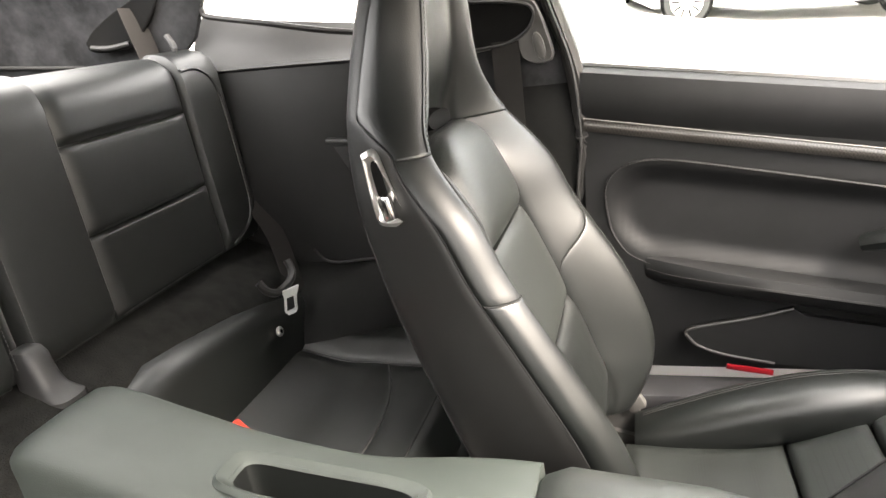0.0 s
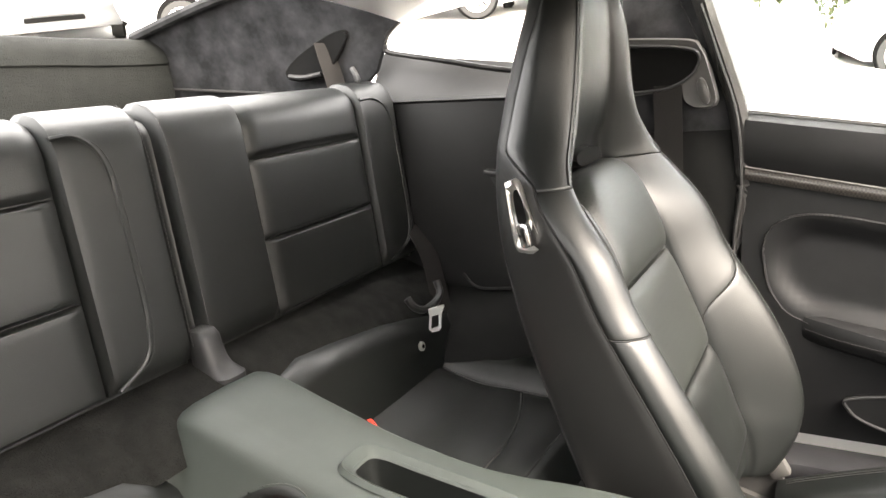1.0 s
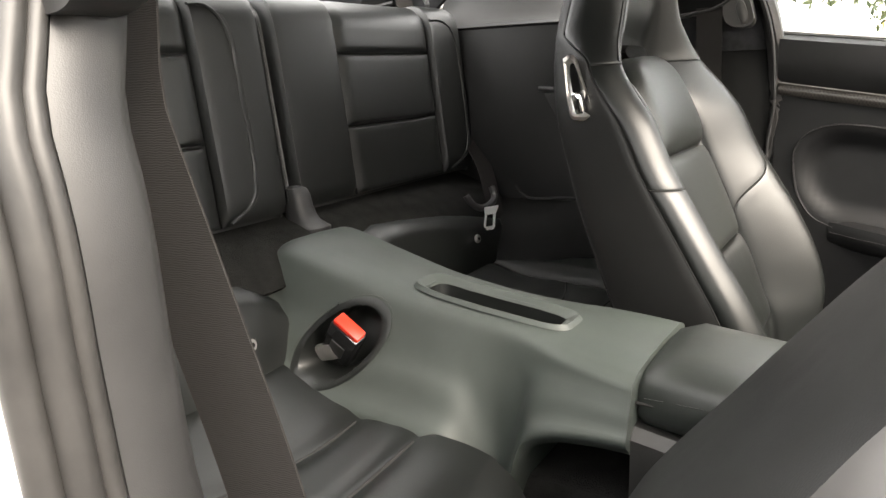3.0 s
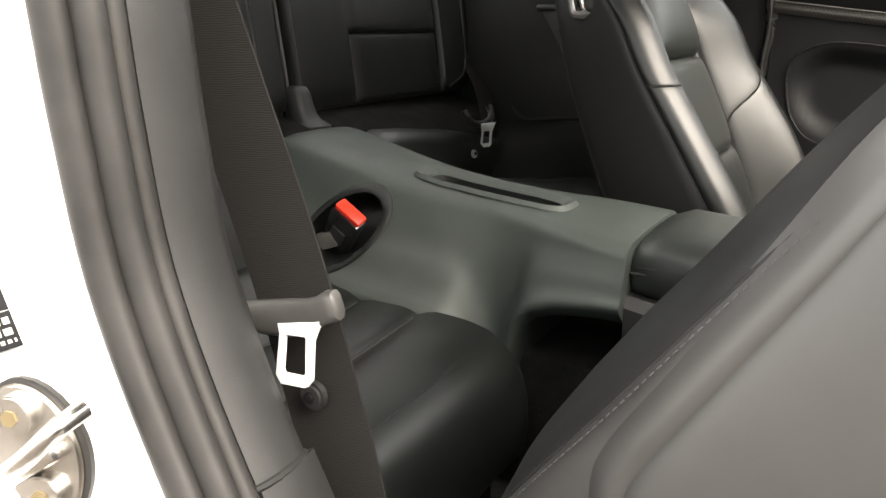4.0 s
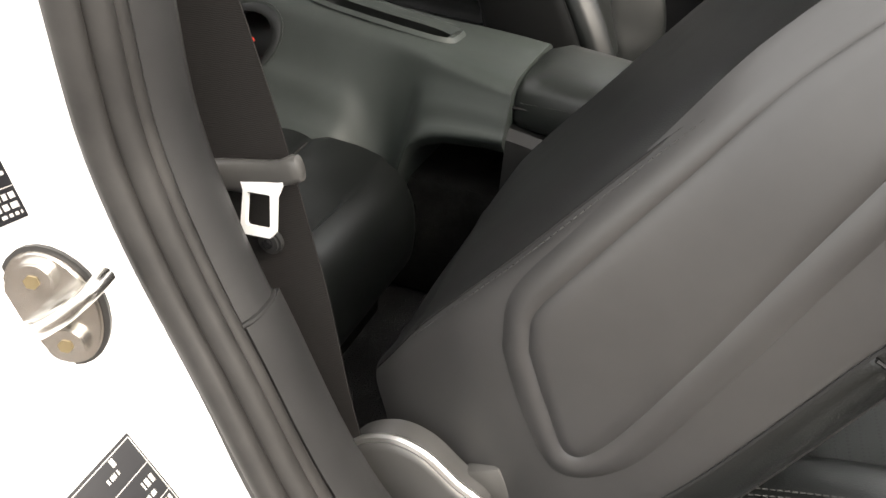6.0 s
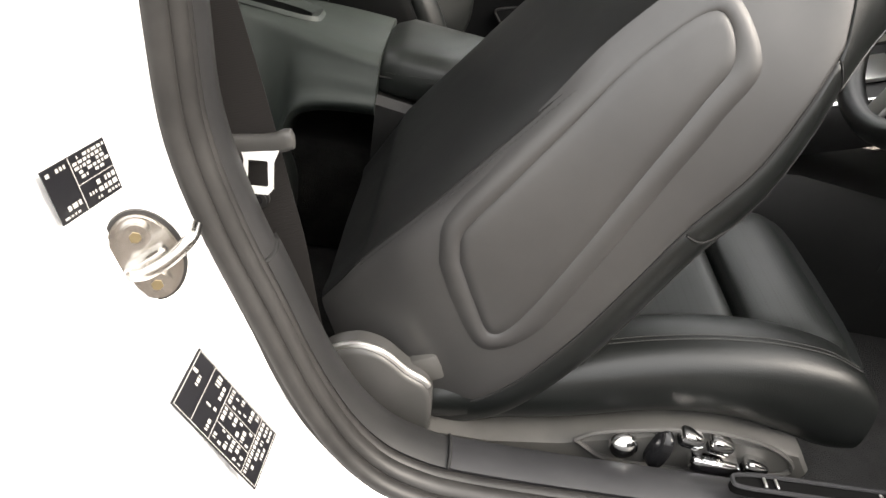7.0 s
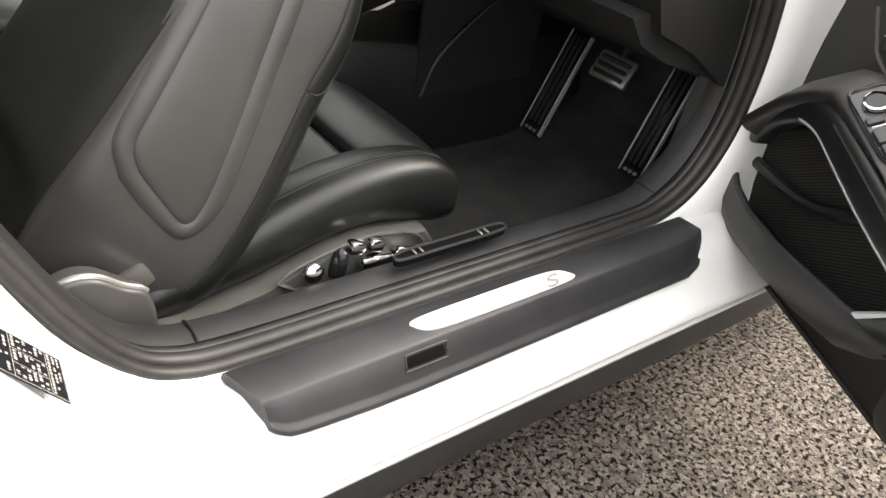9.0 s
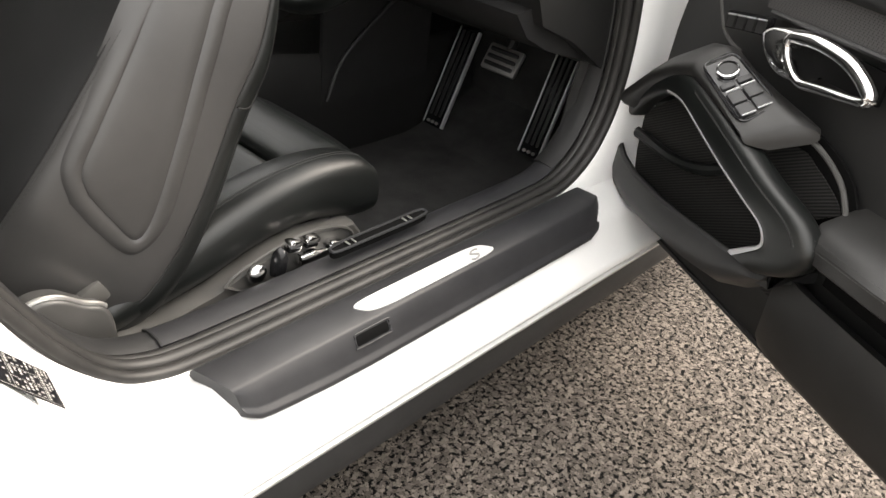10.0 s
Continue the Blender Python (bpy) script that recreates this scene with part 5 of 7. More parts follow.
        m = Matrix.Translation((-0.500, YC + s * 0.108, 0.552)) @ Euler((radians(s * -24), radians(38), radians(s * -8))).to_matrix().to_4x4()
        part("housing", moved(rbox((0.050, 0.026, 0.070), 0.005), m), GLOSS_BLACK, bk)
        part("button", moved(rbox((0.045, 0.020, 0.012), 0.003, (0, 0, 0.036)), m), RED, bk, "red release button")
        part("press_mark", moved(rbox((0.024, 0.002, 0.026), 0.001, (0, s * 0.0135, -0.008)), m), PLASTIC, bk)
        part("stalk", moved(rbox((0.026, 0.012, 0.075), 0.004, (-0.020, s * 0.010, -0.050), (0, 30, 0)), m), PLASTIC_GREY, bk)


# ---------------------------------------------------------------- front seats
# z, rear x, half width, front x of the inner and the outer bolster, half width and x of the insert
BACK = [(0.37, -0.165, 0.205, 0.000, 0.010, 0.120, -0.040), (0.40, -0.180, 0.214, 0.016, 0.028, 0.120, -0.030), (0.45, -0.205, 0.222, 0.028, 0.045, 0.118, -0.036), (0.50, -0.225, 0.232, 0.016, 0.046, 0.118, -0.058),
        (0.56, -0.246, 0.236, -0.010, 0.030, 0.117, -0.080), (0.63, -0.272, 0.236, -0.050, -0.003, 0.115, -0.108), (0.70, -0.297, 0.234, -0.092, -0.045, 0.112, -0.138),
        (0.76, -0.315, 0.231, -0.128, -0.082, 0.108, -0.163), (0.83, -0.333, 0.226, -0.162, -0.116, 0.100, -0.190), (0.88, -0.341, 0.218, -0.197, -0.155, 0.094, -0.225),
        (0.915, -0.345, 0.206, -0.218, -0.184, 0.090, -0.262), (0.95, -0.347, 0.186, -0.226, -0.202, 0.086, -0.264), (0.985, -0.346, 0.166, -0.227, -0.213, 0.082, -0.252),
        (1.03, -0.340, 0.150, -0.227, -0.217, 0.074, -0.243), (1.08, -0.329, 0.140, -0.226, -0.218, 0.066, -0.238), (1.13, -0.315, 0.130, -0.227, -0.222, 0.056, -0.236),
        (1.17, -0.305, 0.114, -0.233, -0.231, 0.050, -0.240), (1.195, -0.293, 0.088, -0.243, -0.243, 0.040, -0.246)]


def curve(rows, key):
    """Smooth look-up in rows of key, values."""
    n = len(rows)
    i = max(0, min(n - 2, next((k for k in range(n - 1) if key <= rows[k + 1][0]), n - 2)))
    a, b = rows[i], rows[i + 1]
    p, q = rows[max(i - 1, 0)], rows[min(i + 2, n - 1)]
    d = b[0] - a[0]
    t = max(0.0, min(1.0, (key - a[0]) / d))
    out = []
    for j in range(1, len(a)):
        m0 = (b[j] - p[j]) / (b[0] - p[0]) * d
        m1 = (q[j] - a[j]) / (q[0] - a[0]) * d
        out.append((2 * t ** 3 - 3 * t * t + 1) * a[j] + (t ** 3 - 2 * t * t + t) * m0 + (3 * t * t - 2 * t ** 3) * b[j] + (t ** 3 - t * t) * m1)
    return out


def half_ring(z, side):
    """Outline of one half of the backrest at height z, from the middle of the rear to the middle of the front, as (x, y)."""
    xr, w, fi, fo, wi, xi = curve(BACK, z)
    xf = fo if side > 0 else fi
    head = max(0.0, min(1.0, (z - 0.90) / 0.06))
    # the inner bolster is a narrow crest that falls steeply to a wide insert
    steep = 1.0 if side < 0 else 0.0
    wa = wi + (max(w - 0.070, wi) - wi) * steep
    # the rear is padded above its foot, and the flank narrows towards the rear
    puff = -0.015 * max(0.0, min(1.0, (0.462 - z) / 0.022))
    thin = 0.024
    body = [(xr - puff, 0), (xr + 0.003 - puff * 0.9, 0.55 * w), (xr + 0.016, 0.92 * w - 1.1 * thin), (xr + 0.050, w - thin), ((xr + xf) / 2 + 0.006, w - 0.3 * thin), (xf - 0.036, w + 0.002), (xf - 0.010, w - 0.012),
            (xf, w - 0.030), (xf - 0.007, max(w - 0.055 + 0.012 * steep, wa + 0.012)), (xi + 0.02, wa + 0.012 - 0.006 * steep), (xi, wa), (xi - 0.004, 0.5 * wa), (xi - 0.005, 0)]
    d = xf - xr
    crown = [(xr - 0.005, 0), (xr - 0.002, 0.5 * w), (xr + 0.014, 0.83 * w), (xr + 0.038, 0.96 * w), (xr + 0.55 * d, w + 0.003), (xr + 0.78 * d, w - 0.004), (xr + 0.93 * d, w - 0.015),
             (xf - 0.001, w - 0.027), (xf + 0.001, max(w - 0.042, wi + 0.014)), (xi + 0.4 * (xf - xi), wi + 0.010), (xi, wi), (xi - 0.004, 0.5 * wi), (xi - 0.005, 0)]
    return [(a[0] + (b[0] - a[0]) * head, a[1] + (b[1] - a[1]) * head) for a, b in zip(body, crown)]


def build_seat_back(s, parent, m):
    """Backrest with integrated headrest, upright in its own frame; m lays it where it stands. s: +1 left seat, -1 right seat."""
    cy = 0.383

    def P(x, y, z):
        return Vector((x, s * (cy + y), z))

    def add(name, bm, mat, label="", up=None):
        return part(name, moved(bm, m), mat, up or parent, label)

    def S(z, side, k, off=0.0):
        ring = half_ring(z, side)
        i = max(0, min(11, int(k)))
        four = [Vector(ring[max(0, min(12, j))]) for j in (i - 1, i, i + 1, i + 2)]
        if i == 0:
            four[0] = 2 * four[1] - four[2]
        if i == 11:
            four[3] = 2 * four[2] - four[1]
        a, b, c, d = four
        f = k - i
        p = 0.5 * ((2 * b) + (c - a) * f + (2 * a - 5 * b + 4 * c - d) * f * f + (3 * b - a - 3 * c + d) * f ** 3)
        t = ((c - a) + 2 * (2 * a - 5 * b + 4 * c - d) * f + 3 * (3 * b - a - 3 * c + d) * f * f).normalized()
        return P(p.x - off * t.y, side * (p.y + off * t.x), z)

    def split(side, k):
        # on the outer bolster the seam between the two covers runs down to the insert
        if side < 0 or k < 6.5:
            return 0.735 if side < 0 else 0.735 + 0.065 * max(0.0, min(1.0, (k - 4) / 2.5))
        return 0.80 - 0.17 * min(1.0, (k - 6.5) / 3.0)

    def edge(z):
        # where the shell's edge lies round the section: behind the headrest it runs further to the rear
        t = max(0.0, min(1.0, (z - 0.914) / 0.05))
        return 4.8 - 1.9 * t * t * (3 - 2 * t)

    def cover(name, low, high, n, mat, label="", shell=False, flank=False):
        rings = []
        fs = [(0.0, 0.0010), (0.004, 0.0003), (0.012, 0.0)] + [(k / n, 0.0) for k in range(1, n)] + [(0.988, 0.0), (0.996, 0.0003), (1.0, 0.0010)]
        for f, inset in fs:
            ring = []
            for side in ((1,) if flank else (-1, 1) if shell else (1, -1)):
                pts = []
                e0 = edge((low or 0.735) + ((high or 0.735) - (low or 0.735)) * f)
                if shell:
                    # on the outer side the soft back ends at the sewn edge, where the firm flank begins
                    k0, k1 = (2.02 if flank else 0.0), (2.0 if side > 0 and not flank else e0)
                    ks = [k0 + (k1 - k0) * i / 16 for i in range(16)] + ([k1 - 0.10, k1 - 0.03] if k1 == e0 else []) + [k1]
                else:
                    ks = [e0, e0 + 0.03, e0 + 0.10] + [e0 + (12 - e0) * i / 30 for i in range(1, 31)]
                for k in ks:
                    a = low if low else split(side, k) + 0.0005
                    b = high if high else split(side, k)
                    groove = (0.0022 if e0 > 4.0 else 0.0008) * max(0.0, 1 - abs(k - e0) / 0.10)
                    pts.append(S(a + (b - a) * f, side, k, -groove - (0.0 if shell else inset)))
                if shell:
                    ring += pts[::-1] if side < 0 else pts if flank else pts[1:]
                else:
                    ring += pts if side > 0 else pts[:-1][::-1]
            rings.append(ring)
        return add(name, loft(rings, caps=False, closed=False), mat, label)
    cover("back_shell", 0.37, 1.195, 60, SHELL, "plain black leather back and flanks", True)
    cover("outer_flank", 0.37, 1.195, 60, FLANK, "firm grey black outer flank", True, True)
    cover("lower_cover", 0.37, 0, 26, LEATHER)
    cover("shoulder_cover", 0, 0.914, 16, LEATHER)
    head = cover("headrest", 0.9145, 1.195, 26, LEATHER)
    # crown of the headrest
    top = []
    for k, (f, dz) in enumerate(((1.0, 0.0), (0.93, 0.006), (0.8, 0.011), (0.55, 0.015), (0.25, 0.017))):
        ring = []
        for side, rev in ((1, False), (-1, True)):
            line = smooth_line([(x, y, 0) for x, y in half_ring(1.195, side)], 3)
            pts = [P(-0.267 + (p.x + 0.267) * f, side * p.y * f, 1.195 + dz) for p in line]
            ring += pts[1:-1][::-1] if rev else pts
        top.append(ring)
    add("crown", loft(top), LEATHER, up=head)
    for side in (-1, 1):
        # sewn edge of the headrest's side, stitching along the bolster's crest and down the rear edge of the flank
        hz = [0.918, 0.945, 0.98, 1.02, 1.06, 1.10, 1.14, 1.17, 1.19]
        add("headrest_welt", tube([S(z, side, 6.7, 0.0002) for z in hz], 0.0017, 6), LEATHER)
        add("headrest_stitching", stitches([S(z, side, 7.1, 0.0010) for z in hz], r=0.0007), STITCH)
        bz = [0.47 + 0.44 * k / 16 for k in range(17)]
        add("bolster_stitching", stitches([S(z, side, 6.6 if side > 0 else 8.2, 0.0009) for z in bz], r=0.0007), STITCH)
        add("bolster_seam", tube([S(z, side, 6.4 if side > 0 else 8.4, 0.0) for z in bz], 0.0013, 5), SEAM)
        add("flank_seam", tube([S(z, side, 4.8, -0.0018) for z in bz], 0.0016, 5), SEAM)
        rz = [0.44 + 0.38 * k / 40 for k in range(41)]
        add("rear_stitching", stitches([S(z, side, 2.16, 0.0010) for z in rz], r=0.0006, steps=2), STITCH)
        add("rear_seam", tube([S(z, side, 2.01, 0.0002) for z in rz], 0.0012, 5, steps=1), SEAM)
        ks = [4.85 + 0.25 * k for k in range(19)]
        add("cross_seam", tube([S(split(side, k), side, k, -0.0004) for k in ks], 0.0013, 5, steps=2), SEAM)
        add("headrest_seam", tube([S(0.9143, side, k, -0.0004) for k in ks[:12]], 0.0013, 5, steps=2), SEAM)
        if side < 0:
            continue
        # hard panel let into the outer flank behind a rolled band
        loop = [(-0.168, 0.551), (-0.120, 0.547), (-0.085, 0.548), (-0.090, 0.578), (-0.137, 0.653), (-0.192, 0.733), (-0.236, 0.800), (-0.262, 0.836), (-0.300, 0.834), (-0.288, 0.769), (-0.253, 0.691), (-0.216, 0.611), (-0.193, 0.566)]

        def flank(x, z, up):
            line = [S(z, side, 2.0 + 0.25 * i) for i in range(17)]
            for a, b in zip(line, line[1:]):
                if x <= b.x or b is line[-1]:
                    t = max(0.0, min(1.0, (x - a.x) / (b.x - a.x))) if b.x > a.x else 0.0
                    return Vector((x, a.y + (b.y - a.y) * t + s * side * up, z))
        ctr = Vector((-0.195, 0.69))
        n = len(loop)
        rings = []
        for grow, up in ((0.026, -0.003), (0.021, 0.0018), (0.012, 0.0034), (0.005, 0.0030), (0.0012, 0.0008), (-0.0008, 0.0022), (-0.010, 0.0028)):
            ring = []
            for i, (x, z) in enumerate(loop):
                a, b = Vector(loop[i - 1]), Vector(loop[(i + 1) % n])
                t = (b - a).normalized()
                o = Vector((t.y, -t.x))
                if o.dot(Vector((x, z)) - ctr) < 0:
                    o = -o
                ring.append(Vector((x + o.x * grow, z + o.y * grow, up)))
            fine = smooth_line([(v.x, v.y, v.z) for v in ring] + [(ring[0].x, ring[0].y, ring[0].z)], 6)[:-1]
            rings.append([flank(v.x, v.y, v.z) for v in fine])
        for f in (0.8, 0.55, 0.3, 0.1):
            rings.append([flank(ctr.x + (v.x - ctr.x) * f, ctr.y + (v.y - ctr.y) * f, 0.0030) for v in fine])
        fp = add("flank_panel", loft(rings[4:]), FLANK, "grey black flank panel")
        add("flank_band", loft(rings[:5], caps=False), FLANK, up=fp)
    # insert: three stuffed panels
    def ins(z0, z1, name, mat, puff, tip=False):
        def fn(u, v):
            z = z0 + (z1 - z0) * v
            xr, w, fi, fo, wi, xi = curve(BACK, z)
            ww = wi + 0.010
            if u < 0.5:
                # wider towards the inner bolster
                ww += max(0.0, w - 0.070 - wi) * max(0.0, min(1.0, (0.96 - z) / 0.06))
            if tip and v > 0.5:
                ww *= max(0.42, 1 - (0.34 if u < 0.5 else 0.55) * ((v - 0.5) / 0.5) ** 3)
            x = xi + 0.004
            if tip:
                x = curve([(0.76, -0.163), (0.83, -0.192), (0.88, -0.216), (0.905, -0.231), (0.925, -0.246)], z)[0]
            return P(x, (2 * u - 1) * ww, z)
        add(name, pad(fn, 12, 14, 0.03, puff, 4.0), mat)
    ins(0.455, 0.604, "lower_insert", LEATHER, 0.016)
    ins(0.607, 0.765, "middle_insert", LEATHER_PERF, 0.014)
    ins(0.768, 0.922, "upper_insert", LEATHER_PERF, 0.028, True)
    # near-black oval laid on as the shade in the arch above the insert
    add("belt_slot", loft([oval(P(x, 0.0, 0.9315), (0, 1, 0), (-0.3, 0, 1), a, b, 20, 2.4) for x, a, b in ((-0.270, 0.062, 0.014), (-0.250, 0.058, 0.012), (-0.249, 0.05, 0.009))]), DARK, "dark slot below the headrest")
    # release lever on the inner flank, near the shoulder
    side = -1
    y = -0.212
    pts = [(-0.296, 0.925), (-0.282, 0.929), (-0.268, 0.900), (-0.244, 0.846), (-0.248, 0.836), (-0.272, 0.834), (-0.286, 0.846)]
    pts = [(p.x, p.z) for p in smooth_line([(a, 0, b) for a, b in pts + pts[:1]], 4)[:-1]]
    bez = add("lever_bezel", moved(loft([[P(a * 1.0 + (-0.268 - a) * k, y + 0.012 - d, b + (0.88 - b) * k) for a, b in pts] for k, d in ((0.0, 0.0), (0.0, 0.012), (0.12, 0.016), (0.26, 0.012))]), Matrix.Identity(4)), SATIN, "satin silver lever bezel")
    add("lever_slot", loft([oval(P(-0.2745, y - 0.0025 - d, 0.888), (-0.18, 0, 1), (1, 0, 0.18), 0.030, 0.0062, 18, 2.6) for d in (0.0, 0.0012)]), DARK, up=bez)
    add("lever", rbox((0.017, 0.016, 0.034), 0.005, tuple(P(-0.267, y - 0.007, 0.860)), (0, -14, 0)), CHROME, "chrome release lever", up=bez)


def build_seat_base(s, parent, dx=0.0, dz=0.0):
    """Cushion, valance and recliners; dx and dz: how far the seat is slid and lowered."""
    cy = 0.383

    def P(x, y, z):
        return Vector((x + dx, s * (cy + y), z + (dz if z > 0.25 else 0.0)))

    # bolsters on both sides of the cushion: x, ridge z, foot z, half width
    for side in (-1, 1):
        inner = side < 0
        rows = [(0.045, 0.378, 0.325, 0.045), (0.10, 0.404, 0.328, 0.052), (0.20, 0.443, 0.345, 0.055), (0.30, 0.473, 0.375, 0.056), (0.38, 0.486, 0.382, 0.055), (0.44, 0.487, 0.372, 0.052), (0.495, 0.476, 0.36, 0.045), (0.522, 0.452, 0.37, 0.030)]
        if inner:
            rows = [(0.045, 0.345, 0.29, 0.045), (0.10, 0.392, 0.30, 0.052), (0.17, 0.436, 0.32, 0.055), (0.27, 0.478, 0.345, 0.056), (0.35, 0.488, 0.36, 0.055), (0.43, 0.478, 0.352, 0.052), (0.495, 0.452, 0.34, 0.045), (0.522, 0.430, 0.35, 0.030)]
        rings = []
        for k in range(30):
            x = 0.045 + 0.477 * k / 29
            top, low, w = curve(rows, x)
            yc = side * (0.232 - w)
            rings.append(oval(P(x, yc, (top + low) / 2), (0, s, side * 0.10), (0, 0, 1), w, (top - low) / 2, 20, 2.7))
        part("side_bolster", loft(rings), LEATHER, parent)
        ln = []
        for k in range(14):
            x = 0.06 + 0.44 * k / 13
            top, low, w = curve(rows, x)
            ln.append(P(x, side * (0.232 - 0.75 * w), top + 0.0014))
        part("stitching", stitches(ln, 0.005, r=0.0007), STITCH, parent)
        part("stitching", stitches([p + Vector((0, s * side * 0.007, 0.0002)) for p in ln], 0.005, r=0.0007), STITCH, parent)

    def top(x):
        return curve([(0.02, 0.366), (0.14, 0.364), (0.28, 0.378), (0.42, 0.432), (0.50, 0.452), (0.53, 0.425)], x)[0]

    def ins(x0, x1, name, mat, puff, w=0.132, nose=False):
        def fn(u, v):
            x = x0 + (x1 - x0) * u
            ww = w + (0.05 * u if nose else 0)
            z = top(x) - (0.05 * ((u - 0.7) / 0.3) ** 2 if nose and u > 0.7 else 0)
            return P(x, (2 * v - 1) * ww * s, z)
        part(name, pad(fn, 12, 8, 0.08, puff, 7.0), mat, parent)
    ins(0.03, 0.287, "rear_insert", LEATHER_PERF, 0.014)
    ins(0.292, 0.412, "middle_insert", LEATHER_PERF, 0.014)
    ins(0.417, 0.535, "front_insert", LEATHER_PERF, 0.016, 0.135, True)
    part("cushion_core", rbox((0.44, 0.40, 0.10), 0.03, tuple(P(0.27, 0, 0.31))), LEATHER, parent)
    part("front_nose", loft([oval(P(x, 0, z), (0, 1, 0), (0.3, 0, 1), w, h, 24, 3.5) for x, z, w, h in ((0.44, 0.395, 0.215, 0.055), (0.49, 0.400, 0.210, 0.058), (0.52, 0.405, 0.195, 0.050), (0.536, 0.408, 0.17, 0.034))]), LEATHER, parent)
    # rail and floor mounts
    for y in (-0.17, 0.17):
        part("rail", rbox((0.5, 0.03, 0.05), 0.006, tuple(P(0.24, y, 0.235))), PLASTIC, parent)
    # outer valance with the switches, outer recliner cover
    y = 0.225
    prof = [(-0.055, 0.30), (-0.052, 0.36), (0.045, 0.335), (0.12, 0.332), (0.20, 0.345), (0.30, 0.378), (0.36, 0.388), (0.42, 0.382), (0.462, 0.378), (0.480, 0.352), (0.46, 0.30), (0.30, 0.27), (0.0, 0.27)]
    val = part("valance", loft([[P(a, y - 0.02, b) for a, b in prof], [P(a, y + 0.012, b) for a, b in prof], [P(a + (0.25 - a) * 0.02, y + 0.018, b + (0.32 - b) * 0.06) for a, b in prof]]), SEAT_GREY, parent, "grey plastic seat valance")
    bez = [(0.215, 0.355), (0.24, 0.372), (0.30, 0.400 - 0.012), (0.36, 0.396), (0.42, 0.386), (0.455, 0.362), (0.44, 0.343), (0.36, 0.333), (0.26, 0.332)]
    part("switch_bezel", tube([P(a, y + 0.020, b) for a, b in bez + bez[:1]], 0.003, 6), SEAT_GREY, val)
    # switches
    part("lumbar_ball", ball(0.0165, tuple(P(0.266, y + 0.026, 0.362)), (1, 0.7, 1)), CHROME, val, "chrome lumbar knob")
    part("backrest_switch", loft([oval(P(0.304 + 0.002 * k, y + 0.02 + dy, 0.365), (0.2, 0, 1), (1, 0, -0.2), h, w, 14, 2.6) for k, (dy, h, w) in enumerate(((0, 0.026, 0.009), (0.012, 0.024, 0.008), (0.017, 0.018, 0.005)))]), GLOSS_BLACK, val)
    for x, z, w in ((0.333, 0.390, 0.026), (0.366, 0.386, 0.026), (0.412, 0.361, 0.026)):
        part("memory_switch", rbox((w, 0.020, 0.014), 0.005, tuple(P(x, y + 0.026, z)), (0, 12, 0)), CHROME, val)
        part("switch_stem", rbox((w * 0.9, 0.016, 0.012), 0.003, tuple(P(x + 0.001, y + 0.022, z - 0.010)), (0, 12, 0)), GLOSS_BLACK, val)
    part("cushion_switch", rbox((0.056, 0.024, 0.018), 0.007, tuple(P(0.366, y + 0.027, 0.357)), (0, 4, 0)), CHROME, val)
    # recliner covers
    for side in (-1, 1):
        yy = side * 0.238
        pts = [(-0.075, 0.30), (-0.079, 0.388), (-0.066, 0.422), (-0.036, 0.440), (-0.006, 0.436), (0.022, 0.415), (0.048, 0.398), (0.056, 0.36), (0.05, 0.325), (0.0, 0.30)]
        pts = [(p.x, p.z) for p in smooth_line([(a, 0, b) for a, b in pts + pts[:1]], 4)[:-1]]
        rc = part("recliner_cover", loft([[P(a, yy - side * 0.02, b) for a, b in pts], [P(a, yy + side * 0.006, b) for a, b in pts], [P(a + (-0.01 - a) * 0.03, yy + side * 0.010, b + (0.38 - b) * 0.03) for a, b in pts], [P(a + (-0.01 - a) * 0.10, yy + side * 0.012, b + (0.38 - b) * 0.10) for a, b in pts]]), GRIP, parent, "dark grey recliner cover")
        part("recliner_edge", tube([P(a, yy + side * 0.004, b + 0.001) for a, b in pts[7:25]], 0.004, 8, steps=1), SATIN, rc)
        part("hinge_block", rbox((0.034, 0.022, 0.034), 0.005, tuple(P(0.045, side * 0.215, 0.405)), (0, -30, 0)), SEAT_GREY, rc)


def build_seats():
    ps = thing("sports_chair", "black leather passenger sports seat, upright", "car seat", "front seats")
    build_seat_base(1, ps, -0.033, -0.055)
    build_seat_back(1, ps, Matrix.Identity(4))
    ds = thing("sports_chair", "black leather driver's sports seat with its backrest tipped forward", "car seat", "front seats")
    build_seat_base(-1, ds)
    fold = Matrix.Translation((-0.015, 0, 0.488)) @ Matrix.Rotation(radians(FOLD), 4, "Y") @ Matrix.Translation((0.159, 0, -0.457))
    build_seat_back(-1, ds, fold)


FOLD = 57.7


def build_front_buckle(s):
    bk = thing("front_buckle", "black front belt buckle with a red button beside the seat", "belt buckle", "front buckles")
    m = pose(0.135, s * 0.128, 0.425, 0, 40, 0)
    part("housing", moved(rbox((0.045, 0.022, 0.075), 0.006), m), PLASTIC, bk)
    part("button", moved(rbox((0.040, 0.019, 0.012), 0.003, (0, 0, 0.039)), m), RED, bk, "red release button")
    part("stalk", tube([(0.11, s * 0.13, 0.40), (0.08, s * 0.13, 0.36), (0.04, s * 0.13, 0.30)], 0.009, 8), PLASTIC, bk)


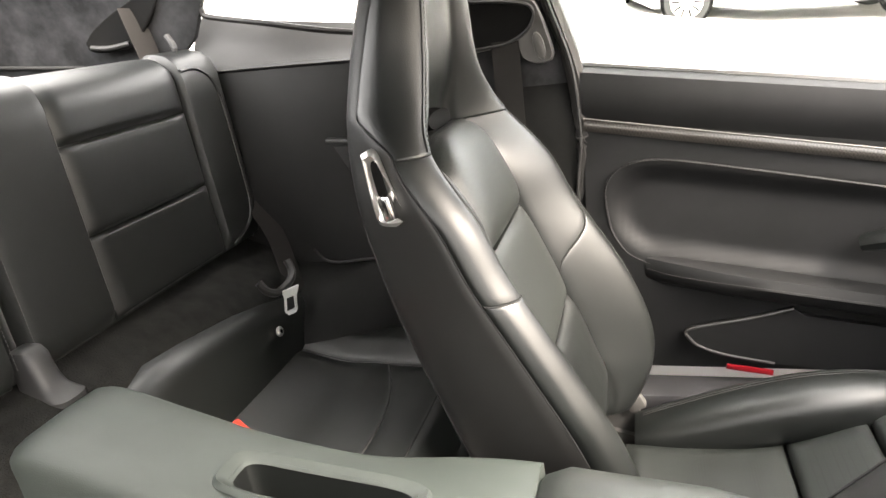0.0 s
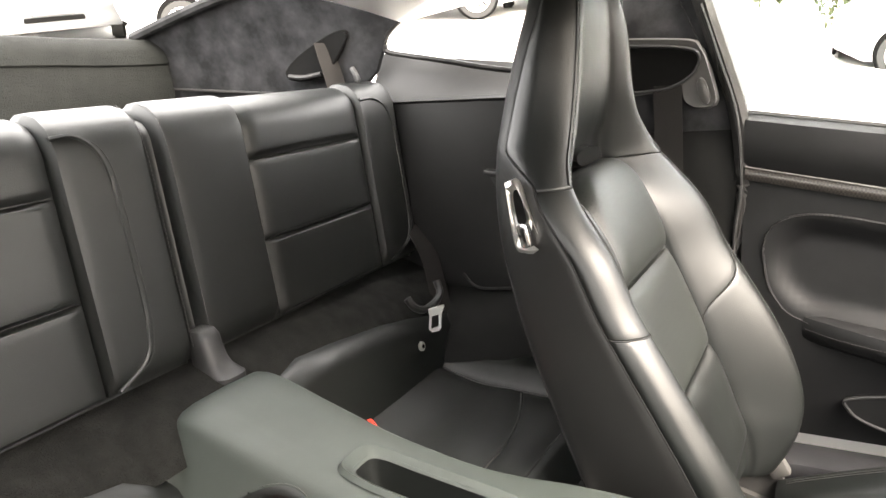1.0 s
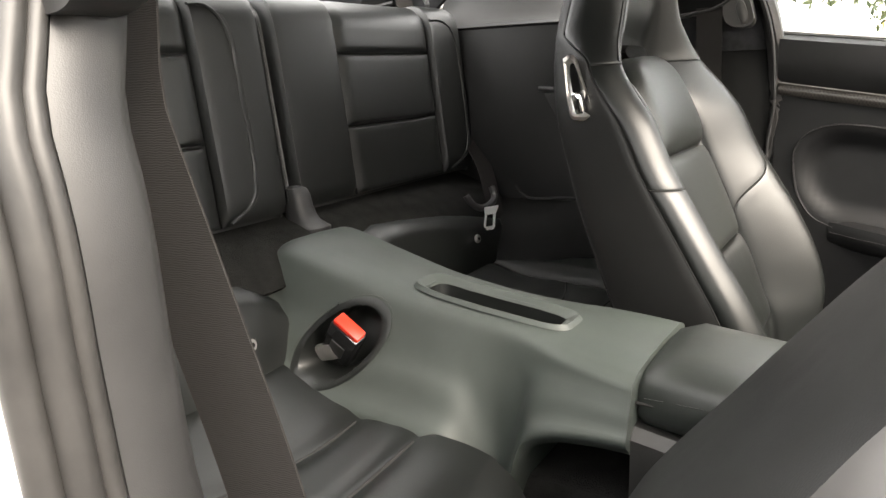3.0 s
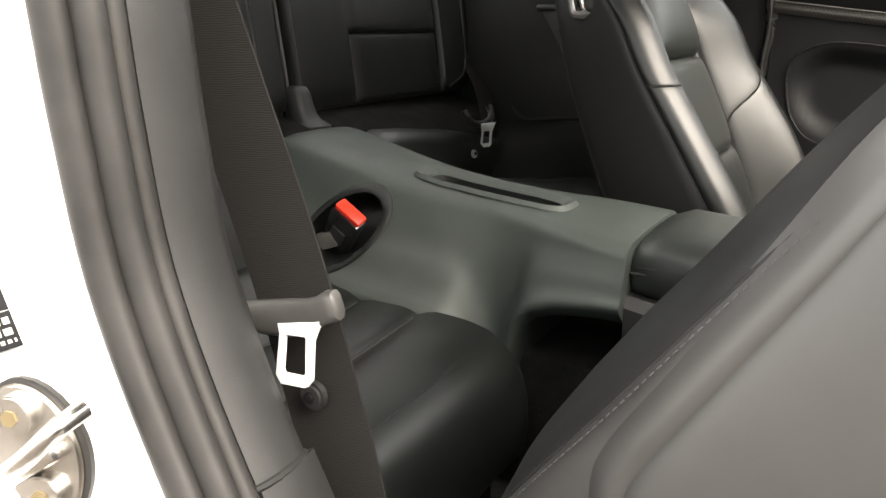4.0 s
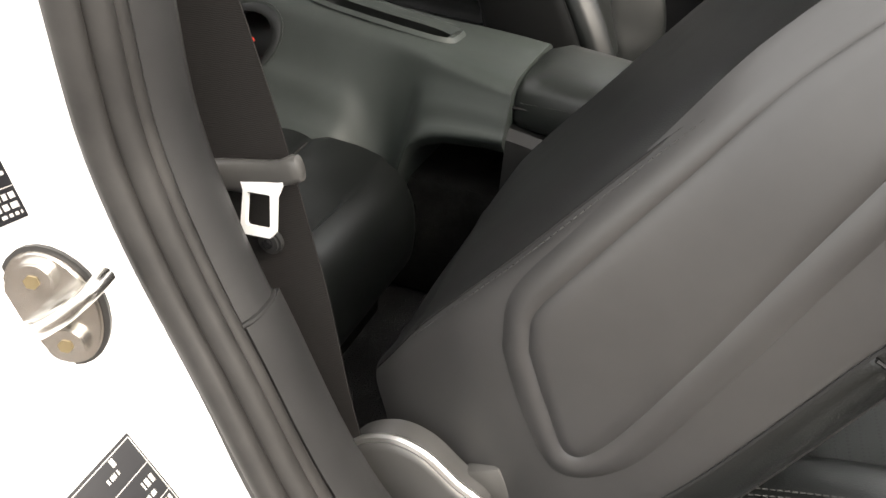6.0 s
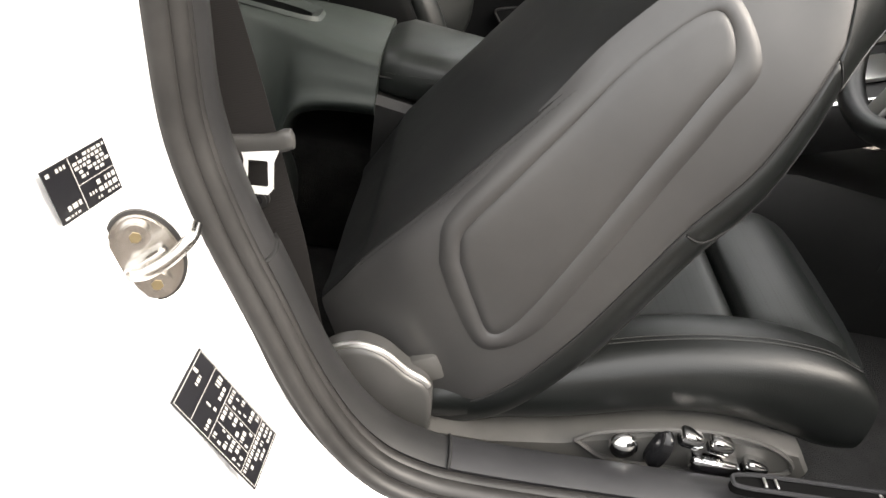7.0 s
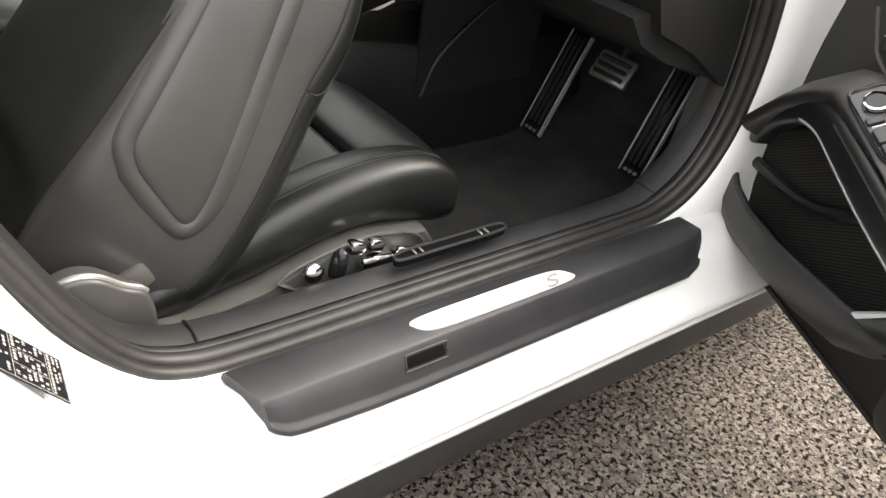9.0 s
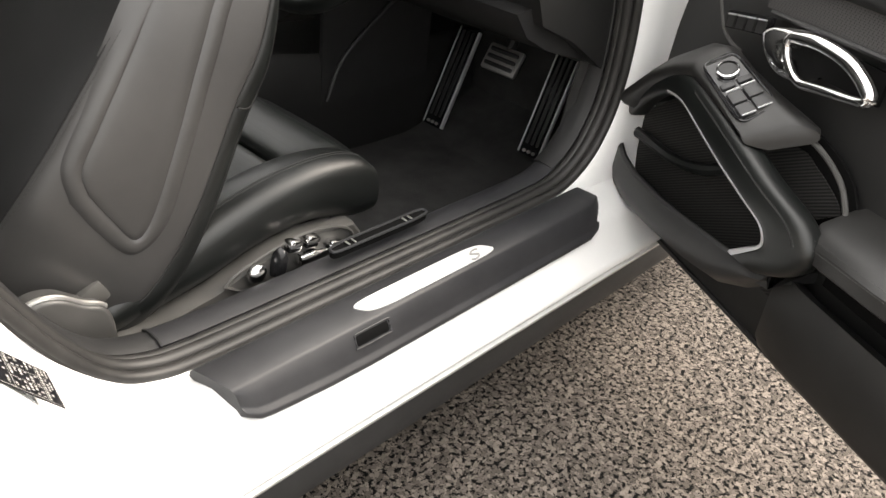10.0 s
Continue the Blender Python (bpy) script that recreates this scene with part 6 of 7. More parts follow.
# ---------------------------------------------------------------- belts
def build_driver_guide():
    """Hooded belt outlet at the driver's shoulder."""
    bg = thing("belt_guide", "black hooded belt outlet on the driver's pillar", "belt guide")

    def outline(pts, y, f=1.0):
        cx, cz = sum(p[0] for p in pts) / len(pts), sum(p[1] for p in pts) / len(pts)
        fine = smooth_line([(x, 0, z) for x, z in pts + pts[:1]], 4)[:-1]
        return [Vector((cx + (p.x - cx) * f, y, cz + (p.z - cz) * f)) for p in fine]
    frame_ = [(-0.300, 1.10), (-0.300, 0.975), (-0.225, 0.952), (-0.176, 0.944), (-0.153, 0.952), (-0.143, 0.972), (-0.150, 1.02), (-0.180, 1.09), (-0.24, 1.12)]
    hood = [(-0.300, 1.11), (-0.300, 1.012), (-0.230, 1.001), (-0.173, 0.997), (-0.149, 1.004), (-0.139, 1.022), (-0.146, 1.057), (-0.172, 1.103), (-0.235, 1.125)]
    fr = part("frame", loft([outline(frame_, -0.690), outline(frame_, -0.656), outline(frame_, -0.648, 0.95), outline(frame_, -0.646, 0.8)]), PLASTIC, bg)
    part("hood", loft([outline(hood, -0.672), outline(hood, -0.642), outline(hood, -0.632, 0.94), outline(hood, -0.630, 0.8)]), GLOSS_BLACK, fr)


def build_driver_belt():
    b = thing("driver_belt", "black webbing belt hanging slack on the pillar", "seat belt", "seat belts")

    def web(u, v):
        # v from the guide down to the anchor
        zc = 0.98 - 0.62 * v
        xc = curve([(0.34, -0.062), (0.45, -0.092), (0.545, -0.113), (0.60, -0.129), (0.69, -0.154), (0.76, -0.174), (0.84, -0.198), (0.90, -0.219), (0.99, -0.25)], zc)[0]
        y = 0.622 + 0.004 * math.sin(v * 9) - lean(zc) * 0.8
        w = 0.027
        return (xc - 0.003 + (2 * u - 1) * w, -(y + (2 * u - 1) * -0.004), zc + (2 * u - 1) * 0.007)
    part("webbing", slab(web, 4, 28, 0.0016), BELT, b)
    t = part("tongue_grip", loft([oval((x, -0.634, z), (0.0, 1, 0), (-0.28, 0, 1), 0.010 * k, h, 16, 2.8) for x, z, h, k in ((-0.188, 0.645, 0.004, 0.5), (-0.180, 0.646, 0.008, 0.7), (-0.160, 0.648, 0.0105, 0.7), (-0.140, 0.651, 0.0115, 0.65), (-0.124, 0.655, 0.0105, 0.6), (-0.114, 0.660, 0.0085, 0.6), (-0.106, 0.664, 0.0095, 0.6), (-0.101, 0.666, 0.0085, 0.5), (-0.0995, 0.667, 0.004, 0.3))]), GRIP, b, "grey plastic tongue grip")
    part("tongue", moved(steel_tongue(0, 0, 0, 0.80), pose(-0.128, -0.641, 0.634, -14, -4, 0) @ Matrix.Diagonal((1.06, 1, 0.90, 1))), INLAY, t, "bright steel tongue")
    bt = part("stop_button", disc(0.0095, 0.008, (-0.131, -0.627, 0.599), (90, 0, 0), 20, 0.002), PLASTIC, b)
    part("button_centre", disc(0.0038, 0.01, (-0.131, -0.628, 0.599), (90, 0, 0), 12, 0.001), GLOSS_BLACK, bt)


def steel_tongue(x, y, z, k):
    """A bent steel latch plate with a square hole."""
    out = [(-0.019, 0.033), (-0.014, 0.014), (-0.016, -0.020), (-0.011, -0.027), (0.011, -0.027), (0.016, -0.020), (0.016, 0.012), (0.024, 0.034)]
    inn = [(-0.0098, 0.014), (-0.0100, 0.012), (-0.0112, -0.015), (-0.0095, -0.018), (0.0095, -0.018), (0.0112, -0.015), (0.0105, 0.012), (0.0100, 0.014)]
    lean_ = -0.20
    def q(a, b, d):
        return Vector((x + k * (a + 0.24 * b * 0.0 - lean_ * b * 0.0), y - d, z + k * b))
    rings = [[q(a, b, 0.0) for a, b in out], [q(a, b, 0.0035) for a, b in out], [q(a, b, 0.0035) for a, b in inn], [q(a, b, 0.0) for a, b in inn], [q(a, b, 0.0) for a, b in out]]
    return loft(rings, caps=False)


def build_rear_belt():
    b = thing("rear_belt", "black webbing rear belt from the pillar to the cushion", "seat belt", "seat belts")
    path = [(-0.885, 0.597, 1.140), (-0.877, 0.593, 1.119), (-0.854, 0.588, 1.043), (-0.825, 0.560, 0.97), (-0.80, 0.59, 0.90), (-0.735, 0.612, 0.80), (-0.67, 0.596, 0.70), (-0.63, 0.560, 0.625), (-0.608, 0.540, 0.57), (-0.60, 0.53, 0.50), (-0.60, 0.52, 0.44)]
    line = smooth_line(path, 4)
    rows = []
    for i, p in enumerate(line):
        t = (line[min(i + 1, len(line) - 1)] - line[max(i - 1, 0)]).normalized()
        side = t.cross(Vector((0.9, -0.35, 0.3))).normalized()
        nn = side.cross(t)
        rows.append([p + side * 0.023, p - side * 0.023, p - side * 0.023 + nn * 0.0016, p + side * 0.023 + nn * 0.0016])
    part("webbing", loft(rows), BELT, b)
    g = part("tongue_grip", tube([(-0.612, 0.412, 0.664), (-0.603, 0.418, 0.646), (-0.598, 0.440, 0.634), (-0.597, 0.470, 0.632), (-0.598, 0.500, 0.637), (-0.603, 0.518, 0.648), (-0.612, 0.523, 0.666)], 0.0075, 8), PLASTIC, b, "grey plastic tongue grip")
    tg = steel_tongue(0, 0, 0, 0.85)
    part("tongue", moved(tg, pose(-0.588, 0.464, 0.606, 8, 0, 62)), INLAY, g, "chrome steel tongue")
    cup = thing("belt_outlet", "black plastic belt outlet in the suede pillar", "belt outlet")
    edge = [(-0.994, 1.086), (-0.972, 1.106), (-0.93, 1.129), (-0.875, 1.152), (-0.837, 1.16), (-0.825, 1.153), (-0.846, 1.123), (-0.87, 1.096), (-0.894, 1.074), (-0.947, 1.069), (-0.985, 1.073)]
    # hollow is a near-black plate on the lining, coloured as its inner shade
    part("outlet_hollow", loft([[Vector((-0.915 + (x + 0.915) * f, 0.602 + d, 1.108 + (z - 1.108) * f)) for x, z in edge] for f, d in ((1.0, 0.012), (1.0, -0.0045), (0.9, -0.004))]), DARK, cup)
    part("bezel", tube([(x, 0.601, z) for x, z in edge + edge[:1]], 0.0035, 8), DARK, cup)
    part("lower_lip", tube([(-0.985, 0.597, 1.078), (-0.947, 0.596, 1.074), (-0.897, 0.596, 1.079)], 0.005, 8), PLASTIC, cup)


# ---------------------------------------------------------------- centre console, dash and wheel
def build_console():
    ar = thing("armrest", "grey black leather centre armrest lid with a latch", "armrest")
    rings = []
    for x, top, low, w in ((-0.094, 0.550, 0.522, 0.070), (-0.090, 0.564, 0.512, 0.088), (-0.078, 0.578, 0.503, 0.100), (-0.05, 0.588, 0.500, 0.106), (0.10, 0.572, 0.488, 0.106), (0.20, 0.548, 0.474, 0.102), (0.245, 0.532, 0.468, 0.094), (0.268, 0.515, 0.470, 0.078), (0.276, 0.502, 0.476, 0.060)):
        rings.append(oval((x, -0.03, (top + low) / 2), (0, 1, 0), (0, 0, 1), w, (top - low) / 2, 28, 3.6))
    part("lid", loft(rings), ARM_LEATHER, ar)
    for s in (-1, 1):
        part("stitching", stitches([(-0.075, -0.03 + s * 0.104, 0.55), (0.05, -0.03 + s * 0.108, 0.55), (0.16, -0.03 + s * 0.106, 0.532), (0.24, -0.03 + s * 0.095, 0.512)]), STITCH, ar)
        part("seam", tube([(-0.085, -0.03 + s * 0.100, 0.541), (0.05, -0.03 + s * 0.1065, 0.541), (0.16, -0.03 + s * 0.1045, 0.523), (0.25, -0.03 + s * 0.092, 0.503)], 0.002, 6), SEAM, ar)
    part("latch", loft([oval((0.185, -0.1365 + d, 0.492), (1, 0, -0.18), (0, 0, 1), 0.038 * k, 0.010 * k, 18, 2.6) for d, k in ((0.012, 1.0), (0.0, 1.0), (0.0, 0.78), (0.006, 0.74))]), GLOSS_BLACK, ar)
    part("latch_key", rbox((0.046, 0.006, 0.009), 0.003, (0.187, -0.1345, 0.490), (0, 10, 0)), SATIN, ar)

    cc = thing("front_console", "black centre console with silver edged switch panel", "centre console")
    rows = [(-0.085, 0.515, 0.118), (0.10, 0.485, 0.116), (0.25, 0.470, 0.112), (0.40, 0.468, 0.114), (0.60, 0.478, 0.122), (0.80, 0.455, 0.130), (0.95, 0.45, 0.130), (1.34, 0.45, 0.130)]
    rings = []
    for x, z, w in rows:
        side = -0.030 * max(0.0, min(1.0, (0.6 - x) / 0.35))
        rings.append([Vector((x, y + side, zz)) for y, zz in ((-w + 0.012, z), (-w, z - 0.012), (-w - 0.006, 0.36), (-w - 0.006, 0.2), (w + 0.006, 0.2), (w + 0.006, 0.36), (w, z - 0.012), (w - 0.012, z))])
    part("side_trim", loft(rings), LEATHER_TRIM, cc)
    # rising switch deck
    rows = [(0.262, 0.500, 0.092), (0.34, 0.522, 0.096), (0.45, 0.552, 0.100), (0.58, 0.590, 0.104), (0.72, 0.636, 0.108), (0.86, 0.69, 0.112)]
    rings = []
    for x, z, w in rows:
        rings.append([Vector((x, y, zz)) for y, zz in ((-w, z), (-w - 0.004, z - 0.012), (-w - 0.002, z - 0.05), (-w + 0.03, z - 0.10), (w - 0.03, z - 0.10), (w + 0.002, z - 0.05), (w + 0.004, z - 0.012), (w, z))])
    deck = part("deck", loft(rings), PLASTIC, cc)
    for s in (-1, 1):
        part("edge_strip", tube([(x, s * (w + 0.001), z + 0.001) for x, z, w in rows], 0.0035, 8), CHROME, cc, "bright silver edge strip")

    def dz(x):
        return table([(r[0], r[1]) for r in rows], x)[0]
    panel = part("switch_panel", slab(lambda u, v: (0.275 + 0.37 * u, -0.082 + 0.164 * v, dz(0.275 + 0.37 * u) + 0.004), 12, 2, 0.004), PLASTIC_GREY, deck)
    for i in range(7):
        x = 0.30 + 0.042 * i
        for y, w in ((-0.058, 0.030), (0.058, 0.030)):
            part("rocker", rbox((0.034, w, 0.008), 0.002, (x, y, dz(x) + 0.007), (0, -16, 0)), GLOSS_BLACK if (i % 3 == 2) else PLASTIC_GREY, panel)
    part("card_slot", rbox((0.030, 0.05, 0.008), 0.002, (0.36, -0.02, dz(0.36) + 0.006), (0, -16, 0)), DARK, panel)
    part("card_slot", rbox((0.030, 0.05, 0.008), 0.002, (0.46, -0.02, dz(0.46) + 0.006), (0, -16, 0)), DARK, panel)
    part("gate", rbox((0.15, 0.10, 0.008), 0.003, (0.66, 0, dz(0.66) + 0.006), (0, -18, 0)), SATIN, cc)
    part("selector", tube([(0.66, 0, dz(0.66)), (0.652, 0, dz(0.66) + 0.05), (0.645, 0, dz(0.66) + 0.085)], [0.011, 0.011, 0.011, 0.012, 0.016, 0.020, 0.022, 0.020, 0.014], 10), LEATHER, cc)
    part("selector_button", rbox((0.02, 0.01, 0.02), 0.003, (0.645, -0.018, dz(0.66) + 0.075)), CHROME, cc)
    # lower side plate towards the footwell
    part("knee_plate", slab(lambda u, v: (0.78 + 0.34 * u, -0.137, 0.34 + (0.30 + 0.1 * u) * v + 0.02 * u), 6, 4, 0.012), PLASTIC, cc)
    part("plate_edge", tube([(0.79, -0.142, 0.35), (0.835, -0.142, 0.445), (0.96, -0.142, 0.545), (1.10, -0.142, 0.64)], 0.005, 6), PLASTIC, cc)


def build_dash():
    da = thing("dashboard", "black dashboard with lower knee panel", "dashboard")
    sec = [(0.70, 0.80), (0.72, 0.90), (0.80, 0.955), (0.95, 0.965), (1.25, 0.93), (1.25, 0.55), (1.0, 0.56), (0.86, 0.64), (0.76, 0.68)]
    part("main", loft([[Vector((x + (0.0 if abs(y) < 0.6 else 0.03), y, z)) for x, z in sec] for y in (-0.70, -0.62, -0.3, 0.0, 0.3, 0.62, 0.72)]), LEATHER_TRIM, da)
    part("knee_panel", loft([[Vector((x, y, z)) for x, z in ((0.74, 0.70), (0.78, 0.655), (0.85, 0.622), (1.0, 0.58), (1.1, 0.60), (1.1, 0.75))] for y in (-0.68, -0.60, -0.2, -0.13)]), PLASTIC, da)
    fob = thing("obd_tag", "small red tag under the dashboard", "tag")
    part("tag", rbox((0.010, 0.006, 0.022), 0.002, (0.826, -0.608, 0.650)), REDLAMP, fob)
    part("tag_head", rbox((0.010, 0.020, 0.007), 0.002, (0.827, -0.608, 0.660)), REDLAMP, fob)


def build_wheel():
    sw = thing("steering_wheel", "black leather steering wheel with silver spokes", "steering wheel")
    c = Vector((0.575, -0.383, 0.838))
    m = Matrix.Translation(c) @ Matrix.Rotation(radians(-66), 4, "Y")
    R, r = 0.183, 0.0155
    rings = []
    for i in range(48):
        t = 2 * math.pi * i / 48
        d = Vector((math.cos(t), math.sin(t), 0))
        rings.append([d * (R + r * math.cos(2 * math.pi * k / 10)) + Vector((0, 0, r * 1.1 * math.sin(2 * math.pi * k / 10))) for k in range(10)])
    rings.append(rings[0])
    bm = loft(rings, caps=False)
    bmesh.ops.remove_doubles(bm, verts=bm.verts, dist=1e-6)
    part("rim", moved(bm, m), LEATHER, sw)
    part("hub", moved(loft([oval((0, 0, z), (1, 0, 0), (0, 1, 0), a, b, 24, 2.8) for z, a, b in ((-0.05, 0.05, 0.06), (-0.01, 0.062, 0.078), (0.012, 0.058, 0.074), (0.02, 0.045, 0.06))]), m), LEATHER, sw)
    for ang in (90, -90, 180):
        sp = part("spoke", moved(rbox((0.12, 0.030, 0.010), 0.004, (0.118, 0, 0.002)), m @ pose(0, 0, 0, 0, 0, ang)), SATIN, sw, "satin silver spoke")
    part("column", moved(disc(0.045, 0.16, (0, 0, -0.12), (0, 0, 0), 20, 0.006), m), PLASTIC, sw)
    key = thing("ignition_key", "black key with white buttons in the ignition", "key")
    m = pose(0.70, -0.585, 0.735, 20, 25, 10)
    part("fob", moved(rbox((0.03, 0.014, 0.065), 0.006), m), GLOSS_BLACK, key)
    for i in range(3):
        part("button", moved(rbox((0.016, 0.004, 0.009), 0.002, (0, -0.008, 0.016 - 0.015 * i)), m), LABELWHITE, key)
    part("barrel", disc(0.02, 0.03, (0.715, -0.583, 0.775), (0, 70, 0), 16, 0.003), PLASTIC, key)


def build_pedals():
    def long_pedal(name, x0, y0, z0, x1, z1, w, label):
        p = thing(name, label, "pedal", "pedals")
        a, b = Vector((x0, y0, z0)), Vector((x1, y0 + 0.032, z1))
        t = (b - a).normalized()
        ang = math.degrees(math.atan2(t.z, t.x))
        m = Matrix.Translation((a + b) / 2) @ Matrix.Rotation(radians(-ang), 4, "Y")
        L = (b - a).length
        part("plate", moved(rbox((L, w, 0.012), 0.004), m), GLOSS_BLACK, p)
        for k in (-1, 1):
            part("edge", moved(rbox((L * 0.98, 0.004, 0.015), 0.0015, (0, k * w * 0.475, 0.001)), m), SILVER, p, "satin steel edge")
        for k in range(3):
            part("rib", moved(rbox((L * 0.86, 0.008, 0.018), 0.003, (0.01, (k - 1) * w * 0.24, 0.002)), m), RUBBER, p)
        for k in (-1, 0, 1):
            part("stud", moved(disc(0.004, 0.018, (-L * 0.46, k * w * 0.22, 0.002), (0, 0, 0), 10), m), SATIN, p)
    long_pedal("foot_rest", 1.125, -0.195, 0.225, 1.235, 0.47, 0.066, "steel edged black foot rest")
    long_pedal("accelerator", 1.125, -0.515, 0.268, 1.215, 0.50, 0.062, "long black accelerator pedal with ribs")
    br = thing("brake_pedal", "steel brake pedal with rubber ribs", "pedal", "pedals")
    m = pose(1.155, -0.354, 0.454, 0, -58, 0)
    part("pad", moved(rbox((0.066, 0.105, 0.014), 0.006), m), SATIN, br)
    for k in range(3):
        part("rib", moved(rbox((0.010, 0.085, 0.018), 0.003, (-0.018 + 0.018 * k, 0, 0.003)), m), RUBBER, br)
    part("arm", tube([(1.165, -0.354, 0.46), (1.22, -0.354, 0.56), (1.22, -0.35, 0.68)], 0.012, 8), PLASTIC, br)


def build_sill_tray():
    tr = thing("seat_rail_tray", "black slotted tray beside the seat on the sill", "tray")
    loop = []
    for k in range(32):
        t = 2 * math.pi * k / 32
        c, n = math.cos(t), math.sin(t)
        loop.append(Vector((0.46 + 0.100 * math.copysign(abs(c) ** 0.3, c), -0.690 + 0.0095 * math.copysign(abs(n) ** 0.5, n), 0.3968 + 0.002 * c)))
    part("body", loft([[p - Vector((0, 0, 0.012)) for p in loop], [p - Vector((0, 0, 0.001)) for p in loop]]), DARK, tr)
    part("rim", tube(loop + loop[:1], 0.0024, 6, steps=1), SCUFF, tr, "grey black slot rim")
    for x in (0.392, 0.404, 0.512, 0.524):
        part("clip", rbox((0.003, 0.012, 0.002), 0.0008, (x, -0.690, 0.3975)), SATIN, tr)


# ---------------------------------------------------------------- the open driver's door
def build_open_door():
    d = thing("driver_door", "open driver's door with black leather trim and chrome handle", "car door")
    ang = radians(60)
    ea, en = Vector((-math.cos(ang), -math.sin(ang), 0)), Vector((-math.sin(ang), math.cos(ang), 0))
    o = Vector((1.11, -0.82, 0))

    def D(a, z, p):
        return o + ea * a + en * p + Vector((0, 0, z))

    def line(rows):
        return [D(*r) for r in rows]
    # shell: outer skin and inner panel
    part("outer_skin", slab(lambda u, v: D(-0.12 + 1.2 * u, 0.25 + 0.64 * v, -0.12 - 0.03 * math.sin(v * 3)), 10, 8, 0.01), WHITE, d, "white painted outer skin")
    part("front_end", slab(lambda u, v: D(-0.12, 0.25 + 0.62 * v, -0.14 + 0.13 * u), 3, 4, 0.01), WHITE, d)
    part("inner_panel", slab(lambda u, v: D(-0.11 + 1.17 * u, 0.26 + 0.56 * v, 0.0 + 0.012 * math.sin(v * 3.1)), 14, 10, 0.02), LEATHER_TRIM, d)
    part("bottom_edge", slab(lambda u, v: D(-0.11 + 1.17 * u, 0.252, -0.12 + 0.125 * v), 8, 2, 0.008), PLASTIC, d)
    # shoulder with mesh strip
    part("strip", slab(lambda u, v: D(0.20 + 0.86 * u, 0.765 + 0.055 * v, 0.030 - 0.01 * v), 10, 3, 0.02), MESH, d, "woven black strip")
    part("strip_edge", tube(line([(0.22, 0.762, 0.034), (0.5, 0.768, 0.034), (1.05, 0.768, 0.034)]), 0.004, 6), PLASTIC, d)
    part("shoulder", tube(line([(-0.1, 0.83, 0.0), (0.3, 0.85, 0.01), (1.05, 0.85, 0.01)]), 0.04, 10), LEATHER_TRIM, d)
    # lower pocket wall, an open bin
    rings = []
    for a, zb, zt, q in ((-0.085, 0.385, 0.462, 0.030), (-0.06, 0.366, 0.450, 0.062), (-0.03, 0.350, 0.438, 0.088), (0.03, 0.338, 0.427, 0.106), (0.10, 0.338, 0.421, 0.116), (0.20, 0.344, 0.423, 0.121), (0.30, 0.351, 0.432, 0.121), (0.37, 0.363, 0.438, 0.119), (0.43, 0.394, 0.445, 0.116), (0.478, 0.432, 0.452, 0.112)):
        rings.append([D(a, z, max(w, 0.0)) for w, z in ((0.0, zb - 0.006), (q * 0.72, zb - 0.004), (q * 0.95, zb + 0.014), (q + 0.003, (zb + zt) / 2), (q - 0.001, zt - 0.004), (q - 0.006, zt), (q - 0.013, zt - 0.002), (q - 0.017, zt - 0.03), (q * 0.5, zb + 0.02), (0.0, zb + 0.02))])
    part("door_pocket", loft(rings), PLASTIC, d)
    # the pocket's front wall climbs to the grab frame
    wall = [D(-0.088, 0.392, 0.030), D(-0.028, 0.356, 0.090), D(-0.018, 0.508, 0.084), D(-0.066, 0.488, 0.040)]
    part("pocket_front_wall", slab(lambda u, v: (wall[0].lerp(wall[1], u)).lerp(wall[3].lerp(wall[2], u), v) + en * 0.006 * math.sin(u * math.pi), 6, 6, 0.009), PLASTIC, d)
    # ribbed speaker cloth behind the grab frame and behind the switch block
    roof = [(-0.06, 0.475), (0.0, 0.515), (0.06, 0.557), (0.13, 0.592), (0.20, 0.596), (0.30, 0.563), (0.46, 0.51)]
    part("speaker_mesh", slab(lambda u, v: D(-0.06 + 0.52 * u, 0.37 + (table(roof, -0.06 + 0.52 * u)[0] - 0.37) * v, 0.036), 14, 8, 0.006), CLOTH, d, "black ribbed loudspeaker cloth")
    # pull cup behind the grab frame: cloth over a dark sheet put in for the hollow's shade, with a thin rim
    rim = [(0.396, 0.634, 0.052), (0.430, 0.625, 0.050), (0.459, 0.613, 0.049), (0.482, 0.598, 0.048), (0.498, 0.580, 0.048), (0.510, 0.560, 0.048), (0.514, 0.540, 0.048)]
    edge = [(0.28, 0.640), (0.396, 0.634), (0.430, 0.625), (0.459, 0.613), (0.482, 0.598), (0.498, 0.580), (0.512, 0.558)]
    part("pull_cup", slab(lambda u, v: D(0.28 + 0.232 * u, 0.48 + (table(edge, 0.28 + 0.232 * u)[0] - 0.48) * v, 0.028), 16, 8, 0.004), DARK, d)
    part("cup_rim", tube(line(rim), 0.0042, 8), GRIP, d)
    top = [(0.29, 0.585), (0.34, 0.600), (0.387, 0.604), (0.427, 0.589), (0.464, 0.574), (0.488, 0.556)]
    foot = [(0.29, 0.500), (0.428, 0.510), (0.488, 0.551)]
    part("rear_mesh", slab(lambda u, v: D(0.29 + 0.198 * u, table(foot, 0.29 + 0.198 * u)[0] * (1 - v) + table(top, 0.29 + 0.198 * u)[0] * v, 0.034), 14, 8, 0.003), CLOTH, d, "black ribbed loudspeaker cloth")
    part("pocket_divider", tube(line([(-0.055, 0.455, 0.040), (-0.028, 0.450, 0.046), (0.04, 0.455, 0.050), (0.119, 0.460, 0.052), (0.20, 0.479, 0.048), (0.27, 0.515, 0.044)]), 0.0105, 8), LEATHER, d)
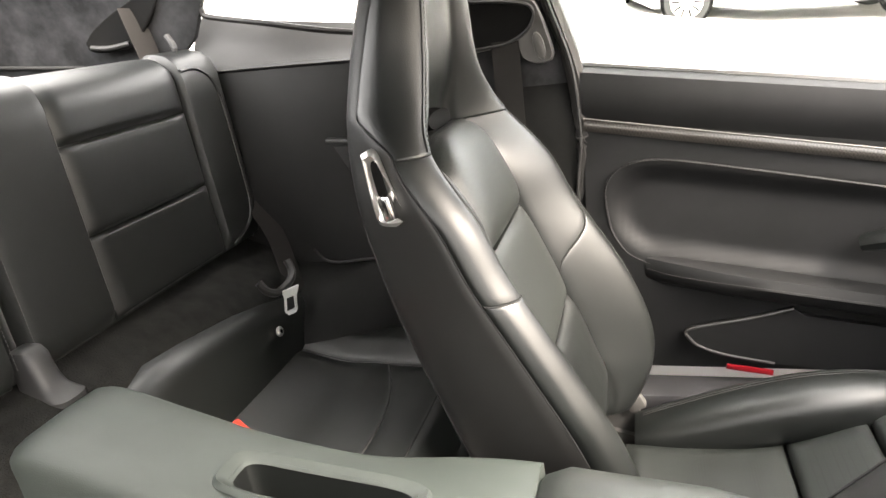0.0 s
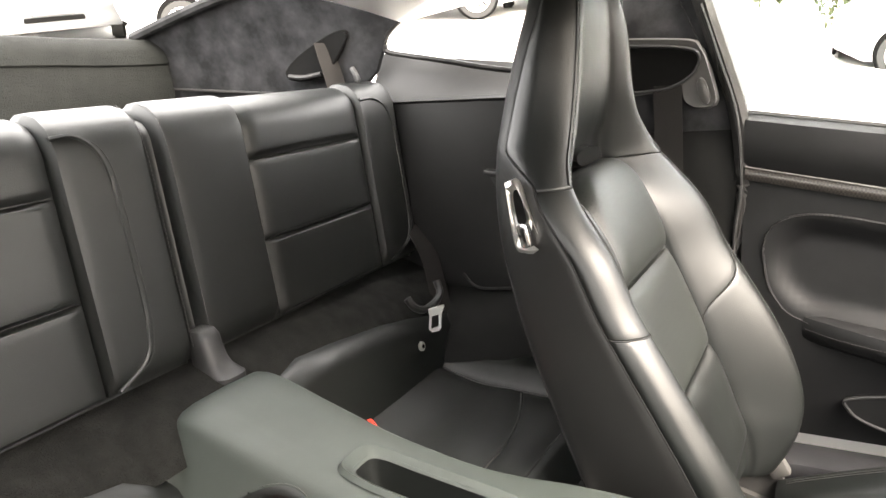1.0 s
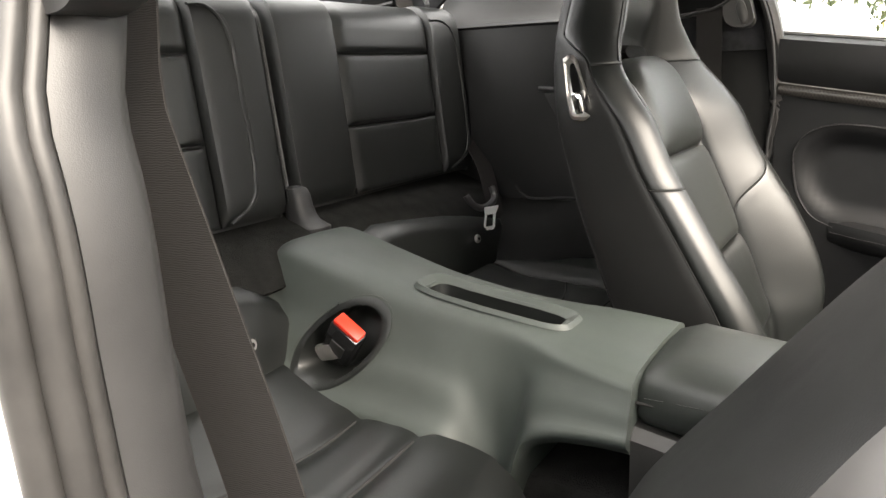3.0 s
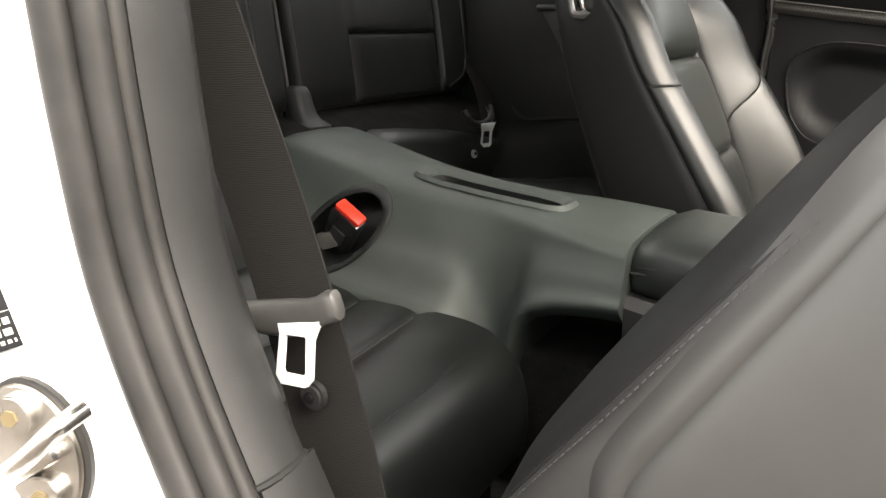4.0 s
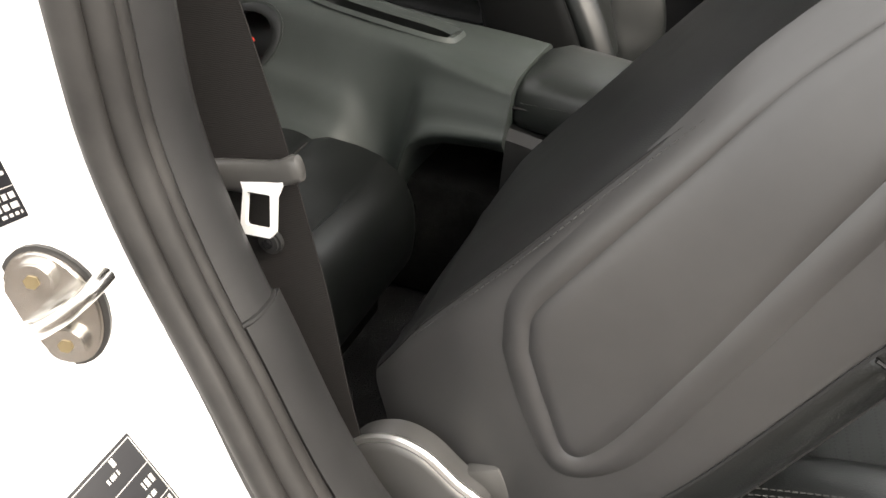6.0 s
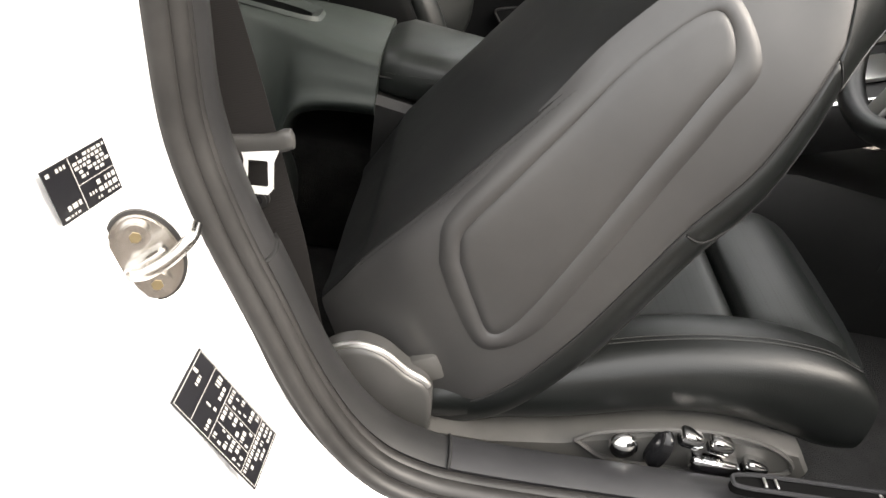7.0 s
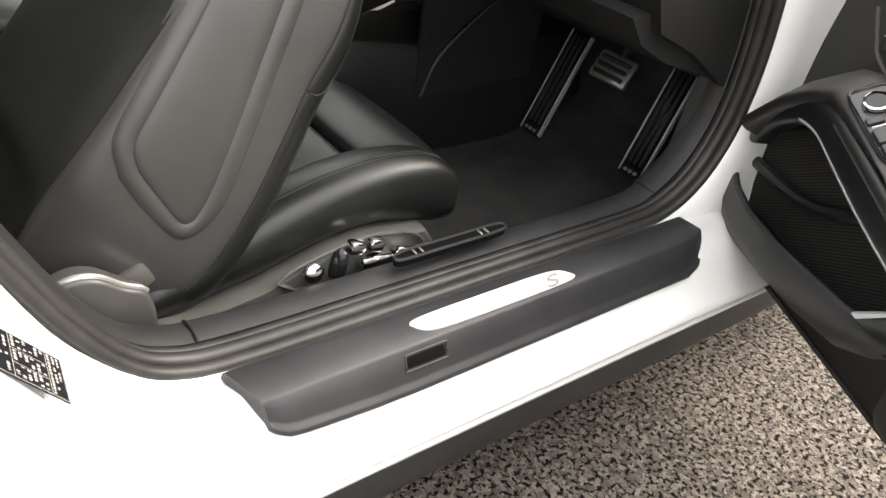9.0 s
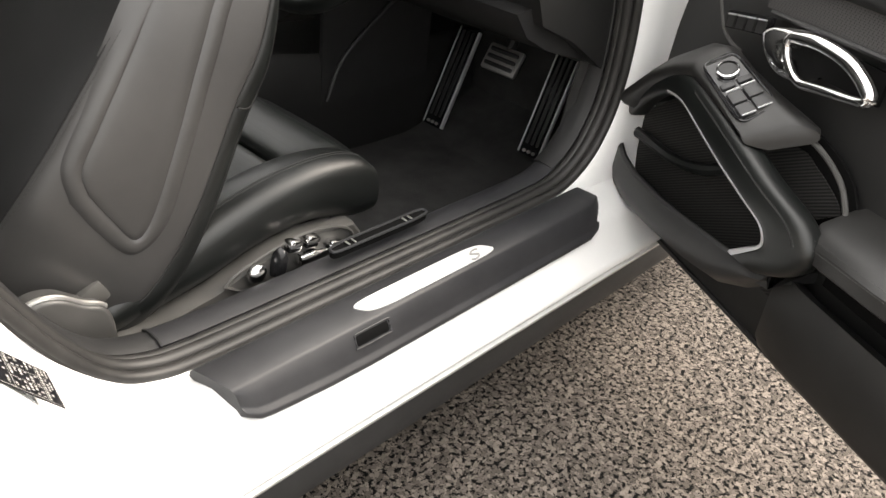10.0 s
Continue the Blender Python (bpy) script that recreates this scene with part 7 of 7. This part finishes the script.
    part("pocket_front_edge", tube(line([(-0.020, 0.500, 0.072), (-0.050, 0.482, 0.052), (-0.072, 0.466, 0.040), (-0.084, 0.452, 0.032)]), 0.0065, 8), PLASTIC, d)
    # grab frame: a leather band from the front corner over the top and down to the pocket
    band = [(-0.022, 0.510, -0.004, 0.494, 0.080), (0.028, 0.572, 0.062, 0.550, 0.104), (0.100, 0.625, 0.118, 0.585, 0.116), (0.150, 0.645, 0.155, 0.598, 0.122), (0.205, 0.652, 0.200, 0.598, 0.126), (0.275, 0.635, 0.250, 0.581, 0.127), (0.352, 0.611, 0.322, 0.555, 0.127),
            (0.435, 0.583, 0.395, 0.532, 0.126), (0.507, 0.562, 0.437, 0.518, 0.123), (0.540, 0.535, 0.452, 0.503, 0.121), (0.541, 0.505, 0.450, 0.487, 0.119), (0.515, 0.472, 0.425, 0.467, 0.117), (0.470, 0.445, 0.393, 0.441, 0.113)]
    fine_o = smooth_line([D(a, z, q) for a, z, _a, _z, q in band], 5)
    fine_i = smooth_line([D(a, z, q) for _a, _z, a, z, q in band], 5)
    rings = []
    for m, n_ in zip(fine_o, fine_i):
        half = (m - n_) / 2
        rings.append(oval((m + n_) / 2 - en * 0.014, half.normalized(), en, half.length, 0.022, 20, 3.4))
    part("grab_frame", loft(rings), LEATHER, d)
    part("grab_stitching", stitches([a + (b - a) * 0.22 + en * 0.0085 for a, b in zip(fine_o[22:46], fine_i[22:46])]), STITCH, d)
    part("grab_seam", tube([a + (b - a) * 0.27 + en * 0.008 for a, b in zip(fine_o[22:46], fine_i[22:46])], 0.0012, 5, steps=1), SEAM, d)
    rings = []
    for i in range(14, 61):
        a, b = fine_o[i], fine_i[i]
        t = (a - b).normalized()
        w = 0.006 + 0.008 * max(0.0, (i - 44) / 16)
        c = b + t * 0.004
        rings.append([c - t * 0.004 - en * 0.018, c - t * 0.003 - en * 0.002, c + t * 0.002 + en * 0.0055, c + t * w + en * 0.0075, c + t * w - en * 0.006])
    part("chrome_inlay", loft(rings), SILVER, d, "satin silver grab inlay")
    # switch block: a broad top falling from the door's face to the grab frame, swept up into the panel in front
    rings = []
    for a, zn, zf, pf in ((0.020, 0.555, 0.590, 0.012), (0.06, 0.592, 0.628, 0.022), (0.10, 0.626, 0.662, 0.036), (0.15, 0.654, 0.689, 0.050), (0.20, 0.673, 0.700, 0.058), (0.25, 0.6605, 0.6860, 0.060), (0.30, 0.6435, 0.6725, 0.060), (0.335, 0.6315, 0.6635, 0.060), (0.352, 0.6255, 0.6585, 0.060), (0.360, 0.6180, 0.6520, 0.060)):
        w = max(0.0, min(1.0, (a - 0.24) / 0.11))
        th = 1 - 0.72 * w
        sec = [(0.100, zn - 0.002 - 0.033 * th), (0.126, zn - 0.006 - 0.018 * th), (0.1345, zn - 0.003 - 0.007 * th), (0.131, zn - 0.001), (0.118, zn + (zf - zn) * 0.24 + 0.0005), (0.100, zn + (zf - zn) * 0.60), (pf + 0.022, zf - 0.0005), (pf + 0.004, zf - 0.001), (pf - 0.008, zf - 0.003 - 0.007 * th), (pf - 0.010, zf - 0.006 - 0.029 * th), (pf - 0.016 * th, zf - 0.010 - 0.04 * th)]
        if a > 0.355:
            sec = [(0.095 + (p - 0.095) * 0.93, z) for p, z in sec]
        rings.append([D(a + 0.052 * w * w * max(0.0, 0.132 - p) / 0.07, z, p) for p, z in sec])
    part("arm_block", loft([smooth_line(r, 3) for r in rings]), BLOCK_LEATHER, d, "grey black leather switch block")
    part("panel_edge", tube(line([(0.082, 0.762, 0.034), (0.106, 0.734, 0.038), (0.133, 0.711, 0.044), (0.167, 0.697, 0.048), (0.20, 0.692, 0.050)]), 0.003, 6), GRIP, d)

    def deck(u, v):
        return D(0.219 + 0.124 * u + 0.004 * v, 0.6742 - 0.0420 * u + (0.0235 + 0.006 * u) * v, 0.130 - 0.050 * v)
    sw = part("switch_plate", slab(lambda u, v: deck(0.03 + 0.94 * u, 0.04 + 0.92 * v), 4, 4, 0.008), GLOSS_BLACK, d)
    ux = (deck(1, 0.5) - deck(0, 0.5)).normalized()
    nn = ux.cross(deck(0.5, 1) - deck(0.5, 0)).normalized()
    if nn.dot(en) < 0:
        nn = -nn
    corner = [(0.5 + 0.5 * math.copysign(abs(math.cos(t)) ** 0.35, math.cos(t)), 0.5 + 0.5 * math.copysign(abs(math.sin(t)) ** 0.35, math.sin(t))) for t in [2 * math.pi * k / 40 for k in range(41)]]
    part("switch_frame", tube([Vector(deck(0.5 + (u - 0.5) * 1.03, 0.5 + (v - 0.5) * 1.06)) + nn * 0.0005 for u, v in corner], 0.0022, 6, steps=1), GLOSS_BLACK, sw)
    base = Vector(deck(0.24, 0.5)) + nn * 0.002
    vy = nn.cross(ux)
    tm = Matrix(((ux.x, vy.x, nn.x, 0), (ux.y, vy.y, nn.y, 0), (ux.z, vy.z, nn.z, 0), (0, 0, 0, 1)))
    part("mirror_knob", moved(disc(0.0145, 0.010, n=24, bev=0.002), Matrix.Translation(base) @ tm), PLASTIC, sw)
    part("knob_ring", moved(loft([[Vector((r * math.cos(t), r * math.sin(t), z)) for t in [2 * math.pi * k / 24 for k in range(24)]] for r, z in ((0.0172, 0), (0.0172, 0.005), (0.0148, 0.006))], caps=False), Matrix.Translation(base) @ tm), CHROME, sw)
    for u, v in ((0.67, 0.27), (0.67, 0.73), (0.87, 0.27), (0.87, 0.73)):
        c = Vector(deck(u, v)) + nn * 0.002
        part("window_switch", moved(rbox((0.023, 0.023, 0.007), 0.002), Matrix.Translation(c) @ tm), PLASTIC_DARKGREY, sw)
    for v in (0.26, 0.74):
        part("fold_button", moved(rbox((0.011, 0.022, 0.006), 0.002), Matrix.Translation(Vector(deck(0.45, v)) + nn * 0.001) @ tm), PLASTIC_DARKGREY, sw)
    for u, v in ((0.90, 0.28), (0.90, 0.72), (0.50, 0.28), (0.50, 0.72)):
        c = Vector(deck(u + 0.055, v)) + nn * 0.005
        part("switch_edge", moved(rbox((0.002, 0.022, 0.003), 0.0008), Matrix.Translation(c) @ tm), SILVER, sw)
    # memory buttons on the face
    mem = part("memory_panel", slab(lambda u, v: D(0.135 + 0.10 * u, 0.713 + 0.016 * u + 0.028 * v, 0.045), 2, 2, 0.01), GLOSS_BLACK, d)
    for k in range(4):
        part("memory_button", slab(lambda u, v, k=k: D(0.142 + 0.024 * k + 0.018 * u, 0.716 + 0.004 * k + 0.003 * u + 0.019 * v, 0.050), 1, 1, 0.004), PLASTIC, mem)
        part("button_edge", slab(lambda u, v, k=k: D(0.142 + 0.024 * k + 0.018 * u, 0.736 + 0.004 * k + 0.003 * u + 0.002 * v, 0.052), 1, 1, 0.004), SILVER, mem)
    # door handle loop
    hl = [(0.329, 0.757, 0.078), (0.379, 0.764, 0.08), (0.434, 0.760, 0.081), (0.470, 0.746, 0.08), (0.490, 0.731, 0.079), (0.487, 0.723, 0.078), (0.470, 0.718, 0.077), (0.408, 0.7095, 0.077), (0.372, 0.704, 0.077), (0.350, 0.710, 0.077), (0.334, 0.722, 0.077), (0.323, 0.738, 0.077), (0.322, 0.750, 0.078), (0.332, 0.759, 0.078), (0.36, 0.762, 0.079)]
    h = part("door_handle", tube(line(hl), [0.0085, 0.009, 0.0095] + [0.0098] * 18 + [0.0085] * 6 + [0.0068] * 30 + [0.0075] * 30, 12), CHROME, d, "polished chrome handle loop")
    blade = smooth_line([(0.257, 0, 0.743), (0.276, 0, 0.756), (0.320, 0, 0.762), (0.330, 0, 0.752), (0.322, 0, 0.738), (0.330, 0, 0.718), (0.352, 0, 0.702), (0.325, 0, 0.696), (0.295, 0, 0.704), (0.270, 0, 0.721), (0.257, 0, 0.743)], 4)[:-1]
    rings = []
    for f, p in ((0.96, 0.015), (1.0, 0.05), (1.0, 0.066), (0.97, 0.072), (0.88, 0.0755), (0.6, 0.078)):
        rings.append([D(0.300 + (q.x - 0.300) * f, 0.730 + (q.z - 0.730) * f, p) for q in blade])
    part("handle_root", loft(rings), CHROME, h)
    # cup behind the handle is a flat sheet, its shade given by near black
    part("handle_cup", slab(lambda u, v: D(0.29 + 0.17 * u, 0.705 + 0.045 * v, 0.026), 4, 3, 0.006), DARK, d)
    # rear armrest and lower bin
    rings = []
    for a, k in ((0.505, 0.85), (0.53, 1.0), (0.65, 1.05), (0.85, 1.0), (1.0, 0.9)):
        rings.append([D(a, 0.50 + (a - 0.5) * 0.05 + z, p * k) for p, z in ((0.0, -0.01), (0.085, -0.005), (0.11, 0.012), (0.112, 0.035), (0.095, 0.055), (0.04, 0.072), (0.0, 0.075))])
    part("rear_armrest", loft(rings), BLOCK_LEATHER, d)
    part("armrest_stitching", stitches(line([(0.52, 0.545, 0.112), (0.65, 0.553, 0.117), (0.85, 0.56, 0.112), (1.0, 0.565, 0.10)])), STITCH, d)
    part("armrest_stitching", stitches(line([(0.52, 0.533, 0.114), (0.65, 0.541, 0.119), (0.85, 0.55, 0.114), (1.0, 0.555, 0.102)])), STITCH, d)
    # flat near-black sheet put in for the shade between armrest and bin
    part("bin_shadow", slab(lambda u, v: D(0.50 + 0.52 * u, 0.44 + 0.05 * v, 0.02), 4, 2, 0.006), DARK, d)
    rings = []
    for a, k in ((0.44, 0.7), (0.50, 1.0), (0.7, 1.1), (0.95, 1.0), (1.03, 0.6)):
        rings.append([D(a, z + 0.02 * (a - 0.5), p * k) for p, z in ((0.0, 0.27), (0.03, 0.272), (0.055, 0.30), (0.065, 0.40), (0.06, 0.435), (0.045, 0.432), (0.0, 0.40))])
    part("lower_bin", loft(rings), LEATHER_TRIM, d)


# ---------------------------------------------------------------- assembly
build_ground()
build_hedge()
far_car((1.95, 11.1), 0, CARSILVER, "silver parked saloon side on beyond the passenger door")
far_car((-6.7, 10.3), 28, CARSILVER, "silver parked saloon seen past the quarter window")
far_car((-5.0, 13.2), -66, CARDARK, "charcoal parked saloon by the hedge, tail towards us")
far_car((-7.9, 8.6), 47, CARSILVER, "silver parked saloon on the rising car park")
far_car((-11.6, 7.6), -37, CARDARK, "charcoal parked saloon nose towards us")
far_car((-12.8, 5.4), -33, CARSILVER, "pale parked saloon nose towards us")
_body = build_shell()
build_seal()
build_sill_plate()
build_striker()
build_labels(bpy.data.objects[_body["jamb"]])
build_lining()
for _s in (1, -1):
    build_rear_pillar(_s)
    build_side_panel(_s)
    build_rear_back(_s > 0)
    build_rear_cushion(_s)
build_quarter_window(1)
build_far_doorway()
build_passenger_door()
build_rear_carpet()
build_tunnel()
build_seats()
build_front_buckle(1)
build_front_buckle(-1)
build_driver_guide()
build_driver_belt()
build_rear_belt()
build_console()
build_dash()
build_wheel()
build_pedals()
build_sill_tray()
build_open_door()
